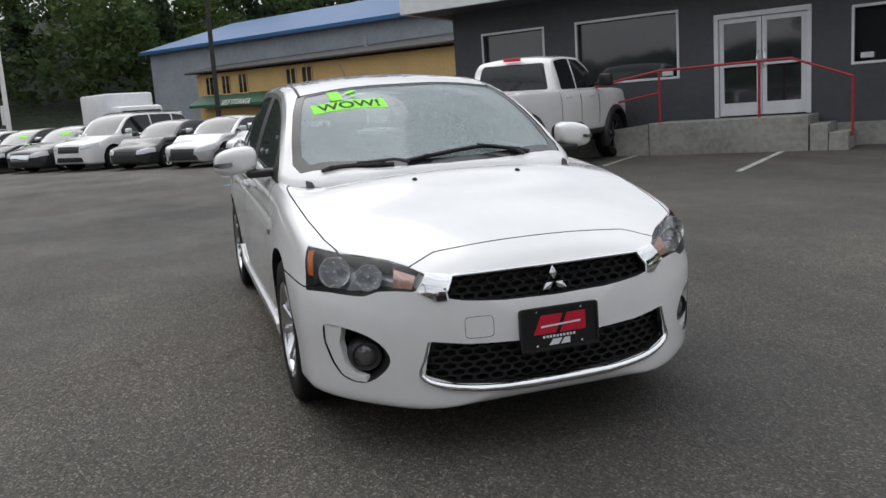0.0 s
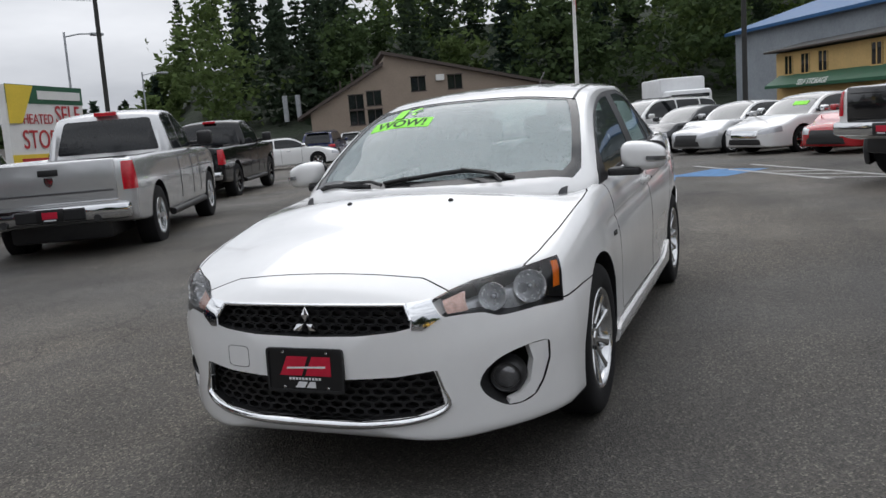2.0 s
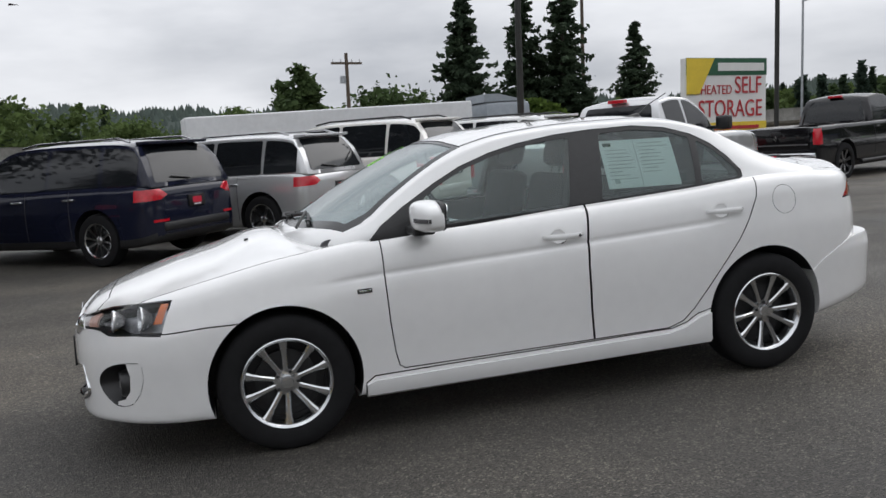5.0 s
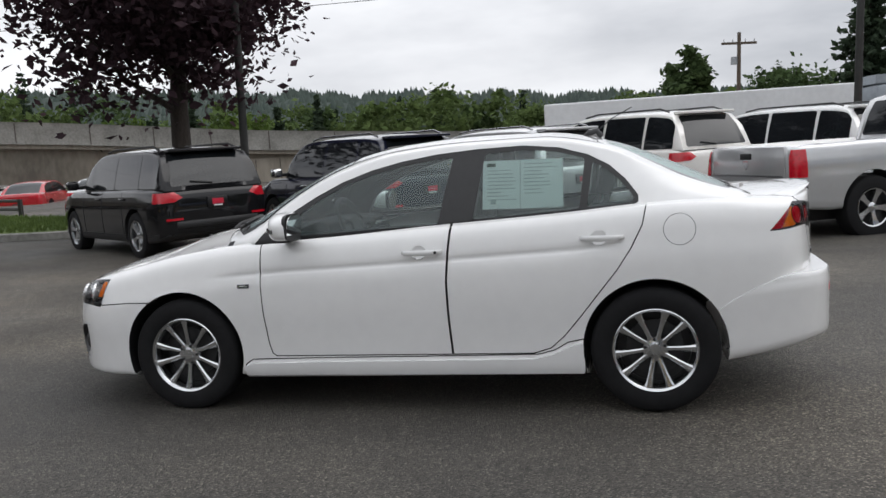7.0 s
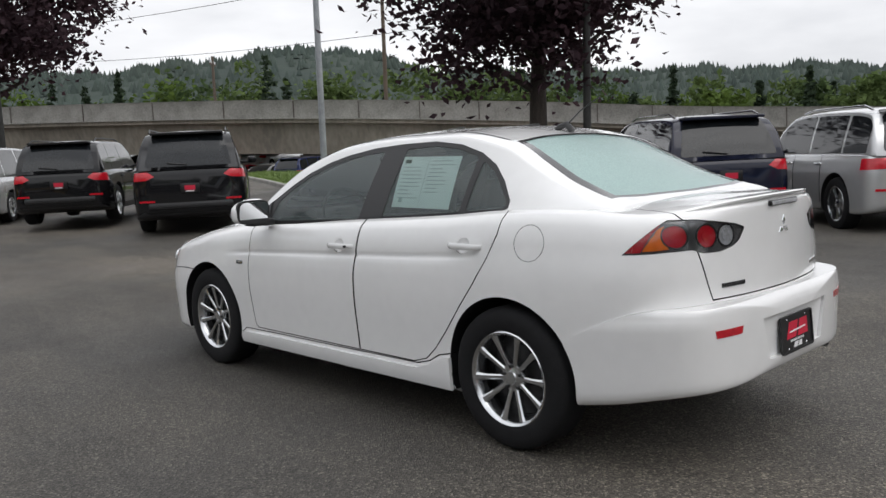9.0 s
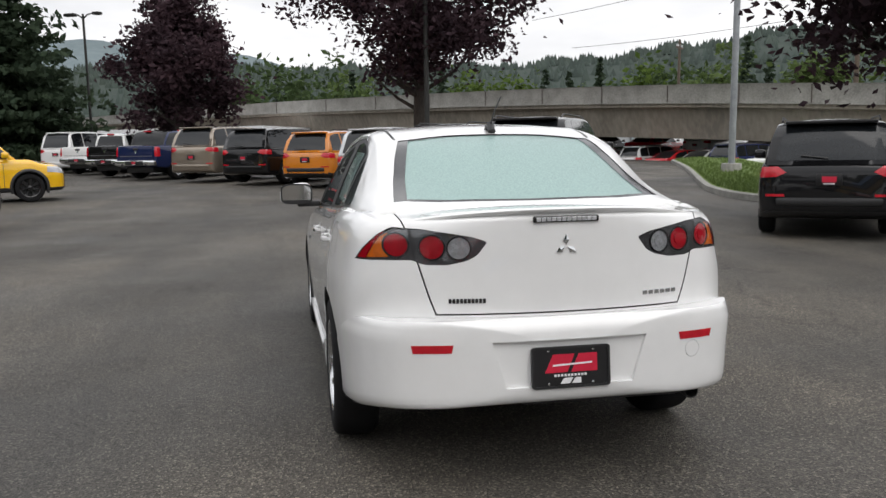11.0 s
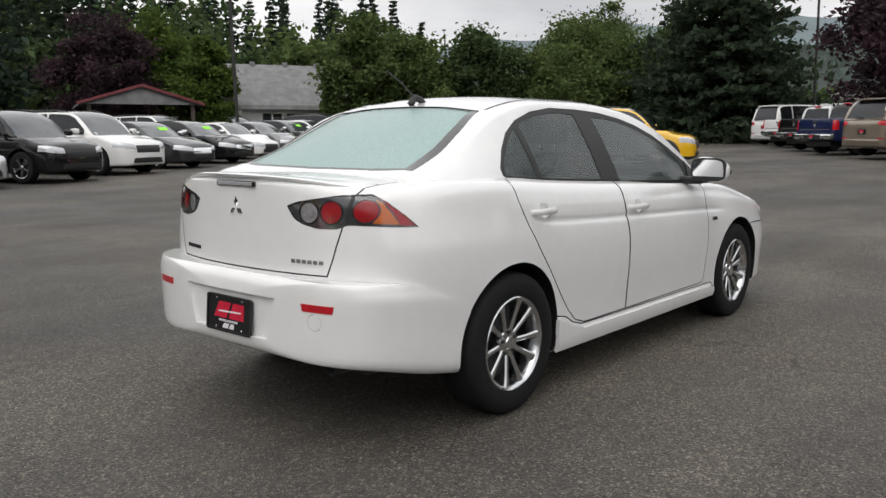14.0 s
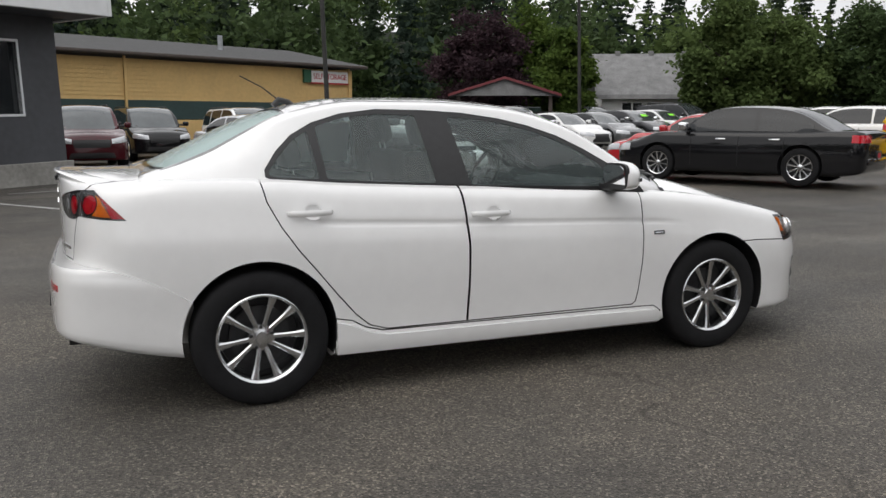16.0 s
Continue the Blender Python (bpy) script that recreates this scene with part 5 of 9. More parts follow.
# ---- poles, wires, signs, fence ----
def light_pole(x, y, height, radius, material, label, arm=0.0, heading=0.0, heads=1):
    root = empty("lamp_post", upright(x, y, heading), label, "lamp post", "lamp posts")
    part("pole", tube(bmesh.new(), [(0, 0, -0.3), (0, 0, 0.35), (0, 0, height)], radius, 12, radius * 0.62), material, root, "", 40)
    part("base", lathe([(0.001, 0.5), (radius * 2.2, 0.5), (radius * 2.4, 0.46), (radius * 2.4, -0.4)], 14, "Z"), M["concrete"], root, "", 40)
    for k in range(heads):
        s = 1 - 2 * k
        if arm:
            part("arm", tube(bmesh.new(), [(0, 0, height - 0.25), (s * arm * 0.5, 0, height - 0.05), (s * arm, 0, height)], 0.04, 8), material, root, "", 40)
            part("lamp_head", boxed((s * arm - 0.12, -0.18, height - 0.1), (s * arm + 0.55 * s, 0.18, height + 0.06), 0.05), material, root, "", 40)
    return root


light_pole(6.15, -10.0, 11.0, 0.10, M["pole_dark"], "dark steel lamp post behind parked suvs", 0.5, 30, 2)
light_pole(20.3, -3.5, 11.0, 0.10, M["pole_dark"], "dark steel lamp post beside a maple", 0.5, 10, 2)
light_pole(19.9, -13.6, 12.0, 0.14, M["pole_zinc"], "tall galvanised street lamp post on grass", 2.0, 200)
light_pole(38.5, 6.6, 8.6, 0.10, M["pole_dark"], "dark double lamp post over parked trucks", 0.6, 60, 2)
light_pole(43.0, 10.9, 8.2, 0.10, M["pole_dark"], "dark double lamp post at the lot edge", 0.6, 60, 2)
light_pole(-6.15, -15.1, 11.0, 0.11, M["pole_dark"], "dark steel lamp post near the street", 0.5, 0, 2)
light_pole(-16.65, -18.87, 12.0, 0.10, M["pole_dark"], "slim dark lamp post near a billboard", 0.5, 0, 2)
light_pole(-24.7, 0.5, 11.0, 0.11, M["pole_dark"], "dark lamp post behind a row of cars", 0.5, 40, 2)
light_pole(5.7, 24.9, 11.0, 0.11, M["pole_dark"], "dark lamp post before the storage building", 0.5, 40, 2)
light_pole(17.5, 27.0, 11.0, 0.10, M["pole_dark"], "dark lamp post among parked cars", 0.5, 40, 2)
light_pole(-30.0, -34.0, 8.0, 0.09, M["pole_zinc"], "pale street lamp with a curved arm", 1.6, 160)
light_pole(-47.0, -44.0, 7.5, 0.09, M["pole_zinc"], "pale street lamp beside the road", 1.6, 160)
light_pole(46.0, 22.0, 4.6, 0.09, M["pole_zinc"], "short pale post beside the trees")


def utility_pole(x, y, height, label, heading=0.0, gear=True):
    root = empty("utility_pole", upright(x, y, heading), label, "utility pole", "utility poles")
    part("pole", tube(bmesh.new(), [(0, 0, -0.3), (0, 0, height)], 0.16, 10, 0.11), M["pole_wood"], root, "", 40)
    part("crossarm", boxed((-1.1, -0.06, height - 0.75), (1.1, 0.06, height - 0.6), 0.01), M["pole_wood"], root)
    for k in (-0.95, -0.4, 0.4, 0.95):
        part("insulator", lathe([(0.001, 0.2), (0.04, 0.18), (0.05, 0.0), (0.02, -0.02)], 8, "Z"), M["frame_white"], root).matrix_local = pose(k, 0, height - 0.58)
    if gear:
        part("transformer", lathe([(0.001, 0.5), (0.2, 0.48), (0.22, 0.0), (0.001, -0.02)], 14, "Z"), M["pole_zinc"], root, "", 40).matrix_local = pose(0.3, 0, height - 2.0)
    return root


utility_pole(-8.1, -51.8, 7.6, "wooden utility pole with a transformer", 10)
utility_pole(-26.2, -53.2, 14.5, "tall wooden utility pole with crossarm", 20, False)
utility_pole(37.5, -31.5, 11.0, "wooden utility pole behind the viaduct", -40, False)
utility_pole(62.0, -33.0, 9.5, "distant wooden utility pole above the viaduct", -40, False)


def wire(a, b, sag):
    pts = [tuple(Vector(a).lerp(Vector(b), t) - Vector((0, 0, 4 * sag * t * (1 - t)))) for t in np.linspace(0, 1, 16)]
    return tagged(part("overhead_cable", tube(bmesh.new(), pts, 0.022, 5), M["pole_dark"]), "thin dark overhead cable across the sky", "cable")


wire((-60, -62, 17), (10, -36, 13.0), 0.8)
wire((10, -36, 13.0), (75, -24, 14), 0.8)
wire((-60, -60, 15.2), (20, -46, 11.0), 0.8)
wire((20, -46, 11.0), (80, -30, 12), 0.8)


def billboard():
    a, b = Vector((-14.6, -21.0)), Vector((-18.3, -21.6))
    L = (b - a).length
    root = empty("billboard", Matrix.Translation((b.x, b.y, gz(b.x) - 0.32)) @ LEAN @ pose(0, 0, 0, 0, 0, math.degrees(math.atan2(a.y - b.y, a.x - b.x)) + 180), "roadside storage billboard in white, green and yellow", "sign")
    # local x runs so that the face looks to local -y
    part("board", boxed((-L, 0.0, 1.35), (0, 0.3, 4.0), 0.03), M["sign_white"], root)
    part("top_panel", boxed((-L, -0.02, 3.40), (0, 0.0, 4.0), 0.0), M["sign_green"], root)
    part("bottom_panel", boxed((-L, -0.02, 1.35), (0, 0.0, 1.75), 0.0), M["sign_yellow"], root)
    part("corner_panel", prism([(-L, 2.75), (-L + 0.55, 2.75), (-L + 1.25, 3.98), (-L, 3.98)], "y", -0.05, -0.025), M["sign_yellow"], root)
    part("number_bar", boxed((-L * 0.62, -0.045, 3.55), (-0.15, -0.022, 3.83)), M["sign_white"], root)
    lettering("lettering", "HEATED", 0.46, Matrix.Translation((-L * 0.64, -0.03, 2.88)) @ FACE_LOT, M["sign_red"], root, squash=0.85)
    lettering("lettering", "SELF", 0.85, Matrix.Translation((-L * 0.24, -0.03, 3.02)) @ FACE_LOT, M["sign_red"], root, squash=0.80)
    lettering("lettering", "STORAGE", 0.86, Matrix.Translation((-L * 0.46, -0.03, 2.20)) @ FACE_LOT, M["sign_red"], root, squash=0.80)
    part("text_bar", boxed((-L * 0.9, -0.045, 1.5), (-0.4, -0.022, 1.62)), M["sign_red"], root)
    for x in (-L + 0.5, -0.5):
        part("post", boxed((x - 0.1, 0.05, -0.5), (x + 0.1, 0.28, 1.4), 0.01), M["pole_dark"], root)


billboard()


def flagpole():
    root = empty("flagpole", upright(-38.5, -8.2, 20), "white flagpole with a striped flag hanging slack", "flagpole")
    part("pole", tube(bmesh.new(), [(0, 0, -0.3), (0, 0, 9.5)], 0.13, 10, 0.07), M["sign_white"], root, "", 40)
    part("meter_box", boxed((-0.35, -0.2, 1.8), (0.0, 0.1, 2.7), 0.02), M["sign_white"], root)
    for k in range(7):
        pts = [(0.08 + 0.075 * k, 0.03 * math.sin(k * 2.2)), (0.155 + 0.075 * k, 0.03 * math.sin(k * 2.2 + 2.2)), (0.155 + 0.075 * k, 0.02 + 0.03 * math.sin(k * 2.2 + 2.2)), (0.08 + 0.075 * k, 0.02 + 0.03 * math.sin(k * 2.2))]
        part("flag_stripe", prism(pts, "z", 7.3 - 0.1 * k, 9.1 - 0.12 * k), M["sign_red"] if k % 2 == 0 else M["sign_white"], root)
    part("flag_canton", boxed((0.08, -0.05, 8.3), (0.36, 0.06, 9.12), 0.02), M["blue_roof"], root)


flagpole()


def fence(points, label):
    root = empty("fence", pose(0, 0, 0), label, "fence")
    for a, b in zip(points, points[1:]):
        a, b = Vector(a), Vector(b)
        d = b - a
        ang = math.degrees(math.atan2(d.y, d.x))
        za = far_z(a.x, a.y)
        m = Matrix.Translation((a.x, a.y, za)) @ pose(0, 0, 0, 0, 0, ang)
        part("screen", boxed((0, -0.01, 0.03), (d.length, 0.01, 1.85), 0, m), M["chain_fence"], root, "dark green privacy screen")
        part("top_rail", boxed((0, -0.03, 1.85), (d.length, 0.03, 1.9), 0, m), M["pole_zinc"], root)
        for k in range(int(d.length / 3) + 1):
            part("post", tube(bmesh.new(), [m @ Vector((k * 3.0, 0.04, -0.2)), m @ Vector((k * 3.0, 0.04, 2.0))], 0.045, 8), M["pole_zinc"], root)


fence([(47.5, 14.0), (43.0, 21.5), (38.0, 30.0), (33.5, 33.0)], "chain link fence with dark green screen")
fence([(9.4, 35.6), (16.5, 41.5), (25.0, 43.0)], "chain link fence behind the shelter")


def trailer():
    root = empty("truck_trailer", Matrix.Translation((-3.9, -31.8, -0.15)) @ pose(0, 0, 0, 0, 0, 185), "long white truck trailer with orange stripes on the road", "truck")
    part("body", boxed((-6.2, -1.25, 1.05), (6.2, 1.25, 3.1), 0.05), M["white_fascia"], root)
    for z, mt in ((1.95, M["amber_stripe"]), (1.78, M["brown_trim"])):
        part("stripe", boxed((-6.1, 1.255, z), (-1.6, 1.27, z + 0.13)), mt, root)
        part("stripe", boxed((1.9, 1.255, z), (6.1, 1.27, z + 0.13)), mt, root)
    for k in range(9):
        part("name_bar", boxed((-1.4 + k * 0.34, 1.255, 1.82), (-1.16 + k * 0.34, 1.27, 2.14)), M["sign_red"], root)
    part("chassis", boxed((-6.0, -1.0, 0.75), (6.0, 1.0, 1.06)), M["black_trim"], root)
    for x in (-5.0, -3.8, 4.2):
        for s in (1, -1):
            t = lathe([(0.2, -0.13), (0.48, -0.14), (0.52, -0.1), (0.52, 0.1), (0.48, 0.14), (0.2, 0.13)], 24, closed=True)
            part("wheel", t, M["rubber"], root, "", 40).matrix_local = pose(x, s * 1.1, 0.52)
    part("cab", boxed((6.9, -1.2, 0.6), (9.2, 1.2, 3.0), 0.25), M["grey_metal"], root, "silver tractor cab", 40)
    part("cab_window", boxed((8.0, 1.19, 1.9), (9.0, 1.215, 2.6), 0.01), M["shop_glass"], root)
    part("cab_roof", prism([(6.9, 3.0), (9.0, 3.0), (7.6, 3.35), (6.9, 3.35)], "y", -1.1, 1.1), M["grey_metal"], root)


M["amber_stripe"] = mat("orange_stripe", (0.65, 0.22, 0.03), 0.5, vary=0.1, scale=3)
trailer()


def step_van():
    root = empty("delivery_van", parked_at(-37.5, -3.2, 20), "white box delivery van behind parked cars", "van")
    part("body", boxed((-2.6, -1.05, 0.55), (1.6, 1.05, 2.9), 0.1), M["white_fascia"], root, "", 40)
    part("cab", boxed((1.6, -1.0, 0.5), (3.0, 1.0, 2.3), 0.18), M["white_fascia"], root, "", 40)
    part("window", boxed((1.7, 0.98, 1.5), (2.7, 1.02, 2.1), 0.01), M["shop_glass"], root)
    part("windscreen", boxed((2.9, -0.85, 1.45), (3.02, 0.85, 2.1), 0.02), M["shop_glass"], root)
    part("stripe", boxed((-2.6, 1.05, 0.9), (3.0, 1.06, 1.0)), M["sign_red"], root)
    for x in (-1.7, 2.0):
        for s in (1, -1):
            part("wheel", lathe([(0.15, -0.12), (0.36, -0.13), (0.4, -0.09), (0.4, 0.09), (0.36, 0.13), (0.15, 0.12)], 20, closed=True), M["rubber"], root, "", 40).matrix_local = pose(x, s * 0.92, 0.4)


def parked_at(x, y, heading):
    return pose(x, y, gz(x, y), 0, 0, heading)


step_van()


# ---- parked vehicles ----
def vehicle_shape(kind, L, W, H, wb, r):
    """Tables along the length for a parked vehicle: lower body and greenhouse."""
    h = L / 2
    low = {"suv": 0.24, "pickup": 0.42, "lifted": 0.60, "sedan": 0.19, "van": 0.20, "coupe": 0.17}[kind] if H > 1.2 else 0.17
    W2 = W / 2
    xs = [-h, -h + 0.03, -h + 0.09, -h + 0.2, -h + 0.5, -wb / 2, 0, wb / 2, h - 0.55, h - 0.25, h - 0.11, h - 0.04, h]
    ws = [W2 * 0.72, W2 * 0.84, W2 * 0.92, W2 * 0.965, W2 * 0.99, W2, W2, W2, W2 * 0.975, W2 * 0.90, W2 * 0.80, W2 * 0.66, W2 * 0.48]
    if kind in ("pickup", "lifted"):
        ws[0], ws[1], ws[2], ws[3], ws[4] = W2 * 0.93, W2 * 0.96, W2 * 0.975, W2 * 0.98, W2 * 0.99
    zb = [low + 0.16, low + 0.10, low + 0.06, low + 0.03, low, low, low, low, low + 0.01, low + 0.02, low + 0.03, low + 0.06, low + 0.12]
    belt = {"suv": 0.62, "pickup": 0.655, "lifted": 0.68, "sedan": 0.655, "van": 0.58, "coupe": 0.66}[kind] * H
    nose = {"suv": 0.52, "pickup": 0.60, "lifted": 0.635, "sedan": 0.50, "van": 0.47, "coupe": 0.48}[kind] * H
    hood = {"suv": 0.60, "pickup": 0.64, "lifted": 0.67, "sedan": 0.62, "van": 0.56, "coupe": 0.60}[kind] * H
    cowl = {"suv": 0.44, "pickup": 0.46, "lifted": 0.46, "sedan": 0.40, "van": 0.56, "coupe": 0.38}[kind] * h
    rear = belt if kind not in ("sedan", "coupe") else belt + 0.03
    zs = [rear - 0.16, rear - 0.06, rear - 0.02, rear, rear, belt + 0.01, belt, belt - 0.01, nose + 0.05, nose - 0.01, nose - 0.06, nose - 0.12, nose - 0.2]
    mid = belt - 0.02
    zt = [rear - 0.15, rear - 0.05, rear, rear + 0.02, rear + 0.02, mid, mid, belt - 0.01 + 0.02, hood - 0.03, nose + 0.06, nose + 0.0, nose - 0.09, nose - 0.19]
    g = {
        "suv": ([-0.985, -0.955, -0.90, -0.84, -0.55, -0.1, 0.12, 0.24, 0.36, 0.46, 0.50], [0.60, 0.72, 0.88, 0.955, 0.99, 1.0, 0.985, 0.93, 0.80, 0.66, 0.60]),
        "van": ([-0.985, -0.955, -0.91, -0.86, -0.55, -0.1, 0.2, 0.34, 0.46, 0.58, 0.63], [0.56, 0.72, 0.90, 0.965, 0.995, 1.0, 0.985, 0.92, 0.78, 0.62, 0.56]),
        "pickup": ([-0.16, -0.15, -0.13, -0.11, -0.05, 0.05, 0.17, 0.25, 0.34, 0.44, 0.48], [0.62, 0.72, 0.86, 0.95, 0.985, 1.0, 0.99, 0.94, 0.83, 0.69, 0.63]),
        "lifted": ([-0.22, -0.212, -0.195, -0.18, -0.12, 0.03, 0.19, 0.27, 0.35, 0.44, 0.48], [0.65, 0.74, 0.87, 0.95, 0.985, 1.0, 0.99, 0.94, 0.84, 0.71, 0.65]),
        "sedan": ([-0.80, -0.70, -0.58, -0.46, -0.28, -0.05, 0.1, 0.2, 0.32, 0.42, 0.46], [0.65, 0.75, 0.87, 0.95, 0.99, 1.0, 0.98, 0.93, 0.80, 0.67, 0.61]),
        "coupe": ([-0.80, -0.68, -0.54, -0.40, -0.24, -0.05, 0.08, 0.18, 0.30, 0.40, 0.44], [0.66, 0.76, 0.87, 0.95, 0.99, 1.0, 0.98, 0.93, 0.80, 0.67, 0.61]),
    }[kind]
    gx = [v * h for v in g[0]]
    gc = [v * H for v in g[1]]
    n = len(gx)
    base = [belt - 0.03] * n
    railz = [max(b + 0.01, c - (0.05 if 2 < i < 7 else 0.035 + 0.02 * (i >= 7) * (i < 9))) for i, (b, c) in enumerate(zip(base, gc))]
    yb = [W2 * 0.90] * n
    yr = [W2 * (0.90 - 0.20 * (rz - belt) / (H - belt)) for rz in railz]
    for i, k in ((0, 0.93), (n - 1, 0.80), (n - 2, 0.90)):
        yb[i] *= k
        yr[i] *= k
    return dict(low=smooth_table(xs, ws, zb, zs, zt), gh=smooth_table(gx, gc, railz, yr, yb, base), xs=xs, gx=gx, belt=belt, h=h, W2=W2, H=H, lowz=low, nose=nose, cowl=cowl)


def vehicle_section(S, x, kind, deck=None):
    w, zb, zs, zt = S["low"](x)
    half = [(0, zb), (w * 0.5, zb), (w * 0.85, zb), (w - 0.03, zb + 0.01)]
    for f, o in ((0.06, 0.012), (0.15, 0.010), (0.3, 0.004), (0.45, 0.0), (0.6, 0.002), (0.74, 0.008), (0.79, 0.016), (0.86, 0.024), (0.93, 0.036), (0.975, 0.055), (1.0, 0.085)):
        half.append((w - o * min(1, w / 0.7), zb + f * (zs - zb)))
    y0 = half[-1][0]
    bed = deck is not None and -S["h"] + 0.10 < x < deck
    for t in (0.03, 0.08, 0.16, 0.28, 0.44, 0.62, 0.8, 1.0):
        y = y0 * (1 - t)
        p = 14 if bed else 2.4
        top = zt if not bed else zs - 0.45
        half.append((y, zs + (top - zs) * (1 - (y / y0) ** p)))
    return half


def vehicle_roof(S, x):
    zc, zr, yr, yb, zb = S["gh"](x)
    half = [(0, zb), (yb * 0.6, zb), (yb, zb)]
    for t in (0.1, 0.3, 0.5, 0.7, 0.85, 0.95):
        half.append((yb + (yr - yb) * t + 0.012 * math.sin(math.pi * t), zb + (zr - zb) * t))
    for t in (0.0, 0.03, 0.08, 0.16, 0.3, 0.5, 0.75, 1.0):
        y = yr * (1 - t)
        half.append((y, zr + (zc - zr) * (1 - (y / yr) ** 2.4)))
    return half


WHEEL_KINDS = {}


def wheel_kind(style):
    """Tyre, rim and spoke meshes of a parked vehicle's wheel, for a tyre radius of one."""
    if style in WHEEL_KINDS:
        return WHEEL_KINDS[style]
    rr = 0.66 if style != "truck" else 0.60
    tyre = lathe([(rr, -0.30), (0.86, -0.33), (0.96, -0.29), (1.0, -0.2), (1.0, 0.2), (0.96, 0.29), (0.86, 0.33), (rr + 0.03, 0.31), (rr, 0.26)], 30, closed=True)
    rim = lathe([(rr + 0.02, 0.27), (rr, 0.31), (rr - 0.04, 0.29), (rr - 0.06, 0.0), (rr - 0.02, -0.2), (rr + 0.01, 0.0)], 30, closed=True)
    back = lathe([(0.001, 0.02), (rr - 0.03, 0.02), (rr - 0.03, -0.05), (0.001, -0.05)], 24)
    spokes = bmesh.new()
    n = {"six": 6, "five": 5, "ten": 10, "truck": 5, "dark": 7}[style]
    for k in range(n):
        a = 2 * math.pi * k / n + 0.3
        d, t = Vector((math.cos(a), 0, math.sin(a))), Vector((-math.sin(a), 0, math.cos(a)))
        w1, w2 = (0.09, 0.15) if n < 8 else (0.05, 0.07)
        rows = []
        for q, w, y in ((0.08, w1, 0.22), (0.35, w1, 0.23), (rr - 0.03, w2, 0.27)):
            rows.append([spokes.verts.new(d * q + t * u + Vector((0, v, 0))) for u, v in ((-w, y - 0.12), (-w * 0.8, y), (w * 0.8, y), (w, y - 0.12))])
        for p, q in zip(rows, rows[1:]):
            for i in range(3):
                spokes.faces.new((p[i], p[i + 1], q[i + 1], q[i]))
    hub = lathe([(0.001, 0.26), (0.10, 0.25), (0.15, 0.22), (0.15, 0.1)], 16)
    spokes.from_mesh(mesh_of(hub))
    bmesh.ops.recalc_face_normals(spokes, faces=spokes.faces)
    alloy = M["alloy"] if style != "dark" else M["gloss_black"]
    out = []
    for name, bm, mt in (("wheel", tyre, M["rubber"]), ("rim", rim, alloy), ("spokes", spokes, alloy), ("backing", back, M["black_trim"])):
        me = mesh_of(bm)
        me.polygons.foreach_set("use_smooth", [True] * len(me.polygons))
        me.set_sharp_from_angle(angle=radians(35))
        me.materials.append(mt)
        out.append((name, me))
    WHEEL_KINDS[style] = out
    return out


PAINT = {}


def placed_shield(x, z):
    return prism([(-0.052, z + 0.055), (0.052, z + 0.055), (0.056, z + 0.01), (0.034, z - 0.042), (0, z - 0.064), (-0.034, z - 0.042), (-0.056, z + 0.01)], "x", x - 0.008, x + 0.004)


M["badge_grey"] = mat("trim_grey", (0.2, 0.2, 0.21), 0.3, 0.8, vary=0.1)


def paint_of(name):
    tones = {"white": (0.78, 0.78, 0.77), "pearl": (0.76, 0.74, 0.70), "silver": (0.56, 0.565, 0.57), "grey": (0.16, 0.165, 0.17), "charcoal": (0.05, 0.052, 0.056), "black": (0.008, 0.008, 0.009),
             "navy": (0.010, 0.012, 0.026), "blue": (0.012, 0.02, 0.07), "red": (0.42, 0.012, 0.018), "maroon": (0.06, 0.006, 0.01), "yellow": (0.83, 0.47, 0.005), "orange": (0.62, 0.20, 0.012), "tan": (0.30, 0.25, 0.20), "green": (0.02, 0.05, 0.035)}
    if name not in PAINT:
        metal = 0.55 if name in ("silver", "grey", "charcoal", "tan") else 0.0
        PAINT[name] = paint(name + "_paint", tones[name], metal, 0.24)
    return PAINT[name]


VEHICLES = {}


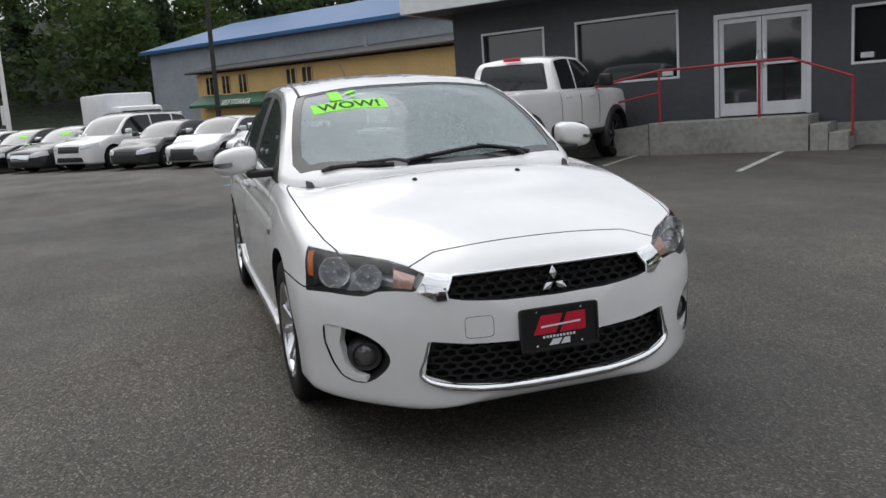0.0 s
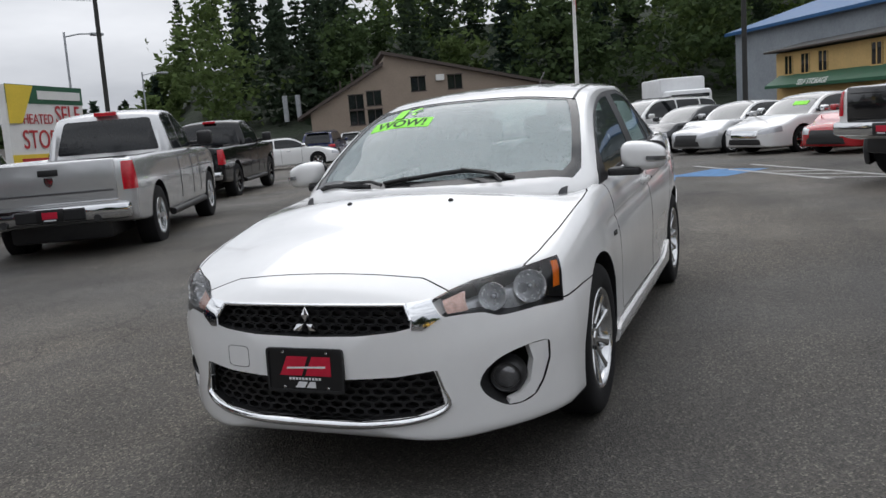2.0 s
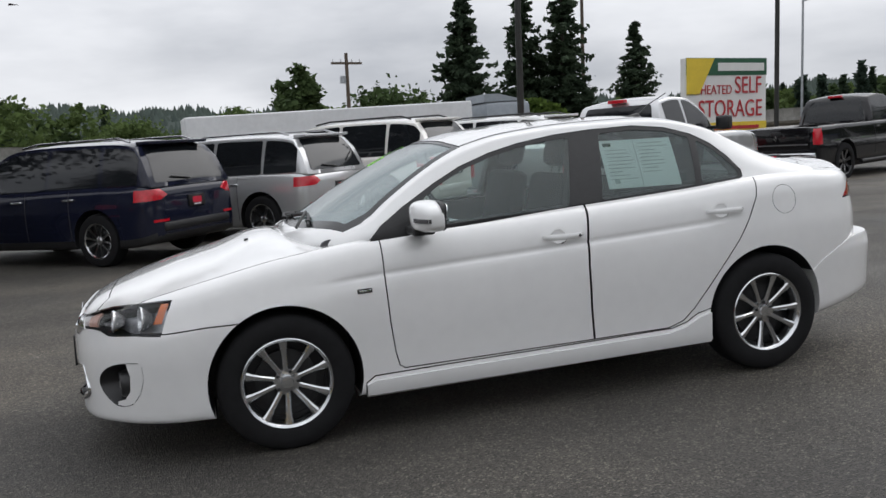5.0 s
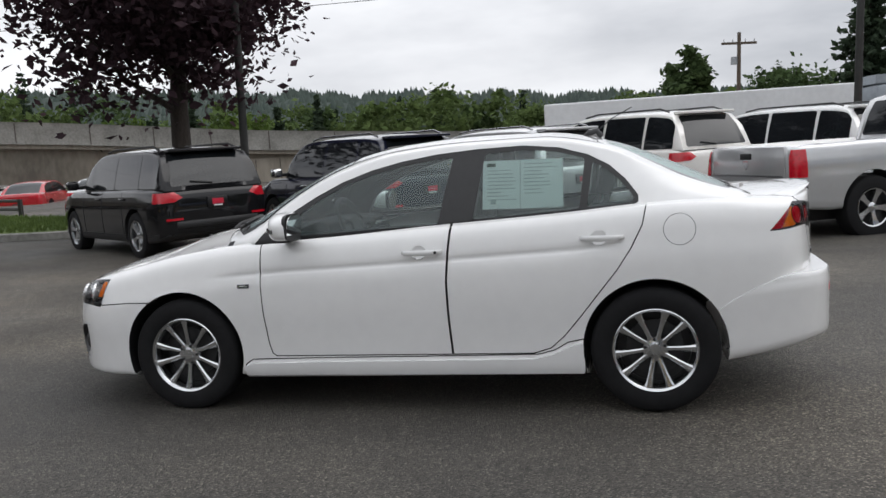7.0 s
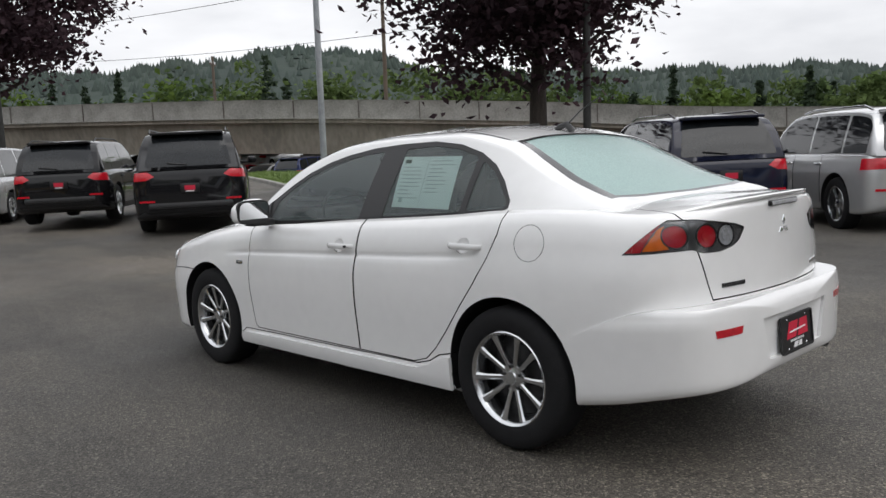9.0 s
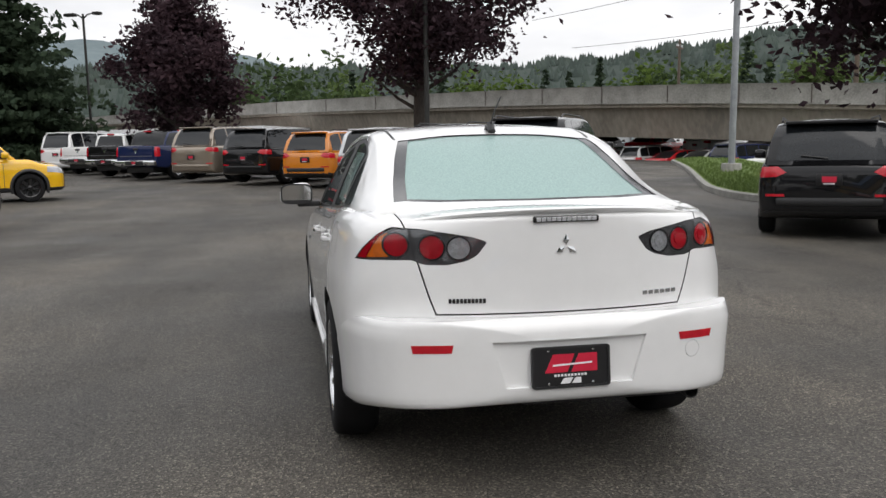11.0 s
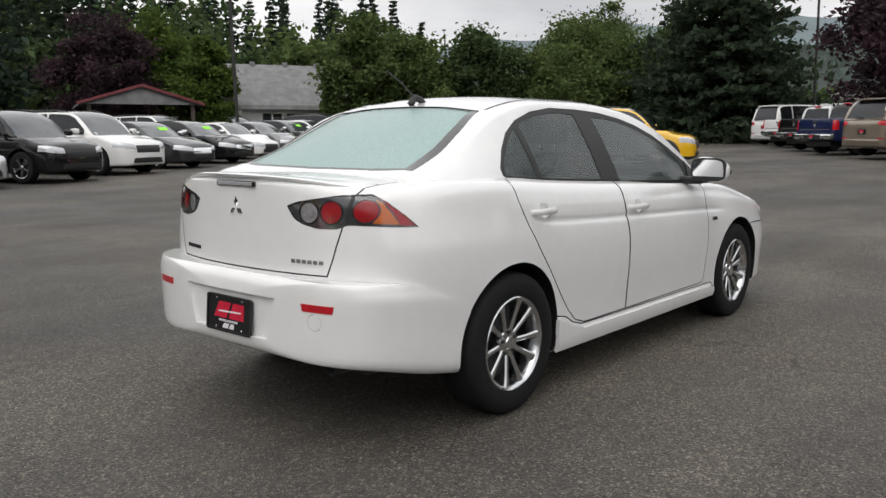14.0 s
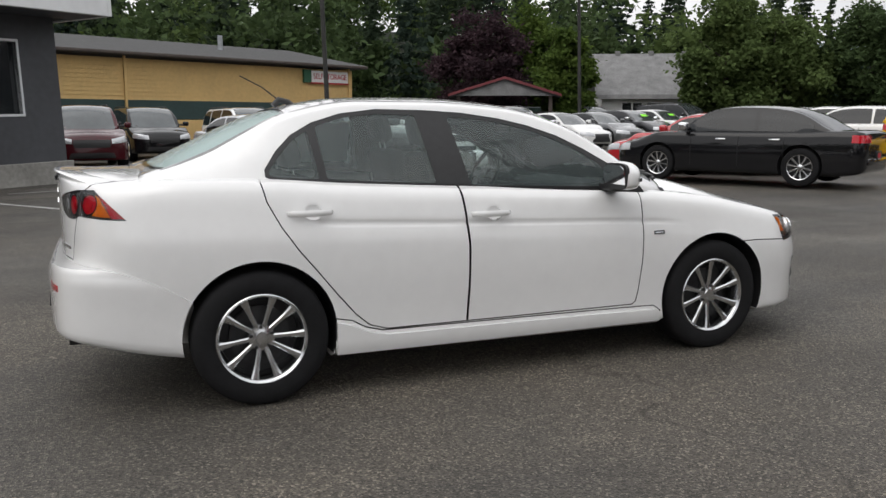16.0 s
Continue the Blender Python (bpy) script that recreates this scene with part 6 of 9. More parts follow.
def vehicle(kind, colour, m, label, L=4.7, W=1.85, H=1.68, wb=2.8, r=0.36, wheels="five", clad=0.0, rails=False, plate=True, chrome=False, flares=False, category=None, detail=True, sale="", group="cars on the lot"):
    """A parked vehicle: body, glass, lamps, wheels and fittings. Alike vehicles share meshes."""
    key = (kind, colour, L, W, H, wb, r, wheels, clad, rails, plate, chrome, flares, detail, sale)
    name = {"suv": "suv", "pickup": "pickup_truck", "lifted": "pickup_truck", "sedan": "sedan", "van": "minivan", "coupe": "coupe"}[kind]
    if key in VEHICLES:
        return tagged(copy_thing(VEHICLES[key], m), label)
    root = empty(name, pose(0, 0, 0), label, category or {"suv": "car", "pickup": "pickup truck", "lifted": "pickup truck"}.get(kind, "car"), group)
    S = vehicle_shape(kind, L, W, H, wb, r)
    h, W2, belt = S["h"], S["W2"], S["belt"]
    deck = S["gx"][0] - 0.02 if kind in ("pickup", "lifted") else None
    xs = sorted(set([round(v, 3) for v in np.linspace(-h + 0.25, h - 0.3, 26)] + [round(v, 3) for v in S["xs"]] + [round(-h + v, 3) for v in (0.015, 0.06, 0.12, 0.16)] + [round(h - v, 3) for v in (0.015, 0.07, 0.16, 0.2)]))
    low_me = mesh_of(loft([(x, vehicle_section(S, x, kind, deck)) for x in xs]))
    roof_me = mesh_of(loft([(x, vehicle_roof(S, x)) for x in np.linspace(S["gx"][0], S["gx"][-1], 24)]))
    skin, rskin = Skin(low_me), Skin(roof_me)
    ar = r * 1.13
    cuts = []
    for x in (wb / 2, -wb / 2):
        for s in (1, -1):
            b = lathe([(0.0001, s * (W2 - 0.30)), (ar, s * (W2 - 0.30)), (ar, s * (W2 + 0.2)), (0.0001, s * (W2 + 0.2))], 32)
            bmesh.ops.translate(b, vec=(x, 0, r + 0.02), verts=b.verts)
            cuts.append(b)
    body_me = boolean(low_me.copy(), joined(*cuts), "DIFFERENCE")
    body = finish(body_me, skin, "body", root, paint_of(colour), M["black_trim"])
    if clad:
        body_me.polygons.foreach_set("material_index", [1 if p.center.z < clad else p.material_index for p in body_me.polygons])
    if flares:
        wide, proud = (0.085, 0.06) if kind == "lifted" else (0.055, 0.018)
        for x in (wb / 2, -wb / 2):
            for s in (1, -1):
                bm = bmesh.new()
                rows = []
                for a in np.linspace(-22, 202, 29):
                    c, d = math.cos(radians(a)), math.sin(radians(a))
                    rows.append([bm.verts.new((x + q * c, s * (W2 + o), r + 0.02 + q * d)) for q, o in ((ar - 0.012, -0.10), (ar - 0.012, proud), (ar + wide * 0.35, proud * 0.9), (ar + wide * 0.8, proud * 0.35), (ar + wide, -0.012), (ar + wide, -0.10))])
                for u, v in zip(rows, rows[1:]):
                    for i in range(5):
                        bm.faces.new((u[i], u[i + 1], v[i + 1], v[i]))
                bm.faces.new(rows[0])
                bm.faces.new(rows[-1])
                bmesh.ops.recalc_face_normals(bm, faces=bm.faces)
                part("wheel_flare", bm, M["black_trim"], root, "black wheel arch flare", 40)
    finish(roof_me.copy(), rskin, "roof", root, paint_of(colour), M["black_trim"])
    dark = M["glass_veh"]

    def patch(me, sk, poly, axis, a, b, nm, mt, off=0.004, owner=None, label2=""):
        piece = boolean(me.copy(), mesh_of(prism(poly, axis, a, b)), "INTERSECT")
        bm = outer_only(piece, sk, off)
        if len(bm.faces):
            return part(nm, bm, mt, owner or root, label2, 50)
        bm.free()

    # side glass
    gx = S["gx"]
    top = [(x, S["gh"](x)[1] - 0.035) for x in np.linspace(gx[1], gx[-1], 40)]
    z0 = belt + 0.015
    span = [p for p in top if p[1] > z0 + 0.05]
    if span:
        xa, xb = span[0][0] + 0.03, span[-1][0] - 0.05
        if kind in ("suv", "van"):
            marks = [xa + 0.06, xa + (xb - xa) * 0.24, xa + (xb - xa) * 0.56, xb]
        elif kind in ("pickup", "lifted"):
            marks = [xa + 0.08, xa + (xb - xa) * 0.46, xb]
        else:
            marks = [xa + 0.08, xa + (xb - xa) * 0.46, xb] if kind == "sedan" else [xa + 0.1, xa + (xb - xa) * 0.36, xb]
        for u, v in zip(marks, marks[1:]):
            line = [(x, S["gh"](x)[1] - 0.045) for x in np.linspace(u + 0.035, v - 0.035, 8)]
            line = [(x, z) for x, z in line if z > z0 + 0.01]
            if len(line) > 2:
                poly = rounded([(line[0][0], z0)] + line + [(line[-1][0] + 0.02, z0)], 0.03, 2)
                for s in (1, -1):
                    patch(roof_me, rskin, poly, "y", *(sorted((s * 0.3, s * (W2 + 0.2)))), "window", dark, 0.003)
    # windscreen and rear glass, each from a plan outline
    yrs = S["gh"](gx[-3])[2]
    xf0, xf1 = gx[-1] - 0.03, gx[-5] + 0.03
    patch(roof_me, rskin, [(xf0, -yrs * 0.90), (xf0, yrs * 0.90), (xf1, yrs * 0.80), (xf1, -yrs * 0.80)], "z", belt - 0.02, H + 0.2, "windscreen", M["glass_screen"], 0.003)
    if kind in ("sedan", "coupe"):
        patch(roof_me, rskin, [(gx[0] + 0.03, -yrs * 0.85), (gx[0] + 0.03, yrs * 0.85), (gx[3] - 0.02, yrs * 0.76), (gx[3] - 0.02, -yrs * 0.76)], "z", belt, H + 0.2, "rear_window", dark, 0.003)
    else:
        zt = H * 0.94
        patch(roof_me, rskin, rounded([(-W2 * 0.74, belt + 0.03), (W2 * 0.74, belt + 0.03), (W2 * 0.62, zt - 0.03), (-W2 * 0.62, zt - 0.03)], 0.05, 3), "x", gx[0] - 0.3, gx[3] + 0.02, "rear_window", dark, 0.004)
    # lamps
    zl = belt
    for s in (1, -1):
        if kind in ("pickup", "lifted"):
            tl = [(s * W2 * 0.85, zl - 0.40), (s * (W2 + 0.1), zl - 0.40), (s * (W2 + 0.1), zl - 0.06), (s * W2 * 0.85, zl - 0.06)]
            patch(low_me, skin, tl, "x", -h - 0.1, -h + 0.16, "tail_lamp", M["lens_red"], 0.008)
        elif kind in ("sedan", "coupe"):
            tl = [(s * W2 * 0.52, zl - 0.17), (s * (W2 + 0.1), zl - 0.17), (s * (W2 + 0.1), zl - 0.03), (s * W2 * 0.52, zl - 0.05)]
            patch(low_me, skin, tl, "x", -h - 0.1, -h + 0.22, "tail_lamp", M["lens_red"], 0.006)
        else:
            tl = [(s * W2 * 0.58, zl - 0.13), (s * W2 * 0.72, zl - 0.19), (s * (W2 + 0.1), zl - 0.21), (s * (W2 + 0.1), zl - 0.06), (s * W2 * 0.70, zl - 0.05)]
            patch(low_me, skin, tl, "x", -h - 0.1, -h + 0.26, "tail_lamp", M["lens_red"], 0.006)
        hl = [(s * W2 * 0.50, S["nose"] - 0.20), (s * W2 * 0.72, S["nose"] - 0.19), (s * (W2 + 0.1), S["nose"] - 0.12), (s * (W2 + 0.1), S["nose"] + 0.0), (s * W2 * 0.8, S["nose"] - 0.02), (s * W2 * 0.50, S["nose"] - 0.08)]
        patch(low_me, skin, hl, "x", h - 0.42, h + 0.1, "headlamp", M["lens_white"], 0.006)
    patch(low_me, skin, rounded([(-W2 * 0.46, S["nose"] - 0.30), (W2 * 0.46, S["nose"] - 0.30), (W2 * 0.48, S["nose"] - 0.10), (-W2 * 0.48, S["nose"] - 0.10)], 0.03, 2), "x", h - 0.4, h + 0.1, "grille", M["chrome"] if chrome else M["black_trim"], 0.006)
    patch(low_me, skin, rounded([(-W2 * 0.60, S["lowz"] + 0.10), (W2 * 0.60, S["lowz"] + 0.10), (W2 * 0.54, S["lowz"] + 0.24), (-W2 * 0.54, S["lowz"] + 0.24)], 0.03, 2), "x", h - 0.4, h + 0.1, "air_intake", M["black_trim"], 0.005)
    # bumpers, mirrors, handles, plate
    if kind in ("pickup", "lifted"):
        part("high_brake_lamp", boxed((gx[2] - 0.02, -0.16, H * 0.955), (gx[3] + 0.02, 0.16, H * 0.985), 0.01), M["lens_red"], root, "red lamp at the cab roof", 40)
        part("chassis", boxed((-h + 0.15, -W2 * 0.62, S["lowz"] - 0.16), (h - 0.5, W2 * 0.62, S["lowz"] + 0.12), 0.05), M["black_trim"], root, "", 40)
        for x in (wb / 2, -wb / 2):
            part("axle", tube(bmesh.new(), [(x, -W2 * 0.8, r), (x, W2 * 0.8, r)], 0.09, 10), M["steel_dark"], root, "", 40)
    if kind in ("pickup", "lifted"):
        bz = S["lowz"] + 0.10
        part("rear_bumper", boxed((-h - 0.14, -W2 * 0.93, bz), (-h + 0.04, W2 * 0.93, bz + 0.20), 0.05), M["chrome"], root, "chrome step bumper", 40)
        gate = part("tailgate", boxed((-h - 0.022, -W2 * 0.78, belt - 0.52), (-h + 0.04, W2 * 0.78, belt - 0.01), 0.03), paint_of(colour) if kind != "lifted" else M["gloss_black"], root, "", 40)
        if kind == "lifted":
            part("tailgate_frame", boxed((-h - 0.030, -W2 * 0.70, belt - 0.10), (-h - 0.015, W2 * 0.70, belt - 0.085), 0.003), M["steel_dark"], gate)
        else:
            part("emblem", placed_shield(-h - 0.024, belt - 0.24), M["chrome"], gate, "plain chrome emblem shape")
            part("trim_bar", boxed((-h - 0.026, -W2 * 0.74, belt - 0.40), (-h - 0.018, W2 * 0.74, belt - 0.375), 0.003), M["badge_grey"], gate)
            part("bumper_pad", boxed((-h - 0.150, -0.42, bz + 0.02), (-h - 0.10, 0.42, bz + 0.17), 0.02), M["black_trim"], root, "black bumper centre")
            for y in (-0.55, 0.55):
                part("exhaust_tip", tube(bmesh.new(), [(-h + 0.05, y, bz + 0.03), (-h - 0.155, y, bz + 0.03)], 0.045, 12), M["steel_dark"], root, "", 40)
        part("tailgate_handle", boxed((-h - 0.035, -0.12, belt - 0.17), (-h - 0.015, 0.12, belt - 0.09), 0.01), M["black_trim"], root, "", 40)
        for s in (1, -1):
            part("step_bar", tube(bmesh.new(), [(-wb / 2 + r + 0.25, s * (W2 - 0.02), S["lowz"] - 0.03), (wb / 2 - r - 0.2, s * (W2 - 0.02), S["lowz"] - 0.03)], 0.05, 10), M["black_trim"], root, "", 40)
        pz, px = bz + 0.1, -h - 0.152
    else:
        zz = {"sedan": 0.55, "coupe": 0.52}.get(kind, 0.50 * H)
        zz = 0.80 if kind == "suv" else (0.85 if kind == "van" else zz)
        q, nrm = skin.cast((-h - 1, 0, zz), (1, 0, 0))
        pz, px = zz, (q.x if q is not None else -h) - 0.012
        part("bumper_strip", boxed((-h - 0.025, -W2 * 0.72, S["lowz"] + 0.20), (-h + 0.12, W2 * 0.72, S["lowz"] + 0.32), 0.035), M["black_trim"] if clad else paint_of(colour), root, "", 40)
    if plate:
        pl = part("plate", boxed((px - 0.012, -0.16, pz - 0.08), (px + 0.03, 0.16, pz + 0.08), 0.006), M["plate_black"], root, "black dealer plate with a red mark", 40)
        part("plate_mark", boxed((px - 0.016, -0.09, pz - 0.035), (px - 0.010, 0.09, pz + 0.045), 0.002), M["plate_red"], pl)
        part("plate_bar", boxed((px - 0.016, -0.07, pz - 0.062), (px - 0.010, 0.07, pz - 0.045), 0.001), M["white_print"], pl)
    mx = gx[-3] + 0.02
    for s in (1, -1):
        big = kind in ("pickup", "lifted")
        mz = belt + 0.10
        part("mirror", boxed((mx - 0.09, s * (W2 + 0.02), mz - 0.07), (mx + 0.08, s * (W2 + (0.26 if big else 0.20)), mz + (0.16 if big else 0.08)), 0.04), M["chrome"] if chrome else (M["black_trim"] if big else paint_of(colour)), root, "", 50)
        part("mirror_arm", boxed((mx - 0.03, s * (W2 - 0.12), mz - 0.06), (mx + 0.05, s * (W2 + 0.06), mz - 0.0), 0.015), M["black_trim"], root, "", 40)
        for hx in ((0.02 * L, 0.02 * L - 1.0) if kind not in ("coupe",) else (0.0,)):
            hx2 = hx + (0.55 if big else 0.0)
            q, nrm = skin.cast((hx2, s * 3, belt - 0.13), (0, -s, 0))
            if q is not None:
                part("door_handle", boxed((hx2 - 0.10, q.y - 0.012, belt - 0.145), (hx2 + 0.10, q.y + s * 0.03, belt - 0.115), 0.012), M["chrome"] if chrome else paint_of(colour), root, "", 50)
        # door seams
        for ux in {"suv": (gx[-4] + 0.22, 0.02 * L - 0.15, -wb / 2 + 0.45), "van": (gx[-4] + 0.2, 0.3, -0.95), "sedan": (gx[-4] + 0.2, -0.05 * L, -wb / 2 + 0.30), "coupe": (gx[-4] + 0.2, -0.5), "pickup": (gx[-4] + 0.25, gx[4] + 0.55, gx[0] + 0.02), "lifted": (gx[-4] + 0.25, gx[4] + 0.55, gx[0] + 0.02)}[kind]:
            pts = []
            for zz in np.linspace(S["lowz"] + 0.12, belt - 0.02, 8):
                q, nrm = skin.cast((ux, s * 3, zz), (0, -s, 0))
                if q is not None:
                    pts.append(q + nrm * 0.001)
            if len(pts) > 2:
                part("door_seam", tube(bmesh.new(), pts, 0.006, 4), M["black_trim"], root)
        if rails:
            part("roof_rail", tube(bmesh.new(), [(gx[3] + 0.1, s * S["gh"](gx[4])[2] * 0.92, H * 0.965), (gx[3] + 0.3, s * S["gh"](gx[4])[2] * 0.92, H - 0.0), (gx[5] + 0.1, s * S["gh"](gx[5])[2] * 0.92, H + 0.012), (gx[6] - 0.1, s * S["gh"](gx[6])[2] * 0.92, H - 0.03)], 0.016, 8), M["alloy"] if chrome else M["black_trim"], root, "", 40)
    if kind == "suv" or kind == "van":
        for s in (1, -1):
            rz = S["lowz"] + 0.33
            rl = [(s * W2 * 0.60, rz), (s * W2 * 0.86, rz), (s * W2 * 0.86, rz + 0.035), (s * W2 * 0.60, rz + 0.035)]
            patch(low_me, skin, rl, "x", -h - 0.1, -h + 0.3, "reflector", M["lens_red"], 0.006)
        part("spoiler", boxed((gx[2] - 0.05, -W2 * 0.62, H * 0.955 - 0.03), (gx[3] + 0.05, W2 * 0.62, H * 0.965), 0.015), paint_of(colour), root, "", 40)
        part("wiper", tube(bmesh.new(), [(gx[1] - 0.05, 0.02, belt + 0.06), (gx[1] - 0.04, 0.36, belt + 0.10)], 0.012, 6), M["black_trim"], root)
    if sale:
        q, nrm = rskin.cast(((gx[-1] + gx[-4]) / 2 - 0.1, 0.25, H + 1), (0, 0, -1))
        if q is not None:
            b = boxed((-0.10, -0.22, 0.0), (0.06, 0.22, 0.004), 0.0)
            bmesh.ops.transform(b, matrix=Matrix.Translation(q + nrm * 0.004) @ nrm.to_track_quat("Z", "X").to_matrix().to_4x4(), verts=b.verts)
            part("price_mark", b, M["lime"], root, "lime paint numerals on the windscreen")
    for x in (wb / 2, -wb / 2):
        for s in (1, -1):
            w = None
            for nm, me in wheel_kind(wheels):
                ob = new(nm, me)
                if w is None:
                    w = ob
                    w.parent = root
                    w.matrix_local = pose(x, s * (W2 - 0.33 * r - 0.01), r, 0, 25 * s + 40 * x, 0 if s > 0 else 180) @ Matrix.Diagonal((r, r, r, 1))
                else:
                    ob.parent = w
    root.matrix_basis = m
    VEHICLES[key] = root
    return root


M["glass_veh"] = mat("dark_window_glass", (0.012, 0.014, 0.016), 0.05, vary=0.2, scale=3, coat=0.25, spec=0.35)
M["glass_screen"] = mat("windscreen_glass", (0.055, 0.065, 0.068), 0.05, vary=0.25, scale=3, coat=1.0)


def parked(x, y, heading, dz=0.0):
    return pose(x, y, gz(x, y) + dz, 0, 0, heading)


# the row beyond the sedan's left side, angled
vehicle("suv", "black", parked(6.62, -7.5, 325), "black compact suv with red tail lamps in a row", 4.48, 1.85, 1.66, 2.67, 0.35, "five", 0.36, True)
vehicle("suv", "navy", parked(3.52, -8.79, 320), "dark navy suv with silver roof rails", 4.62, 1.86, 1.70, 2.70, 0.36, "ten", 0.40, True, chrome=True)
vehicle("suv", "silver", parked(1.21, -10.14, 316, -0.02), "silver suv with roof rails and red tail lamps", 4.70, 1.85, 1.70, 2.86, 0.37, "five", 0.0, True, chrome=True)
vehicle("suv", "pearl", parked(-1.06, -11.1, 313, 0.05), "cream white luxury suv with alloy wheels", 4.78, 1.91, 1.78, 2.91, 0.38, "five", 0.0, True)
vehicle("suv", "white", parked(-4.1, -12.6, 312, 0.02), "white off-road suv with alloy wheels", 4.80, 1.94, 1.76, 2.91, 0.38, "five", 0.0, True, flares=True)
vehicle("sedan", "red", parked(-7.0, -14.6, 308, 0.02), "red car half hidden behind a pickup", 4.5, 1.78, 1.42, 2.65, 0.32)
# pickups
vehicle("pickup", "silver", parked(-5.35, -7.95, 207, -0.05), "silver crew cab pickup with chrome rear bumper", 5.82, 2.02, 1.92, 3.57, 0.41, "truck", 0.0, False)
vehicle("pickup", "black", parked(-13.5, -12.3, 201, -0.03), "black crew cab pickup with red tail lamps", 5.82, 2.02, 1.95, 3.57, 0.43, "dark", 0.0, False)
vehicle("lifted", "white", parked(-9.45, 5.2, 128, 0.0), "white lifted pickup with black wheel flares", 5.75, 2.0, 2.02, 3.65, 0.44, "dark", 0.0, False, flares=True)
# the row ahead of the sedan
vehicle("suv", "black", parked(12.03, -4.72, 329), "black three-row suv with red tail lamps", 5.2, 2.0, 1.85, 3.02, 0.38, "five", 0.38, True)
vehicle("suv", "black", parked(15.1, -3.7, 325, 0.08), "black suv with a chrome rear bar", 4.70, 1.85, 1.70, 2.86, 0.37, "five", 0.36, True)
vehicle("van", "silver", parked(18.6, -2.6, 326), "silver minivan with dark glass windows", 5.1, 1.98, 1.75, 3.08, 0.34)
vehicle("suv", "orange", parked(21.6, -1.0, 325, 0.03), "orange compact suv with roof rails", 4.5, 1.84, 1.68, 2.69, 0.35, "five", 0.40, True)
vehicle("suv", "black", parked(24.2, 0.7, 325, 0.05), "black suv with a red light bar", 5.1, 1.93, 1.80, 3.04, 0.38)
vehicle("suv", "tan", parked(26.6, 2.6, 327, 0.06), "beige full-size suv in a row", 5.1, 2.0, 1.90, 2.95, 0.39)
vehicle("pickup", "blue", parked(29.7, 4.6, 327), "dark blue pickup with chrome bumper", 5.9, 2.0, 1.92, 3.68, 0.41, "truck")
vehicle("pickup", "black", parked(32.6, 6.3, 328), "black pickup with chrome bumper", 5.82, 2.02, 1.92, 3.57, 0.41, "truck")
vehicle("pickup", "white", parked(36.1, 8.5, 335), "white pickup with a canopy", 5.4, 1.9, 1.85, 3.3, 0.38, "truck")
vehicle("van", "white", parked(38.6, 10.2, 335), "white van with dark rear windows", 4.9, 1.9, 1.95, 3.0, 0.35)
# the far side of the aisle
vehicle("suv", "yellow", parked(17.3, 8.6, 289), "bright yellow boxy suv with black wheels", 4.23, 1.80, 1.69, 2.57, 0.35, "dark", 0.36, True, flares=True)
vehicle("sedan", "black", parked(9.66, 8.19, 117, 0.05), "black saloon with chrome window line and alloy wheels", 4.82, 1.84, 1.45, 2.73, 0.34, "ten", chrome=True)
vehicle("coupe", "red", parked(10.9, 10.9, 128, 0.04), "red sports coupe with dark wheels", 4.24, 1.77, 1.32, 2.57, 0.32, "ten")


def recoloured(ob, m, old, colour, label):
    """A copy of a parked vehicle in another paint."""
    c = tagged(copy_thing(ob, m), label)
    for o in c.children_recursive:
        for s in o.material_slots:
            if s.material == paint_of(old):
                s.link = "OBJECT"
                s.material = paint_of(colour)
    return c


# the far row of stock facing the sedan
base_sedan = vehicle("sedan", "white", parked(-19.6, 2.4, 317), "white saloon with lime price numerals", 5.0, 1.85, 1.48, 2.83, 0.34, "five", sale="16", chrome=True)
base_small = vehicle("coupe", "silver", parked(-21.2, 0.6, 317), "silver two-door hatchback in a row", 4.45, 1.79, 1.42, 2.7, 0.33, "five")
base_suv = vehicle("suv", "white", parked(-25.2, -2.6, 317), "white suv with a chrome grille", 4.80, 1.94, 1.76, 2.91, 0.38, "five", 0.0, True)
recoloured(base_small, parked(-17.6, 4.0, 317), "silver", "red", "red hatchback beside a white saloon")
recoloured(base_small, parked(-23.1, -1.0, 317), "silver", "charcoal", "dark grey two-door coupe")
recoloured(base_sedan, parked(-27.0, -4.2, 317), "white", "charcoal", "dark grey saloon with lime numerals")
recoloured(base_sedan, parked(-28.9, -5.8, 317), "white", "black", "black saloon in the row")
copy_thing(base_sedan, parked(-30.8, -7.4, 317))
tagged(copy_thing(base_sedan, parked(-32.6, -9.0, 317)), "white saloon near the row's end")
tagged(copy_thing(base_sedan, parked(-34.4, -10.6, 317)), "white saloon at the row's end")
recoloured(base_small, parked(-36.2, -12.2, 317), "silver", "maroon", "dark red hatchback at the row's end")
recoloured(base_sedan, parked(-29.2, -20.2, 122), "white", "white", "white saloon parked side-on across the lot")
recoloured(base_suv, parked(-36.0, -22.0, 200), "white", "blue", "dark blue suv across the lot")
for k, (x, y) in enumerate(((-50, -27.5), (-51.5, -23.5), (-52.5, -19.5), (-40, -17))):
    tagged(copy_thing(base_suv, parked(x, y, 200 - 10 * k)), "white suv parked before the tan building")
recoloured(base_suv, parked(-45, -11, 230), "white", "silver", "silver suv beyond the flagpole")

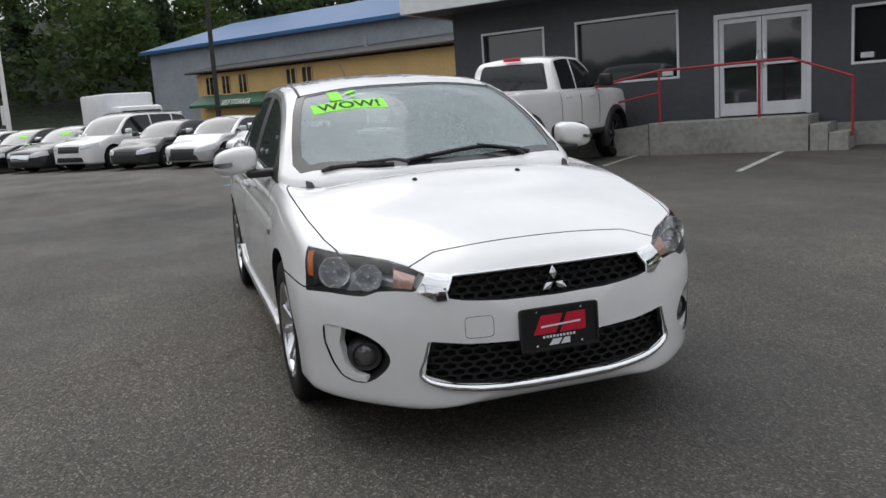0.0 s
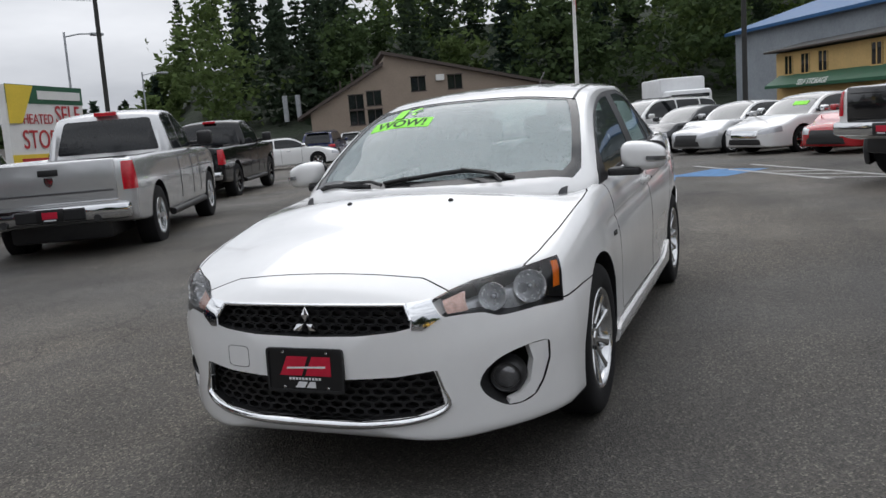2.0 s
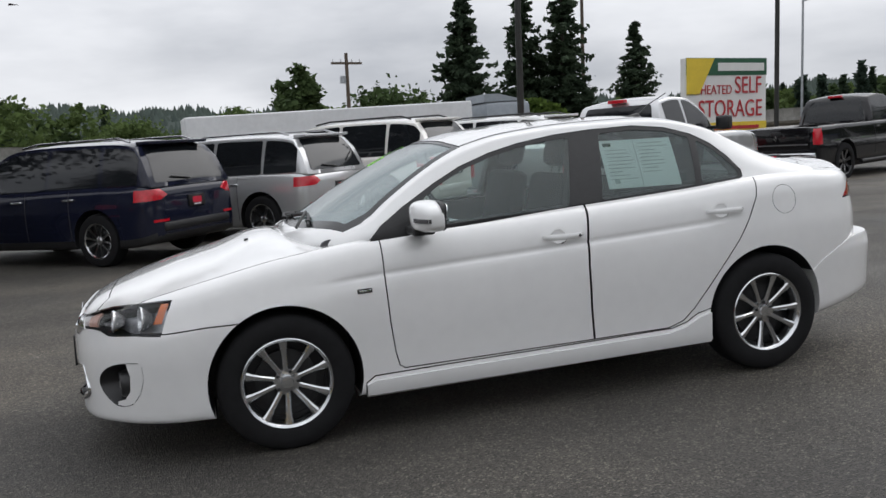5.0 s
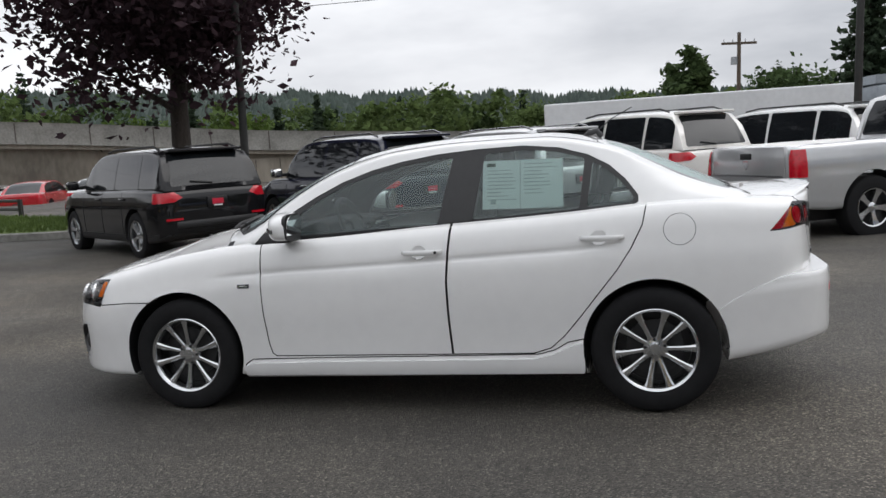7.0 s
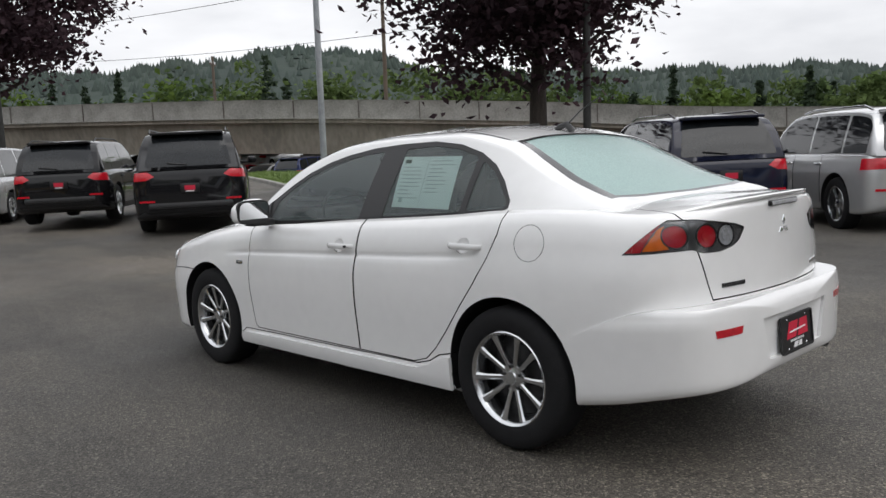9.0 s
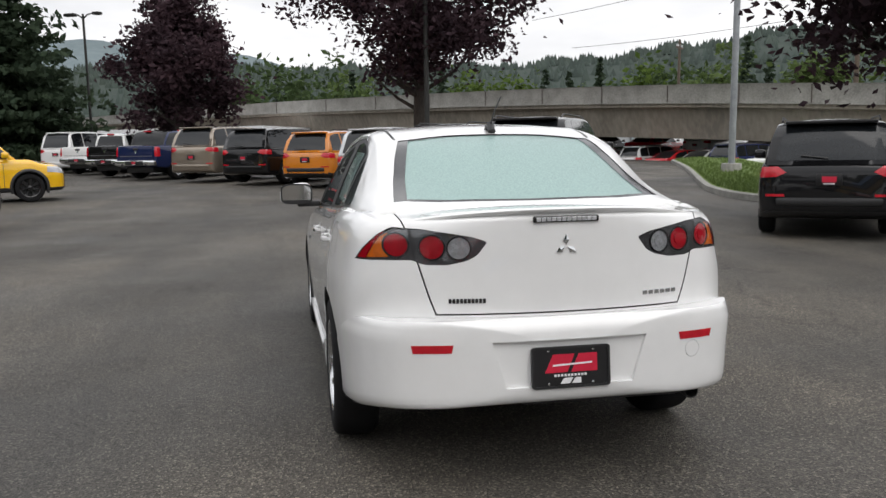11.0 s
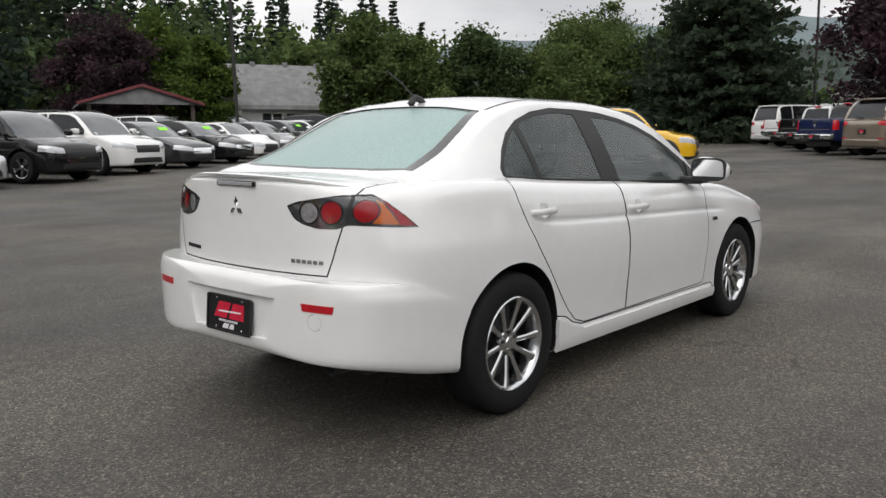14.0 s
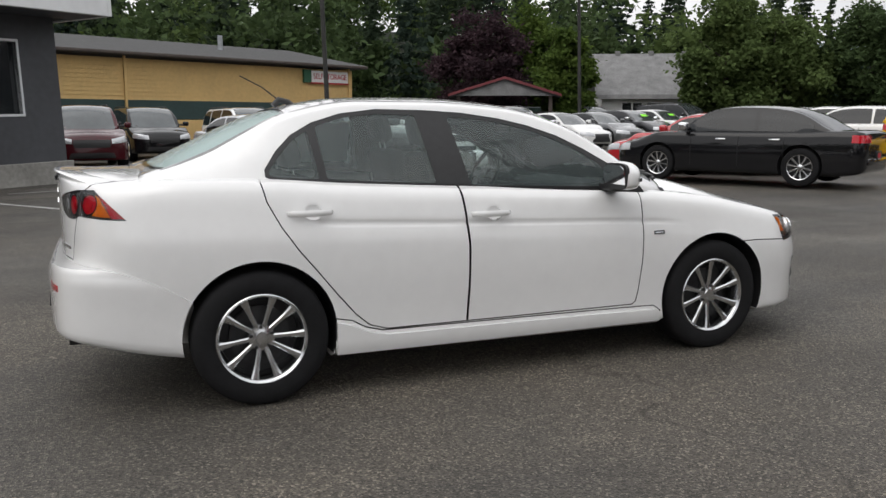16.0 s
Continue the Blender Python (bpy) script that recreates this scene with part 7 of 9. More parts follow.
# the row before the storage building
ROW = [("silver", base_sedan, "white", "silver saloon with dark wheels"), ("black", base_suv, "white", "black crossover with bright wheels"), ("white", base_suv, "white", "white suv with lime numerals"), ("charcoal", base_sedan, "white", "dark grey saloon in a row"),
       ("black", base_sedan, "white", "black saloon with lime numerals"), ("white", base_small, "silver", "white compact car in a row"), ("grey", base_small, "silver", "grey hatchback in a row"), ("charcoal", base_sedan, "white", "charcoal saloon in a row"), ("white", base_sedan, "white", "white saloon in a row"), ("charcoal", base_suv, "white", "dark suv at the row's far end")]
for k, (col, src, old, text) in enumerate(ROW):
    recoloured(src, parked(2.05 + 2.62 * k, 18.3 + (0.0 if k == 0 else -0.2 + 1.45 * (k - 0.4)), 288), old, col, text)
recoloured(base_suv, parked(-2.4, 21.4, 275), "white", "maroon", "dark maroon suv with a chrome grille")
recoloured(base_suv, parked(-0.5, 25.6, 280), "white", "black", "black suv with lime numerals")
recoloured(base_suv, parked(3.0, 26.5, 283), "white", "white", "white suv behind a silver saloon")
for k, col in enumerate(("white", "silver", "black", "white", "charcoal", "grey")):
    recoloured(base_suv if k % 2 else base_sedan, parked(7.5 + 3.2 * k, 28.4 + 1.5 * k, 285), "white", col, "parked car in the second row of stock")
for k, col in enumerate(("white", "silver", "charcoal")):
    recoloured(base_sedan, parked(17.6 + 1.6 * k, 12.6 + 2.6 * k, 120), "white", col, "parked car behind a yellow suv")

# stock beyond the verge and under the viaduct
for k in range(14):
    x, y = 34 + 3.0 * k, -27.5 + 2.5 * k
    col = ("white", "silver", "grey", "white", "red", "black", "silver")[k % 7]
    recoloured(base_sedan if k % 3 else base_suv, parked(x, y - 6, 300), "white", col, "distant parked car across the road")
for k in range(12):
    x, y = 14 + 2.9 * k, -26.0 + 0.4 * k
    if k > 1:
        recoloured(base_sedan if k % 3 != 1 else base_suv, pose(x, y, -0.25, 0, 0, 290), "white", ("white", "blue", "silver", "red", "white", "grey")[k % 6], "parked car beyond the grass verge")


def far_shops():
    root = empty("dealership", Matrix.Translation((72, -36, 0.3)) @ pose(0, 0, 0, 0, 0, 120), "low white showroom with wide dark glazing", "building")
    part("wall", boxed((-14, 0, -1), (14, 8, 3.4)), M["white_fascia"], root)
    part("fascia", boxed((-14.2, -0.4, 2.7), (14.2, 0.0, 3.5)), M["dark_wall"], root)
    for k in range(8):
        part("window", boxed((-13.2 + 3.4 * k, -0.03, 0.2), (-10.2 + 3.4 * k, 0.01, 2.5)), M["shop_glass"], root)
    part("name_bar", boxed((-4, -0.46, 2.95), (0, -0.4, 3.25)), M["sign_white"], root)
    sg = empty("pylon_sign", upright(58, -27, 120), "blue and white roadside sign panel", "sign")
    part("panel", boxed((-0.9, -0.12, 1.6), (0.9, 0.12, 3.1), 0.03), M["blue_roof"], sg)
    part("plain_mark", boxed((-0.6, -0.14, 2.2), (0.6, -0.12, 2.6)), M["sign_white"], sg)
    part("post", boxed((-0.15, -0.1, -0.6), (0.15, 0.1, 1.6)), M["pole_zinc"], sg)
    r2 = empty("shop_row", Matrix.Translation((78, 12, 0.6)) @ pose(0, 0, 0, 0, 0, 60), "low pale commercial building under the viaduct", "building")
    part("wall", boxed((-16, 0, -1), (16, 8, 3.0)), M["white_fascia"], r2)
    part("fascia", boxed((-16.2, -0.4, 2.2), (16.2, 0.0, 2.6)), M["sign_red"], r2)
    for k in range(8):
        part("window", boxed((-15.0 + 3.8 * k, -0.03, 0.2), (-12.2 + 3.8 * k, 0.01, 2.0)), M["shop_glass"], r2)
    gd = empty("guard_rail", pose(0, 0, 0), "dark low roadside guard rail", "railing")
    pts = [(16, -15.6), (22, -18.3), (29, -21.3), (38, -25.0)]
    for z in (0.25, 0.5):
        part("rail", tube(bmesh.new(), [(x, y, gz(x) + z) for x, y in pts], 0.05, 6), M["pole_dark"], gd)
    for a, b in zip(pts, pts[1:]):
        for t in (0.0, 0.33, 0.66):
            p = Vector(a).lerp(Vector(b), t)
            part("post", boxed((p.x - 0.05, p.y - 0.05, gz(p.x) - 0.4), (p.x + 0.05, p.y + 0.05, gz(p.x) + 0.55)), M["pole_dark"], gd)


far_shops()


# ---- trees ----
def foliage(name, tone, second, island=0.24):
    m = mat(name, tone, 0.7, second=second, scale=0.8, island=island)
    b = m.node_tree.nodes["Principled BSDF"]
    b.inputs["Specular IOR Level"].default_value = 0.08
    n, l = m.node_tree.nodes, m.node_tree.links
    tl, mx = n.new("ShaderNodeBsdfTranslucent"), n.new("ShaderNodeMixShader")
    mx.inputs[0].default_value = 0.35
    l.new(b.inputs["Base Color"].links[0].from_socket, tl.inputs["Color"])
    l.new(b.outputs[0], mx.inputs[1])
    l.new(tl.outputs[0], mx.inputs[2])
    l.new(mx.outputs[0], n["Material Output"].inputs["Surface"])
    return m


M["leaf_plum"] = foliage("plum_leaves", (0.078, 0.046, 0.054), (0.036, 0.024, 0.030))
M["leaf_green"] = foliage("broad_leaves", (0.118, 0.162, 0.055), (0.062, 0.096, 0.032))
M["leaf_dark"] = foliage("dark_broad_leaves", (0.080, 0.118, 0.046), (0.042, 0.068, 0.028))
M["leaf_light"] = foliage("light_leaves", (0.11, 0.16, 0.035), (0.05, 0.085, 0.02))
M["leaf_fir"] = foliage("fir_needles", (0.058, 0.082, 0.048), (0.028, 0.044, 0.028))
M["leaf_fir_blue"] = foliage("spruce_needles", (0.048, 0.072, 0.052), (0.022, 0.036, 0.027))


def leaves(centres, sizes, rng, flat=0.3, droop=0.0):
    """Vertices and faces of many small bent leaf sprays at centres."""
    n = len(centres)
    u = rng.normal(size=(n, 3))
    u[:, 2] *= 1 - flat
    u /= np.linalg.norm(u, axis=1)[:, None]
    t = rng.normal(size=(n, 3))
    t[:, 2] -= droop
    v = np.cross(u, t)
    v /= np.linalg.norm(v, axis=1)[:, None] + 1e-9
    s = np.asarray(sizes)[:, None]
    w = np.cross(u, v)
    quad = np.stack([centres - u * s, centres + v * s * 0.55 + w * s * 0.2, centres + u * s, centres - v * s * 0.55 + w * s * 0.2], 1)
    return quad.reshape(-1, 3), np.arange(n * 4).reshape(n, 4)


def fast_mesh(name, verts, faces):
    me = bpy.data.meshes.new(name)
    nf, k = faces.shape
    me.vertices.add(len(verts))
    me.vertices.foreach_set("co", np.ascontiguousarray(verts, dtype=np.float32).ravel())
    me.loops.add(nf * k)
    me.loops.foreach_set("vertex_index", np.ascontiguousarray(faces, dtype=np.int32).ravel())
    me.polygons.add(nf)
    me.polygons.foreach_set("loop_start", np.arange(0, nf * k, k, dtype=np.int32))
    me.update(calc_edges=True)
    return me


def broad_points(rng, base, width, height, clumps, per, spread=0.16, hollow=0.35):
    """Leaf places of a broad crown: clumps set unevenly over an egg-shaped volume."""
    out = []
    for _ in range(clumps):
        d = rng.normal(size=3)
        d /= np.linalg.norm(d)
        r = (hollow + (1 - hollow) * rng.random() ** 0.6) * (0.80 + 0.35 * rng.random())
        taper = 1.0 - 0.28 * max(0, d[2])
        c = np.array([d[0] * width / 2 * r * taper, d[1] * width / 2 * r * taper, base + height / 2 + d[2] * height / 2 * r])
        k = int(per * (0.6 + 0.8 * rng.random()))
        out.append(c + rng.normal(size=(k, 3)) * np.array([1, 1, 0.7]) * width * spread * (0.5 + 0.6 * rng.random()))
    return np.concatenate(out)


def fir_points(rng, height, radius, tiers, per, bare=0.06, ragged=0.58):
    """Leaf places along drooping boughs in uneven tiers."""
    out = []
    for k in range(tiers):
        f = k / tiers
        z = height * (bare + (1 - bare) * f)
        reach = radius * (1 - f) ** 0.85 * (1 - ragged * rng.random()) + 0.15
        boughs = max(4, int(9 * (1 - f) + 3))
        for _ in range(boughs):
            a = rng.random() * 2 * math.pi
            rr = reach * (0.65 + 0.5 * rng.random())
            m = max(3, int(per * (0.35 + 0.65 * (1 - f))))
            t = rng.random(m) ** 0.7
            p = np.stack([np.cos(a) * rr * t, np.sin(a) * rr * t, z - 0.22 * rr * t + 0.12 * rr * t * t], 1)
            out.append(p + rng.normal(size=(m, 3)) * np.array([0.12, 0.12, 0.07]) * (0.4 + rr * 0.25))
    return np.concatenate(out)


def trunk_mesh(rng, height, radius, limbs, reach, start):
    bm = bmesh.new()
    pts = [(0.03 * i * rng.normal() * radius, 0.03 * i * rng.normal() * radius, height * i / 6 - (0.3 if i == 0 else 0)) for i in range(7)]
    tube(bm, pts, radius, 10, radius * 0.25)
    for k in range(limbs):
        z = height * (start + (0.9 - start) * rng.random())
        a = rng.random() * 6.283
        rr = reach * (0.5 + 0.5 * rng.random())
        p0 = Vector((0, 0, z))
        p1 = p0 + Vector((math.cos(a) * rr * 0.5, math.sin(a) * rr * 0.5, rr * 0.30))
        p2 = p0 + Vector((math.cos(a + 0.2) * rr, math.sin(a + 0.2) * rr, rr * 0.75))
        tube(bm, [p0, p1, p2], radius * 0.32, 6, radius * 0.08)
    return bm


def tree(x, y, kind, height, width, label, seed, leaf, material, density=1.0, z=None, trunk=0.25):
    rng = np.random.default_rng(seed)
    root = empty("tree" if kind == "broad" else "conifer", upright(x, y, rng.random() * 360, z), label, "tree", "trees")
    if kind == "broad":
        base = height * trunk
        pts = broad_points(rng, base, width, height - base, int(90 * density), int(34 / leaf), 0.085)
        part("trunk", trunk_mesh(rng, height * 0.85, 0.035 * height ** 0.9, 12, width * 0.38, trunk * 0.8), M["bark"], root, "", 60)
    else:
        pts = fir_points(rng, height, width / 2, int(26 * density + height), int(16 * density), trunk)
        part("trunk", trunk_mesh(rng, height * 0.97, 0.02 * height, 0, 1, 0.2), M["bark"], root, "", 60)
    v, f = leaves(pts, leaf * (0.6 + 0.8 * rng.random(len(pts))), rng, 0.35, 0.5 if kind == "fir" else 0)
    part_mesh("crown", fast_mesh("crown", v, f), material, root)
    return root


tree(7.75, -10.45, "broad", 8.4, 7.3, "large plum-leaved maple on the verge", 11, 0.10, M["leaf_plum"], 0.84, trunk=0.33)
tree(22.8, -3.7, "broad", 9.6, 7.2, "large plum-leaved maple behind parked suvs", 12, 0.10, M["leaf_plum"], 0.85, trunk=0.30)
tree(36.5, 5.6, "broad", 9.0, 5.8, "plum-leaved maple beside a lamp post", 13, 0.13, M["leaf_plum"], 0.8, trunk=0.15)
tree(42.5, 15.6, "fir", 13.4, 17.0, "dense dark green pine at the lot corner", 14, 0.22, M["leaf_fir"], 3.2, trunk=0.03)
for k, (x, y, hgt, wid) in enumerate(((-13.4, -42.5, 10.3, 6.6), (-20.6, -51.1, 12.0, 7.6), (-23.2, -50.2, 13.2, 8.0), (-34.5, -60.3, 10.6, 8.8), (-44.0, -62.0, 6.5, 6.0))):
    tree(x, y, "fir", hgt, wid, "tall dark fir against the sky", 20 + k, 0.22, M["leaf_fir"], 1.9, trunk=0.05)
for k, (hd, dist, hgt, wid, tone) in enumerate(((264.8, 62, 7.0, 4.4, "leaf_dark"), (258.5, 66, 5.2, 8.5, "leaf_dark"), (249.5, 56, 3.4, 5.0, "leaf_light"), (240.0, 60, 2.8, 5.0, "leaf_light"), (268.0, 74, 4.6, 7.0, "leaf_green"), (275.0, 92, 5.0, 9.0, "leaf_green"))):
    a = radians(hd)
    tree(0.2 + dist * math.cos(a), 5.1 + dist * math.sin(a), "broad", hgt, wid, "low green shrub tree by the road", 40 + k, 0.24, M[tone], 0.7, trunk=0.05)
# green trees by the white cottage
for k, (x, y, hgt, wid, mt) in enumerate(((28.6, 30.6, 7.2, 4.6, "leaf_green"), (31.5, 29.8, 7.0, 5.6, "leaf_green"), (35.5, 27.6, 6.6, 5.8, "leaf_dark"), (22.6, 36.6, 6.2, 3.0, "leaf_light"), (39.5, 24.6, 6.0, 6.0, "leaf_green"), (26.0, 46.0, 8.4, 5.4, "leaf_light"), (46.0, 27.0, 8.5, 7.5, "leaf_green"), (21.5, 45.5, 8.0, 6.0, "leaf_plum"), (50, 22, 8.0, 7.0, "leaf_dark"), (54.0, 30.0, 10.0, 8, "leaf_green"))):
    tree(x, y, "broad", hgt, wid, "leafy green tree at the lot's edge" if mt != "leaf_plum" else "plum-leaved tree behind the shelter", 60 + k, 0.13, M[mt], 1.0, trunk=0.04)


def ridge_height(table):
    return smooth_table([t[0] for t in table], [t[1] for t in table])


def woods(name, label, places, material_pick, seed, leaf, detail=1.0):
    """Far woods as one object per leaf tone: each tree is its own spread of leaf sprays."""
    rng = np.random.default_rng(seed)
    bins = {}
    for x, y, z, kind, hgt, wid in places:
        if kind == "fir":
            p = fir_points(rng, hgt, wid / 2, int((10 + hgt * 0.6) * detail), int(8 * detail), 0.02)
        else:
            p = broad_points(rng, 0.0, wid, hgt, int(34 * detail), 26, 0.085)
        v, f = leaves(p + np.array([x, y, z]), leaf * (0.6 + 0.8 * rng.random(len(p))), rng, 0.3)
        bins.setdefault(material_pick(rng, kind), []).append(v)
    for mt, vs in bins.items():
        v = np.concatenate(vs)
        tagged(part_mesh(name, fast_mesh(name, v, np.arange(len(v)).reshape(-1, 4)), M[mt]), label, "woods", kind="stuff")


# wooded hillside behind the buildings
SLOPE = ridge_height([(20, 6), (28, 9), (34, 10), (40, 13), (46, 20), (54, 19), (60, 25), (75, 27), (95, 28), (120, 28), (150, 28), (175, 27), (195, 27), (210, 26), (217, 23), (220, 17), (223, 11), (230, 6.5), (240, 3)])


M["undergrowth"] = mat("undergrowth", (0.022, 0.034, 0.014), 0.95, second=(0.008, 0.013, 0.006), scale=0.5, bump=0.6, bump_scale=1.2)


def hillside():
    bm = bmesh.new()
    rows = []
    for hd in np.linspace(14, 246, 60):
        top = SLOPE(hd)
        a = radians(hd)
        row = []
        for d, k in ((72, 0.0), (84, 0.12), (98, 0.35), (115, 0.62), (135, 0.85), (165, 1.0), (260, 1.1)):
            row.append(bm.verts.new((d * math.cos(a), d * math.sin(a), -0.4 + k * (top - 8 if top > 9 else top * 0.15))))
        rows.append(row)
    for a, b in zip(rows, rows[1:]):
        for k in range(6):
            bm.faces.new((a[k], a[k + 1], b[k + 1], b[k]))
    bmesh.ops.recalc_face_normals(bm, faces=bm.faces)
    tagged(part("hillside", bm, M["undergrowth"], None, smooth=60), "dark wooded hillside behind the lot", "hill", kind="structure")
    rng = np.random.default_rng(77)
    places = []
    for d, k, n in ((73, 0.0, 66), (84, 0.12, 70), (98, 0.35, 74), (115, 0.62, 76), (135, 0.85, 80)):
        for i in range(n):
            hd = 17 + (238 - 17) * (i + rng.random()) / n
            top = SLOPE(hd)
            if top < 4 and d > 100:
                continue
            a = radians(hd)
            dd = d + 9 * rng.random() - 4
            hgt = min(max(4.5, top * 0.62), 14.5) * (0.7 + 0.45 * rng.random())
            kind = "fir" if rng.random() < (0.5 if d < 90 else 0.72) else "broad"
            x, y = dd * math.cos(a), dd * math.sin(a)
            # keep clear of the tan building and the warehouse
            if (x < -38 and y < -8 and d < 76) or (-80 < x < -30 and -8 < y < 32 and d < 90):
                continue
            z = -0.4 + k * (top - 8 if top > 9 else top * 0.15)
            places.append((x, y, z, kind, hgt * (1.2 if kind == "fir" else 0.9), hgt * (0.5 if kind == "fir" else 0.85)))
    def pick(r, kind):
        return ("leaf_fir" if r.random() < 0.7 else "leaf_fir_blue") if kind == "fir" else ("leaf_dark" if r.random() < 0.6 else "leaf_green" if r.random() < 0.8 else "leaf_light")
    woods("forest", "dense mixed forest on the hillside", places, pick, 78, 0.40, 1.3)


hillside()

# distant hills beyond the viaduct, and the belt of trees before them
FAR = ridge_height([(-150, 2.2), (-135, 2.0), (-115, 2.2), (-100, 2.9), (-90, 3.4), (-75, 4.4), (-60, 5.2), (-45, 6.0), (-36, 7.9), (-28, 7.2), (-18, 6.4), (-8, 6.2), (0, 6.3), (10, 6.3), (20, 5.2), (30, 4.6), (45, 4.0), (60, 3.0)])
# hills and fir tops: air haze is put into this greyed green
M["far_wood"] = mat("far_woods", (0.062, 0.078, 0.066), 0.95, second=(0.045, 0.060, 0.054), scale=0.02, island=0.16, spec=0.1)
# mountain woods: distance haze is painted in as a paler, bluer tone
M["haze_toned_wood"] = mat("haze_toned_woods", (0.15, 0.19, 0.20), 0.95, second=(0.11, 0.145, 0.155), scale=0.01)
M["far_meadow"] = mat("far_clearing", (0.09, 0.13, 0.05), 0.9, vary=0.3, scale=0.02)


def far_hills():
    bm = bmesh.new()
    rows = []
    rng = np.random.default_rng(3)
    for hd in np.linspace(-155, 62, 110):
        a = radians(hd)
        top = math.tan(radians(FAR(hd) - 0.7)) * 560 + 1.4
        wob = 3.0 * math.sin(hd * 0.9) + 2 * math.sin(hd * 2.3)
        rows.append([bm.verts.new((d * math.cos(a), d * math.sin(a), -1 + k * (top + wob * 0.5))) for d, k in ((210, 0.0), (300, 0.22), (400, 0.55), (490, 0.86), (560, 1.0), (700, 1.05))])
    for a, b in zip(rows, rows[1:]):
        for k in range(5):
            bm.faces.new((a[k], a[k + 1], b[k + 1], b[k]))
    bmesh.ops.recalc_face_normals(bm, faces=bm.faces)
    tagged(part("distant_hills", bm, M["far_wood"], None, smooth=60), "forested hills with haze greyed into their colour", "hill", kind="structure")
    # pointed tree tops over the slopes
    n = 9000
    verts, faces = [], []
    hd = rng.uniform(-152, 60, n)
    d = np.concatenate([rng.uniform(300, 560, n - 3000), rng.uniform(535, 566, 3000)])
    for h, dist in zip(hd, d):
        a = radians(h)
        top = math.tan(radians(FAR(h) - 0.7)) * 560 + 1.4 + 0.5 * (3.0 * math.sin(h * 0.9) + 2 * math.sin(h * 2.3))
        k = np.interp(dist, [210, 300, 400, 490, 560, 700], [0, 0.22, 0.55, 0.86, 1.0, 1.05])
        x, y, z = dist * math.cos(a), dist * math.sin(a), -1 + k * top
        ht, w = rng.uniform(2.5, 6.5), rng.uniform(1.6, 3.0)
        j = len(verts)
        o = rng.random() * 1.5
        for q in range(5):
            verts.append((x + w * math.cos(o + q * 1.2566), y + w * math.sin(o + q * 1.2566), z - 1))
        verts.append((x, y, z + ht))
        faces += [(j + q, j + (q + 1) % 5, j + 5) for q in range(5)]
    me = fast_mesh("distant_firs", np.array(verts), np.array(faces))
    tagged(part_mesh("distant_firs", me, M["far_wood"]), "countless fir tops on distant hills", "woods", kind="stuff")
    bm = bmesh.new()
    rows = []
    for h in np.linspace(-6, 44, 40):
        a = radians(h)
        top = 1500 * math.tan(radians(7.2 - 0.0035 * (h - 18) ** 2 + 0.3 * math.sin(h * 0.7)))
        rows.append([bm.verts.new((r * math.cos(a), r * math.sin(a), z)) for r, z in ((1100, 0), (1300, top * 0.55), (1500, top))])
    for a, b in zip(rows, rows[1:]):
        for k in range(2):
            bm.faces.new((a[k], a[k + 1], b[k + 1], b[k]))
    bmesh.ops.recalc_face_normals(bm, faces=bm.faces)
    tagged(part("misty_mountain", bm, M["haze_toned_wood"], None, smooth=60), "mountain slope with distance haze put into its pale colour", "hill", kind="structure")
    places = []
    r2 = np.random.default_rng(91)
    for i in range(150):
        h = -135 + 155 * (i + r2.random()) / 150
        dist = r2.uniform(95, 150) if h < -50 else r2.uniform(110, 170)
        a = radians(h)
        kind = "fir" if r2.random() < 0.2 else "broad"
        hg = r2.uniform(10.0, 16.0) if -55 < h < 5 else r2.uniform(7.0, 11.0) if -85 < h <= -55 else r2.uniform(4.5, 8.5) * (1.0 if h > -100 else 0.7)
        places.append((dist * math.cos(a), dist * math.sin(a), -0.5, kind, hg * (1.2 if kind == "fir" else 1), hg * (0.5 if kind == "fir" else 1.1)))
    woods("tree_belt", "belt of green trees beyond the road", places, lambda r, k: "leaf_fir" if k == "fir" else ("leaf_green" if r.random() < 0.6 else "leaf_light" if r.random() < 0.4 else "leaf_dark"), 92, 0.5, 1.2)


far_hills()


# ---- sedan: lamps, grilles, trim and cabin ----
front_skin = boolean(car_skin.copy(), mesh_of(boxed((1.70, -1.2, 0.0), (2.6, 1.2, 1.2))), "INTERSECT")
back_skin = boolean(car_skin.copy(), mesh_of(boxed((-2.6, -1.2, 0.0), (-1.75, 1.2, 1.3))), "INTERSECT")
rear_end = boolean(bump_skin.copy(), mesh_of(boxed((-2.6, -1.2, 0.0), (-1.75, 1.2, 1.3))), "INTERSECT")


def patch(skin_mesh, skin, tool, offset, depth=0.0):
    """A piece of the skin within a cutter, laid offset from it, with its rim turned in by depth."""
    piece = boolean(skin_mesh.copy(), tool if isinstance(tool, bpy.types.Mesh) else mesh_of(tool), "INTERSECT")
    bm = outer_only(piece, skin, 0.0)
    normal = {v: skin.near(v.co)[1] for v in bm.verts}
    if depth:
        rim = [e for e in bm.edges if e.is_boundary]
        made = bmesh.ops.extrude_edge_only(bm, edges=rim)["geom"]
        low = [g for g in made if isinstance(g, bmesh.types.BMVert)]
        for v in low:
            v.co += skin.near(v.co)[1] * (offset - depth)
    for v, n in normal.items():
        v.co += n * offset
    if not bm.faces:
        return bm
    bmesh.ops.recalc_face_normals(bm, faces=bm.faces)
    f = max(bm.faces, key=lambda q: q.calc_area())
    if f.normal.dot(skin.near(f.calc_center_median())[1]) < 0:
        bmesh.ops.reverse_faces(bm, faces=bm.faces)
    return bm


def side(poly, s):
    return [(s * p[0], p[1]) for p in poly]


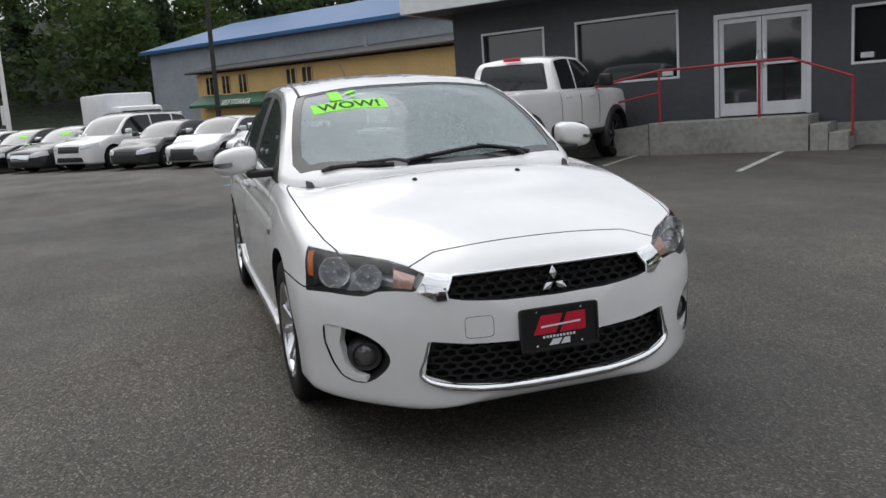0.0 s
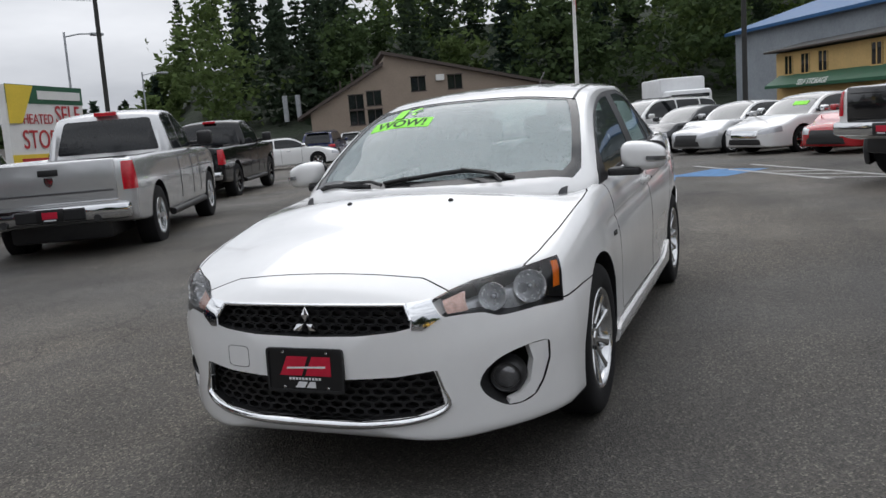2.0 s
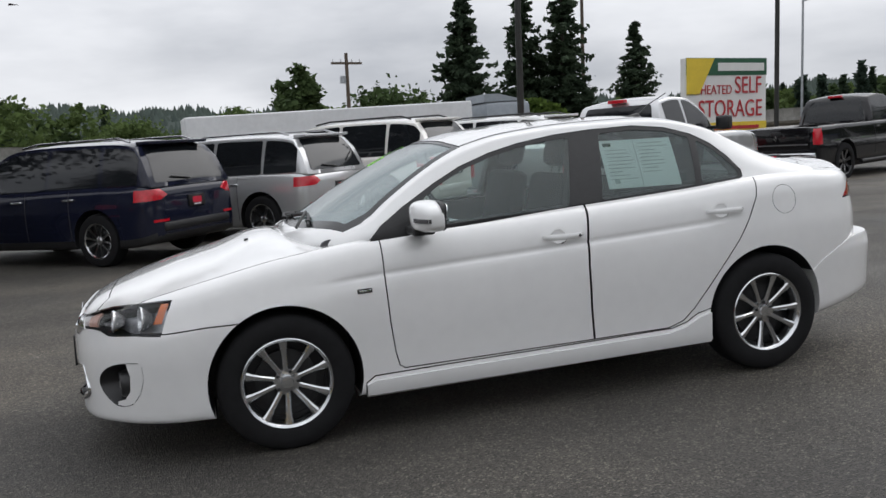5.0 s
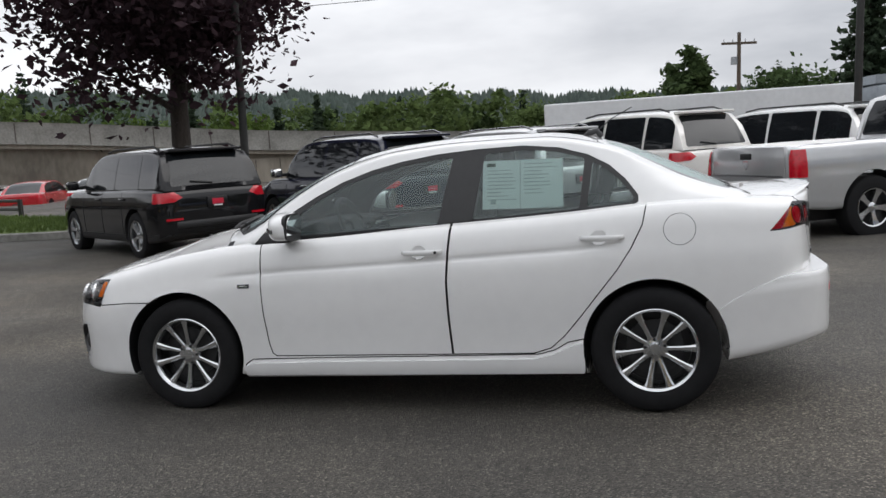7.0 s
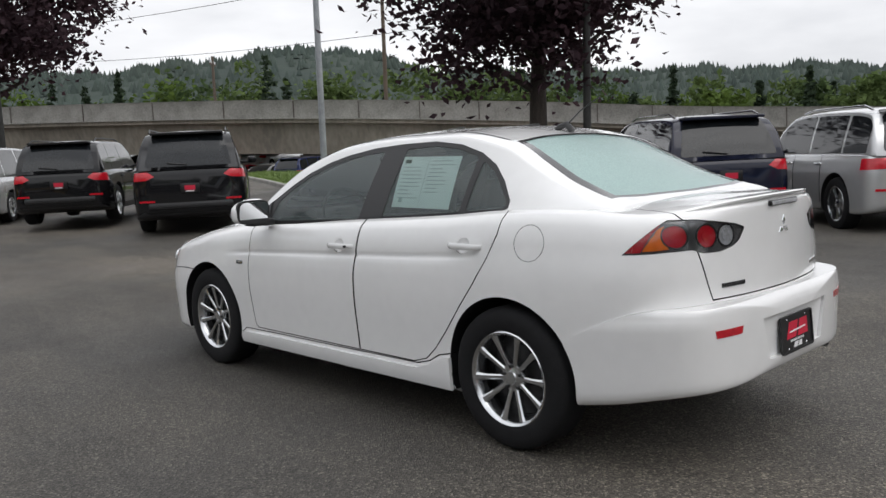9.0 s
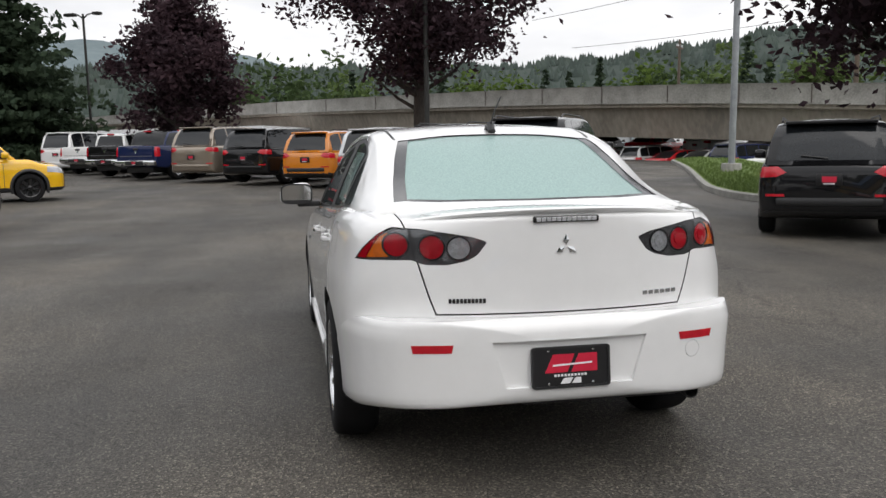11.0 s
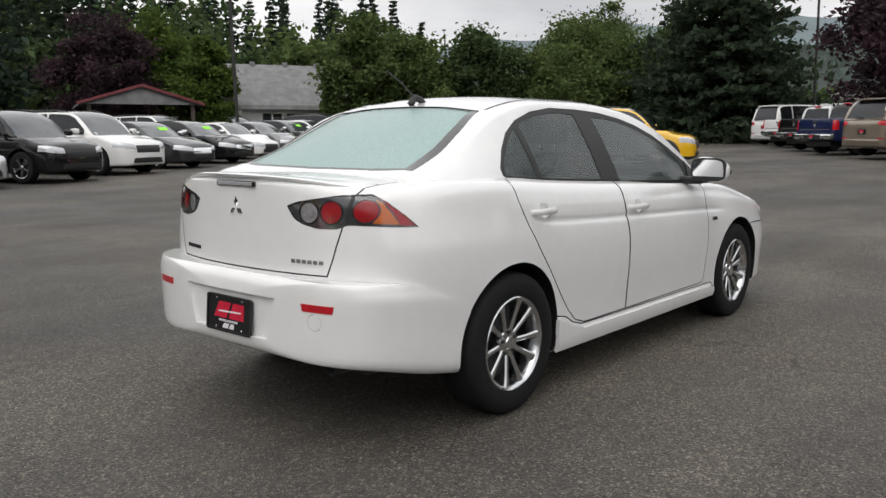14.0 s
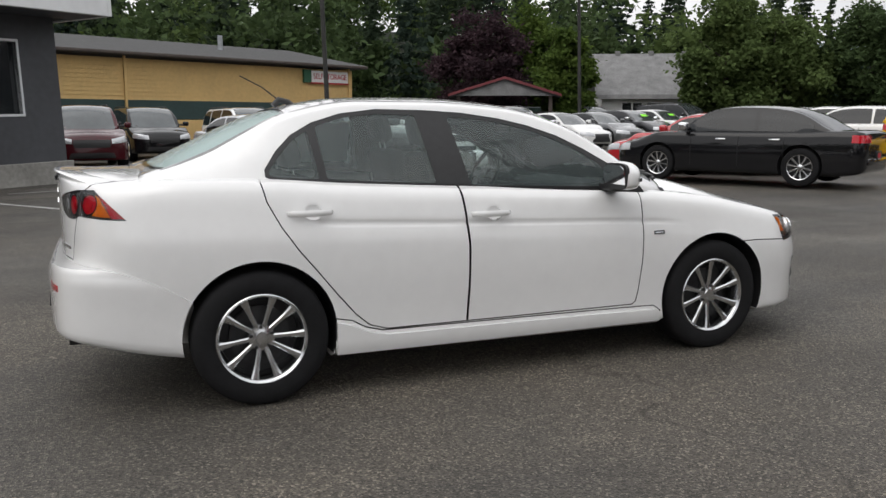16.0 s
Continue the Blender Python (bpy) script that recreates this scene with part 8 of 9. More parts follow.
def circle(y, z, r, n=28):
    return [(y + r * math.cos(2 * math.pi * k / n), z + r * math.sin(2 * math.pi * k / n)) for k in range(n)]


def hollow_tool(outer, inner, axis, a, b):
    return boolean(mesh_of(prism(outer, axis, a, b)), mesh_of(prism(inner, axis, a - 0.1, b + 0.1)), "DIFFERENCE")


def placed(bm, m):
    bmesh.ops.transform(bm, matrix=m, verts=bm.verts)
    return bm


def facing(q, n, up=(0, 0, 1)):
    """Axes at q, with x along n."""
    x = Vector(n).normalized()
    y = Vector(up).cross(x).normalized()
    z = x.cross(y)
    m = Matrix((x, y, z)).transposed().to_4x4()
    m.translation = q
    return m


def front_at(y, z):
    return body_skin.cast((3, y, z), (-1, 0, 0))


def rear_at(y, z, skin=None):
    return (skin or body_skin).cast((-3, y, z), (1, 0, 0))


M["lens_rose"] = mat("rose_lens", (0.72, 0.46, 0.38), 0.18, 0.2, vary=0.35, scale=70, coat=1.0, bump=0.001, bump_scale=150)
M["lamp_dark"] = mat("lamp_housing", (0.035, 0.036, 0.04), 0.25, 0.4, vary=0.3, scale=30)
M["lamp_grey"] = mat("lamp_inner", (0.45, 0.455, 0.47), 0.3, 0.75, vary=0.35, scale=25)
M["reflector"] = mat("reflector", (0.88, 0.89, 0.91), 0.26, 0.6, vary=0.3, scale=60, bump=0.0012, bump_scale=140)
M["bulb"] = mat("bulb_glass", (0.55, 0.57, 0.6), 0.05, 0.6, vary=0.1, coat=1.0)
M["frit"] = mat("black_glass_edge", (0.012, 0.013, 0.014), 0.25, vary=0.1, coat=0.15)
M["badge_dark"] = mat("dark_chrome", (0.10, 0.10, 0.105), 0.25, 0.9, vary=0.1)
M["ditch"] = mat("roof_seam_rubber", (0.02, 0.02, 0.021), 0.6, vary=0.2, scale=40)


def on_front(y, z, lift=0.0):
    q, n = front_at(y, z)
    return q + n * lift


def headlamp(s):
    tool = head_tool(s)
    lens = part("headlamp", patch(front_skin, body_skin, tool.copy(), -0.0015, 0.006), M["lens_clear"], sedan, "clear headlamp with chrome reflectors", 50)
    lens.visible_shadow = False
    for y, z, r, back in ((0.765, 0.700, 0.056, 0.018), (0.655, 0.690, 0.047, 0.012)):
        q, n = front_at(s * y, z)
        ax = (Vector((1, 0, 0.05)) + n * 0.35).normalized()
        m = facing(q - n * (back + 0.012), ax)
        dish = lathe([(0.012, -0.045), (r * 0.5, -0.038), (r * 0.82, -0.018), (r * 0.97, 0.0), (r * 1.06, 0.003), (r * 1.08, -0.004), (r * 0.9, -0.02), (r * 0.5, -0.05)], 36, "X")
        part("reflector", placed(dish, m), M["reflector"], lens, "", 40)
        bulb = lathe([(0.0001, 0.0), (0.008, -0.003), (0.011, -0.012), (0.011, -0.044)], 16, "X")
        part("bulb", placed(bulb, m), M["bulb"] if r > 0.03 else M["lens_amber"], lens, "", 40)
    part("housing", patch(front_skin, body_skin, tool.copy(), -0.072), M["lamp_grey"], lens, "", 50)
    mark = boolean(tool, mesh_of(prism([(1.806, 0.765), (1.840, 0.765), (1.884, 0.676), (1.846, 0.676)], "y", -1.2, 1.2)), "INTERSECT")
    part("side_reflector", patch(front_skin, body_skin, mark, -0.004), M["lens_amber"], lens, "amber side reflector", 50)
    ribs = boolean(mesh_of(prism(side([(0.497, 0.700), (0.560, 0.723), (0.583, 0.654), (0.520, 0.650)], s), "x", 1.735, 2.6)), mesh_of(boxed((1.7, -1, 0), (2.6, 1, 1.2))), "INTERSECT")
    part("turn_signal", patch(front_skin, body_skin, ribs, -0.012, 0.01), M["lens_rose"], lens, "ribbed rose-tinted turn signal", 50)


def tail_lamp(s):
    tool = tail_tool(s)
    base = part("tail_lamp", patch(back_skin, body_skin, tool.copy(), -0.010, 0.02), M["lens_smoke"], sedan, "smoked tail lamp with red and amber lenses", 50)
    for y, z, r, mt, label in ((0.412, 0.957, 0.041, "lens_white", "clear reversing lens"), (0.512, 0.961, 0.044, "lens_red", "red brake lens"), (0.644, 0.970, 0.044, "lens_red", "red brake lens")):
        ring_tool = hollow_tool(circle(s * y, z, r + 0.006), circle(s * y, z, r), "x", -2.6, -1.8)
        part("bezel_ring", patch(back_skin, body_skin, ring_tool, -0.004, 0.005), M["badge_dark"], base, "", 40)
        dish = patch(back_skin, body_skin, prism(circle(s * y, z, r), "x", -2.6, -1.8), -0.008)
        part("lens", dish, M[mt], base, label, 50)
        bull = patch(back_skin, body_skin, prism(circle(s * y, z, r * 0.55), "x", -2.6, -1.8), -0.004, 0.004)
        part("bulb_lens", bull, M[mt], base, "", 50)
    amber = [(0.672, 0.922), (0.750, 0.918), (0.724, 0.967), (0.700, 1.002), (0.672, 1.016), (0.694, 0.970)]
    part("turn_lens", patch(back_skin, body_skin, prism(side(amber, s), "x", -2.6, -1.8), -0.005, 0.004), M["lens_amber"], base, "amber turn lens", 50)
    outer = boolean(tool.copy(), mesh_of(prism(side([(0.754, 0.914), (0.80, 0.912), (0.757, 0.972), (0.710, 1.018), (0.682, 1.020), (0.704, 1.004), (0.729, 0.967)], s), "x", -2.6, -1.8)), "INTERSECT")
    part("marker_lens", patch(back_skin, body_skin, outer, -0.005, 0.004), M["lens_red"], base, "red marker lens", 50)
    seam = boolean(tool.copy(), mesh_of(prism(side([(0.566, 0.88), (0.572, 0.88), (0.602, 1.06), (0.596, 1.06)], s), "x", -2.6, -1.8)), "INTERSECT")
    part("seam", patch(back_skin, body_skin, seam, 0.0012), INNER, base)
    cover = part("cover", patch(back_skin, body_skin, tool, 0.0), M["lens_clear"], base, "clear outer cover", 50)
    cover.visible_shadow = False


for s in (1, -1):
    headlamp(s)
    tail_lamp(s)


def inside(p, poly):
    c = False
    for i in range(len(poly)):
        a, b = poly[i - 1], poly[i]
        if (a[1] > p[1]) != (b[1] > p[1]) and p[0] < (b[0] - a[0]) * (p[1] - a[1]) / (b[1] - a[1]) + a[0]:
            c = not c
    return c


def honeycomb(poly, w, h, recess):
    """Stretched hexagonal cells behind an opening, following the front of the car."""
    bm = bmesh.new()
    zs = [p[1] for p in poly]
    row = 0
    z = min(zs) - h
    while z < max(zs) + h:
        for k in range(-12, 13):
            y = (k + 0.5 * (row % 2)) * w * 1.02
            if not inside((y, z), grown(poly, h * 0.6)):
                continue
            q, n = front_at(y, min(max(z, min(zs)), max(zs)))
            if q is None:
                continue
            rim, low, deep = [], [], []
            for a in (0, 60, 120, 180, 240, 300):
                cy, cz = math.cos(radians(a + 30)) * w * 0.577, math.sin(radians(a + 30)) * h * 0.667
                lean = -n.y / max(0.3, n.x)
                rim.append(bm.verts.new((q.x - recess + lean * cy, y + cy, z + cz)))
                low.append(bm.verts.new((q.x - recess + lean * cy * 0.8, y + cy * 0.80, z + cz * 0.76)))
                deep.append(bm.verts.new((q.x - recess - 0.022 + lean * cy * 0.8, y + cy * 0.74, z + cz * 0.70)))
            for i in range(6):
                j = (i + 1) % 6
                bm.faces.new((rim[i], rim[j], low[j], low[i]))
                bm.faces.new((low[i], low[j], deep[j], deep[i]))
        z += h
        row += 1
    return bm


part("grille", honeycomb(GRILLE, 0.052, 0.024, 0.034), M["black_trim"], sedan, "black honeycomb upper grille")
part("lower_grille", honeycomb(LOWER_GRILLE, 0.056, 0.025, 0.040), M["black_trim"], sedan, "black honeycomb lower grille")
top_edge = [(-0.402, 0.640), (-0.376, 0.686), (-0.2, 0.687), (0.0, 0.687), (0.2, 0.687), (0.376, 0.686), (0.402, 0.640)]
part("chrome_strip", tube(bmesh.new(), [on_front(y, z, 0.003) for y, z in top_edge[:2] + curve_through(top_edge[1:-1], 6) + top_edge[-2:]], 0.007, 8), M["chrome"], sedan, "chrome grille strip", 60)
for s in (1, -1):
    corner = [(0.382, 0.692), (0.407, 0.640), (0.404, 0.606), (0.440, 0.604), (0.500, 0.640), (0.462, 0.701)]
    part("chrome_corner", patch(front_skin, body_skin, prism(side(corner, s), "x", 1.9, 2.6), 0.004, 0.012), M["chrome"], sedan, "chrome grille corner", 50)
low_edge = [(0.472, 0.460), (0.487, 0.40), (0.497, 0.335), (0.40, 0.30), (0.2, 0.282), (0.0, 0.278)]
low_out = [(0.481, 0.460), (0.497, 0.40), (0.512, 0.322), (0.41, 0.274), (0.2, 0.254), (0.0, 0.250)]
u_in = low_edge + [(-y, z) for y, z in low_edge[-2::-1]]
u_out = low_out + [(-y, z) for y, z in low_out[-2::-1]]


def chrome_lip():
    """A half-round chrome band along the sides and bottom of the lower grille."""
    bm = bmesh.new()
    rows = []
    for (ya, za), (yb, zb) in zip(curve_through(u_in, 6), curve_through(u_out, 6)):
        a, b = on_front(ya, za), on_front(yb, zb)
        n = front_at((ya + yb) / 2, (za + zb) / 2)[1]
        up = min(0.018, (a - b).length * 0.6)
        rows.append([bm.verts.new(v) for v in (a - n * 0.02, a + n * up * 0.2, a.lerp(b, 0.22) + n * up * 0.7, a.lerp(b, 0.55) + n * up, a.lerp(b, 0.82) + n * up * 0.8, b + n * 0.001, b - n * 0.01)])
    for p, q in zip(rows, rows[1:]):
        for i in range(6):
            bm.faces.new((p[i], p[i + 1], q[i + 1], q[i]))
    bmesh.ops.recalc_face_normals(bm, faces=bm.faces)
    part("chrome_bar", bm, M["chrome"], sedan, "chrome band under the lower grille", 60)


chrome_lip()


def fog_lamp(s):
    q, n = front_at(s * 0.692, 0.385)
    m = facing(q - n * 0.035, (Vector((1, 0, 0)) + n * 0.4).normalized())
    lamp = part("fog_lamp", placed(lathe([(0.0001, 0.012), (0.02, 0.010), (0.036, 0.004), (0.043, -0.004), (0.047, -0.004), (0.050, -0.012), (0.047, -0.04)], 32, "X"), m), M["lens_smoke"], sedan, "round fog lamp", 40)
    part("fog_bezel", placed(lathe([(0.048, 0.0), (0.054, 0.006), (0.060, 0.0), (0.070, -0.03), (0.074, -0.05)], 32, "X"), m), M["black_trim"], lamp, "", 40)
    wing = [(0.752, 0.500), (0.803, 0.500), (0.802, 0.433), (0.780, 0.355), (0.756, 0.309), (0.720, 0.292), (0.684, 0.294), (0.688, 0.312), (0.722, 0.324), (0.748, 0.362), (0.762, 0.44)]
    part("fog_garnish", patch(front_skin, body_skin, prism(side(wing, s), "x", 1.80, 2.6), -0.005, 0.03), WHITE, lamp, "white surround of the fog lamp", 50)


for s in (1, -1):
    fog_lamp(s)


def diamonds(size, m, parent, label):
    for a in (90, 210, 330):
        bm = bmesh.new()
        r = size * 0.5
        d = [Vector((0, math.cos(radians(a)) * 0.06 * r, math.sin(radians(a)) * 0.06 * r))]
        for da, k in ((28, 0.56), (0, 1.0), (-28, 0.56)):
            d.append(Vector((0, math.cos(radians(a + da)) * k * r, math.sin(radians(a + da)) * k * r)))
        mid = (d[0] + d[2]) / 2
        lo = [bm.verts.new(p) for p in d]
        up = [bm.verts.new(p + (mid - p) * 0.12 + Vector((0.004, 0, 0))) for p in d]
        peak = bm.verts.new(mid + Vector((0.0065, 0, 0)))
        for i in range(4):
            j = (i + 1) % 4
            bm.faces.new((lo[i], lo[j], up[j], up[i]))
            bm.faces.new((up[i], up[j], peak))
        bmesh.ops.recalc_face_normals(bm, faces=bm.faces)
        part("emblem", placed(bm, m), M["chrome"], parent, label)


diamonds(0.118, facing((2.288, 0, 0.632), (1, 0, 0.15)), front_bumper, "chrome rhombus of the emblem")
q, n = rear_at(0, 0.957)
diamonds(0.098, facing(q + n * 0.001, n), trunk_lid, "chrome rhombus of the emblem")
for y0, y1, z, mt, n_bar in ((0.312, 0.455, 0.755, "badge_dark", 10), (-0.488, -0.325, 0.756, "chrome", 6)):
    for k in range(n_bar):
        y = y0 + (y1 - y0) * (k + 0.5) / n_bar
        q, n = rear_at(y, z)
        w = abs(y1 - y0) / n_bar * 0.40
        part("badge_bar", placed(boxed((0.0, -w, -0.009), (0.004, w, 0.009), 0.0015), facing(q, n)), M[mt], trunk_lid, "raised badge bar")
for s in (1, -1):
    q, n = body_skin.cast((0.917, s * 2, 0.72), (0, -s, 0))
    part("fender_badge", placed(boxed((0, -0.036, -0.011), (0.004, 0.036, 0.011), 0.003), facing(q, n)), M["badge_dark"], sedan, "small chrome fender badge")
    part("badge_inlay", placed(boxed((0.004, -0.028, -0.004), (0.0055, 0.028, 0.004), 0.001), facing(q, n)), M["chrome"], sedan, "chrome bar on the badge")


def dealer_plate(m, parent, label):
    """A black plate with red slanted blocks and white bars."""
    root = part("dealer_plate", placed(prism(rounded([(-0.155, -0.0775), (0.155, -0.0775), (0.155, 0.0775), (-0.155, 0.0775)], 0.015), "x", 0, 0.004), m), M["plate_black"], parent, label)
    part("plate_rim", mesh_to_bm(hollow_tool(rounded([(-0.158, -0.0805), (0.158, -0.0805), (0.158, 0.0805), (-0.158, 0.0805)], 0.016), rounded([(-0.149, -0.0715), (0.149, -0.0715), (0.149, 0.0715), (-0.149, 0.0715)], 0.012), "x", -0.002, 0.009), m), M["black_trim"], root)
    for poly in ([(-0.105, -0.02), (-0.015, -0.02), (0.015, 0.05), (-0.072, 0.05)], [(0.0, -0.02), (0.106, -0.02), (0.106, 0.05), (0.032, 0.05)]):
        part("red_block", placed(prism(poly, "x", 0.004, 0.0052), m), M["plate_red"], root)
    part("white_bar", placed(prism([(-0.075, 0.004), (0.085, 0.010), (0.085, 0.017), (-0.072, 0.011)], "x", 0.0052, 0.006), m), M["white_print"], root)
    for k in range(10):
        y = -0.068 + 0.0135 * k
        part("white_dash", placed(boxed((0.004, y, -0.036), (0.0048, y + 0.009, -0.027)), m), M["white_print"], root)
    for poly in ([(-0.045, -0.064), (-0.006, -0.064), (0.008, -0.042), (-0.028, -0.042)], [(0.002, -0.064), (0.04, -0.064), (0.04, -0.042), (0.018, -0.042)]):
        part("grey_mark", placed(prism(poly, "x", 0.004, 0.005), m), M["white_print"], root)
    for y in (-0.09, 0.09):
        for z in (0.064, -0.064):
            part("plate_screw", placed(placed(lathe([(0.0001, 0.0065), (0.004, 0.006), (0.0055, 0.004)], 10, "X"), Matrix.Translation((0, y, z))), m), M["chrome"], root)
    return root


def mesh_to_bm(me, m):
    bm = bmesh.new()
    bm.from_mesh(me)
    return placed(bm, m)


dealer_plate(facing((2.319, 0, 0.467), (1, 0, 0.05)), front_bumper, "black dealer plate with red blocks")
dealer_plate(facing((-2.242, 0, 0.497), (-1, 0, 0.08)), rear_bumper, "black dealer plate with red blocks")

# rear details
for s in (1, -1):
    poly = [(0.455, 0.603), (0.462, 0.572), (0.605, 0.572), (0.612, 0.603)]
    part("reflector", patch(rear_end, bumper_skin, prism(side(poly, s), "x", -2.6, -1.8), 0.002, 0.006), M["lens_red"], rear_bumper, "red bumper reflector", 50)
q, n = rear_at(0, 1.062)
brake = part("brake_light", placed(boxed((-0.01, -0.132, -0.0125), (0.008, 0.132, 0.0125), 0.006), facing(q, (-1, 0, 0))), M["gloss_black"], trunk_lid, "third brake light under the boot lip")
for k in range(12):
    y = -0.121 + 0.0202 * k
    part("lens", placed(boxed((0.006, y + 0.001, -0.008), (0.0105, y + 0.019, 0.008), 0.002), facing(q, (-1, 0, 0))), M["lens_white"], brake)


def boot_lip():
    bm = bmesh.new()
    rows = []
    for k in range(33):
        y = -0.605 + 1.21 * k / 32
        u = abs(y) / 0.605
        xr = -2.204 + 0.185 * u * u
        lift = 1 - u ** 3
        top = body_skin.cast((xr + 0.13, y, 2), (0, 0, -1))[0]
        zt = 1.106 - 0.020 * u * u
        under = body_skin.cast((xr + 0.03, y, 2), (0, 0, -1))[0]
        zt = (under.z - 0.004) * (1 - lift) + zt * lift
        rows.append([bm.verts.new(p) for p in ((xr + 0.13, y, top.z - 0.004), (xr + 0.085, y, top.z + 0.004 * lift), (xr + 0.03, y, zt - 0.003 * lift), (xr + 0.006, y, zt), (xr, y, zt - 0.005), (xr + 0.004, y, zt - 0.013), (xr + 0.035, y, zt - 0.028), (xr + 0.09, y, zt - 0.06))])
    for a, b in zip(rows, rows[1:]):
        for i in range(7):
            bm.faces.new((a[i], a[i + 1], b[i + 1], b[i]))
    bmesh.ops.recalc_face_normals(bm, faces=bm.faces)
    part("boot_lip", bm, WHITE, trunk_lid, "white moulded boot spoiler", 50)


boot_lip()
pipe = lathe([(0.026, -0.06), (0.029, -0.06), (0.029, 0.12), (0.026, 0.12)], 24, "X", True)
part("exhaust_pipe", placed(pipe, pose(-2.10, -0.55, 0.335)), M["steel_dark"], sedan, "", 40)
part("muffler", boxed((-2.02, -0.62, 0.27), (-1.72, 0.15, 0.40), 0.05), M["steel_dark"], sedan)


# flared sills
for s in (1, -1):
    sill = [(0.945, 0.205), (0.945, 0.262), (0.90, 0.278), (0.5, 0.284), (-0.70, 0.290), (-0.80, 0.312), (-0.88, 0.352), (-0.958, 0.372), (-0.958, 0.215)]
    part("sill_extension", patch(car_skin, body_skin, prism(sill, "y", *((0.6, 1.1) if s > 0 else (-1.1, -0.6))), 0.015, 0.02), WHITE, sedan, "white flared sill", 35)


# mirrors and handles
def door_mirror(s):
    door = doors["front", s]
    bm = bmesh.new()
    bmesh.ops.create_uvsphere(bm, u_segments=32, v_segments=20, radius=1)
    for v in bm.verts:
        c = [math.copysign(abs(t) ** 0.62, t) for t in v.co]
        x, y, z = c[0] * 0.080, c[1] * 0.108, c[2] * 0.072
        y_out = y / 0.108
        z *= 1.0 - 0.16 * max(0, y_out) - 0.05 * max(0, x / 0.085)
        x = x * (1 - 0.25 * max(0, y_out)) if x > 0 else max(x, -0.052)
        x = max(x - 0.018 * max(0, y_out), -0.052)
        v.co = Vector((0.605 + x, s * (0.962 + y), 1.052 + z - 0.012 * y_out))
    if s < 0:
        bmesh.ops.reverse_faces(bm, faces=bm.faces)
    body = part("door_mirror", bm, WHITE, door, "white door mirror with turn signal", 40)
    rear = [(y * 0.095, z * 0.057) for y, z in [(math.copysign(abs(math.cos(t)) ** 0.5, math.cos(t)), math.copysign(abs(math.sin(t)) ** 0.5, math.sin(t))) for t in np.linspace(0, 6.2832, 33)[:-1]]]
    part("mirror_rim", placed(prism([(y * 1.13, z * 1.22) for y, z in rear], "x", -0.006, 0.012), pose(0.552, s * 0.958, 1.052)), M["black_trim"], body)
    part("mirror_glass", placed(prism([(y * 1.02, z * 1.08) for y, z in rear], "x", -0.0085, -0.005), pose(0.548, s * 0.958, 1.052, 0, -9, 0)), M["chrome"], body, "mirror glass")
    strip_pts = [(0.668 - 0.05 * k * k, s * (0.985 + 0.085 * k), 1.043 - 0.006 * k) for k in np.linspace(0, 1, 7)]
    bm2 = bmesh.new()
    bms = [bm2.verts.new(Vector(p) + Vector((dx, 0, dz))) for p in strip_pts for dx, dz in ((0.014, 0.009), (0.016, -0.009), (0.0, -0.010), (0.0, 0.010))]
    for k in range(6):
        for i in range(4):
            j = (i + 1) % 4
            bm2.faces.new((bms[4 * k + i], bms[4 * k + j], bms[4 * k + 4 + j], bms[4 * k + 4 + i]))
    bmesh.ops.recalc_face_normals(bm2, faces=bm2.faces)
    part("turn_signal", bm2, M["lens_smoke"], body, "smoked turn signal strip", 40)
    part("mirror_base", placed(boxed((-0.055, -0.06, -0.022), (0.055, 0.10, 0.018), 0.012), pose(0.625, s * 0.855, 0.985)), M["black_trim"], body)
    sail = [(0.858, 0.942), (0.80, 1.005), (0.67, 1.095), (0.655, 0.978), (0.655, 0.945)]
    part("sail", patch(gh_skin, cabin_skin, prism(sail, "y", *((0.4, 1.0) if s > 0 else (-1.0, -0.4))), 0.004, 0.012), M["black_trim"], door)


def door_handle(x, z, s, owner):
    bm = bmesh.new()
    rows = []
    for k in range(13):
        t = -1 + k / 6
        xx = x + 0.112 * t
        q, n = body_skin.cast((xx, s * 2, z), (0, -s, 0))
        out = 0.036 * (1 - abs(t) ** 4) + 0.004
        h = 0.0155 * (1 - 0.35 * abs(t) ** 3)
        y = q.y
        rows.append([bm.verts.new((xx, y + s * dy, z + dz)) for dy, dz in ((out - 0.016 if abs(t) < 0.85 else -0.004, -h * 0.7), (out - 0.005, -h), (out, -h * 0.4), (out, h * 0.4), (out - 0.005, h), (out - 0.016 if abs(t) < 0.85 else -0.004, h * 0.7))])
    for a, b in zip(rows, rows[1:]):
        for i in range(6):
            j = (i + 1) % 6
            bm.faces.new((a[i], a[j], b[j], b[i]))
    bm.faces.new(rows[0])
    bm.faces.new(rows[-1])
    bmesh.ops.recalc_face_normals(bm, faces=bm.faces)
    h = part("handle", bm, WHITE, owner, "white pull handle", 50)
    return h


for s in (1, -1):
    door_mirror(s)
    door_handle(-0.125, 0.872, s, doors["front", s])
    door_handle(-1.073, 0.913, s, doors["rear", s])
q = body_skin.cast((-0.205, 2, 0.872), (0, -1, 0))[0]
part("keyhole", placed(lathe([(0.0001, 0.0405), (0.007, 0.040), (0.008, 0.03)], 14), pose(q.x, q.y, q.z)), M["steel_dark"], doors["front", 1])


# windscreen edge, wipers, washer jets, aerial, roof seams
def on_glass(x, y, lift=0.0):
    q, n = cabin_skin.cast((x, y, 2.5), (0, 0, -1))
    return q + n * lift


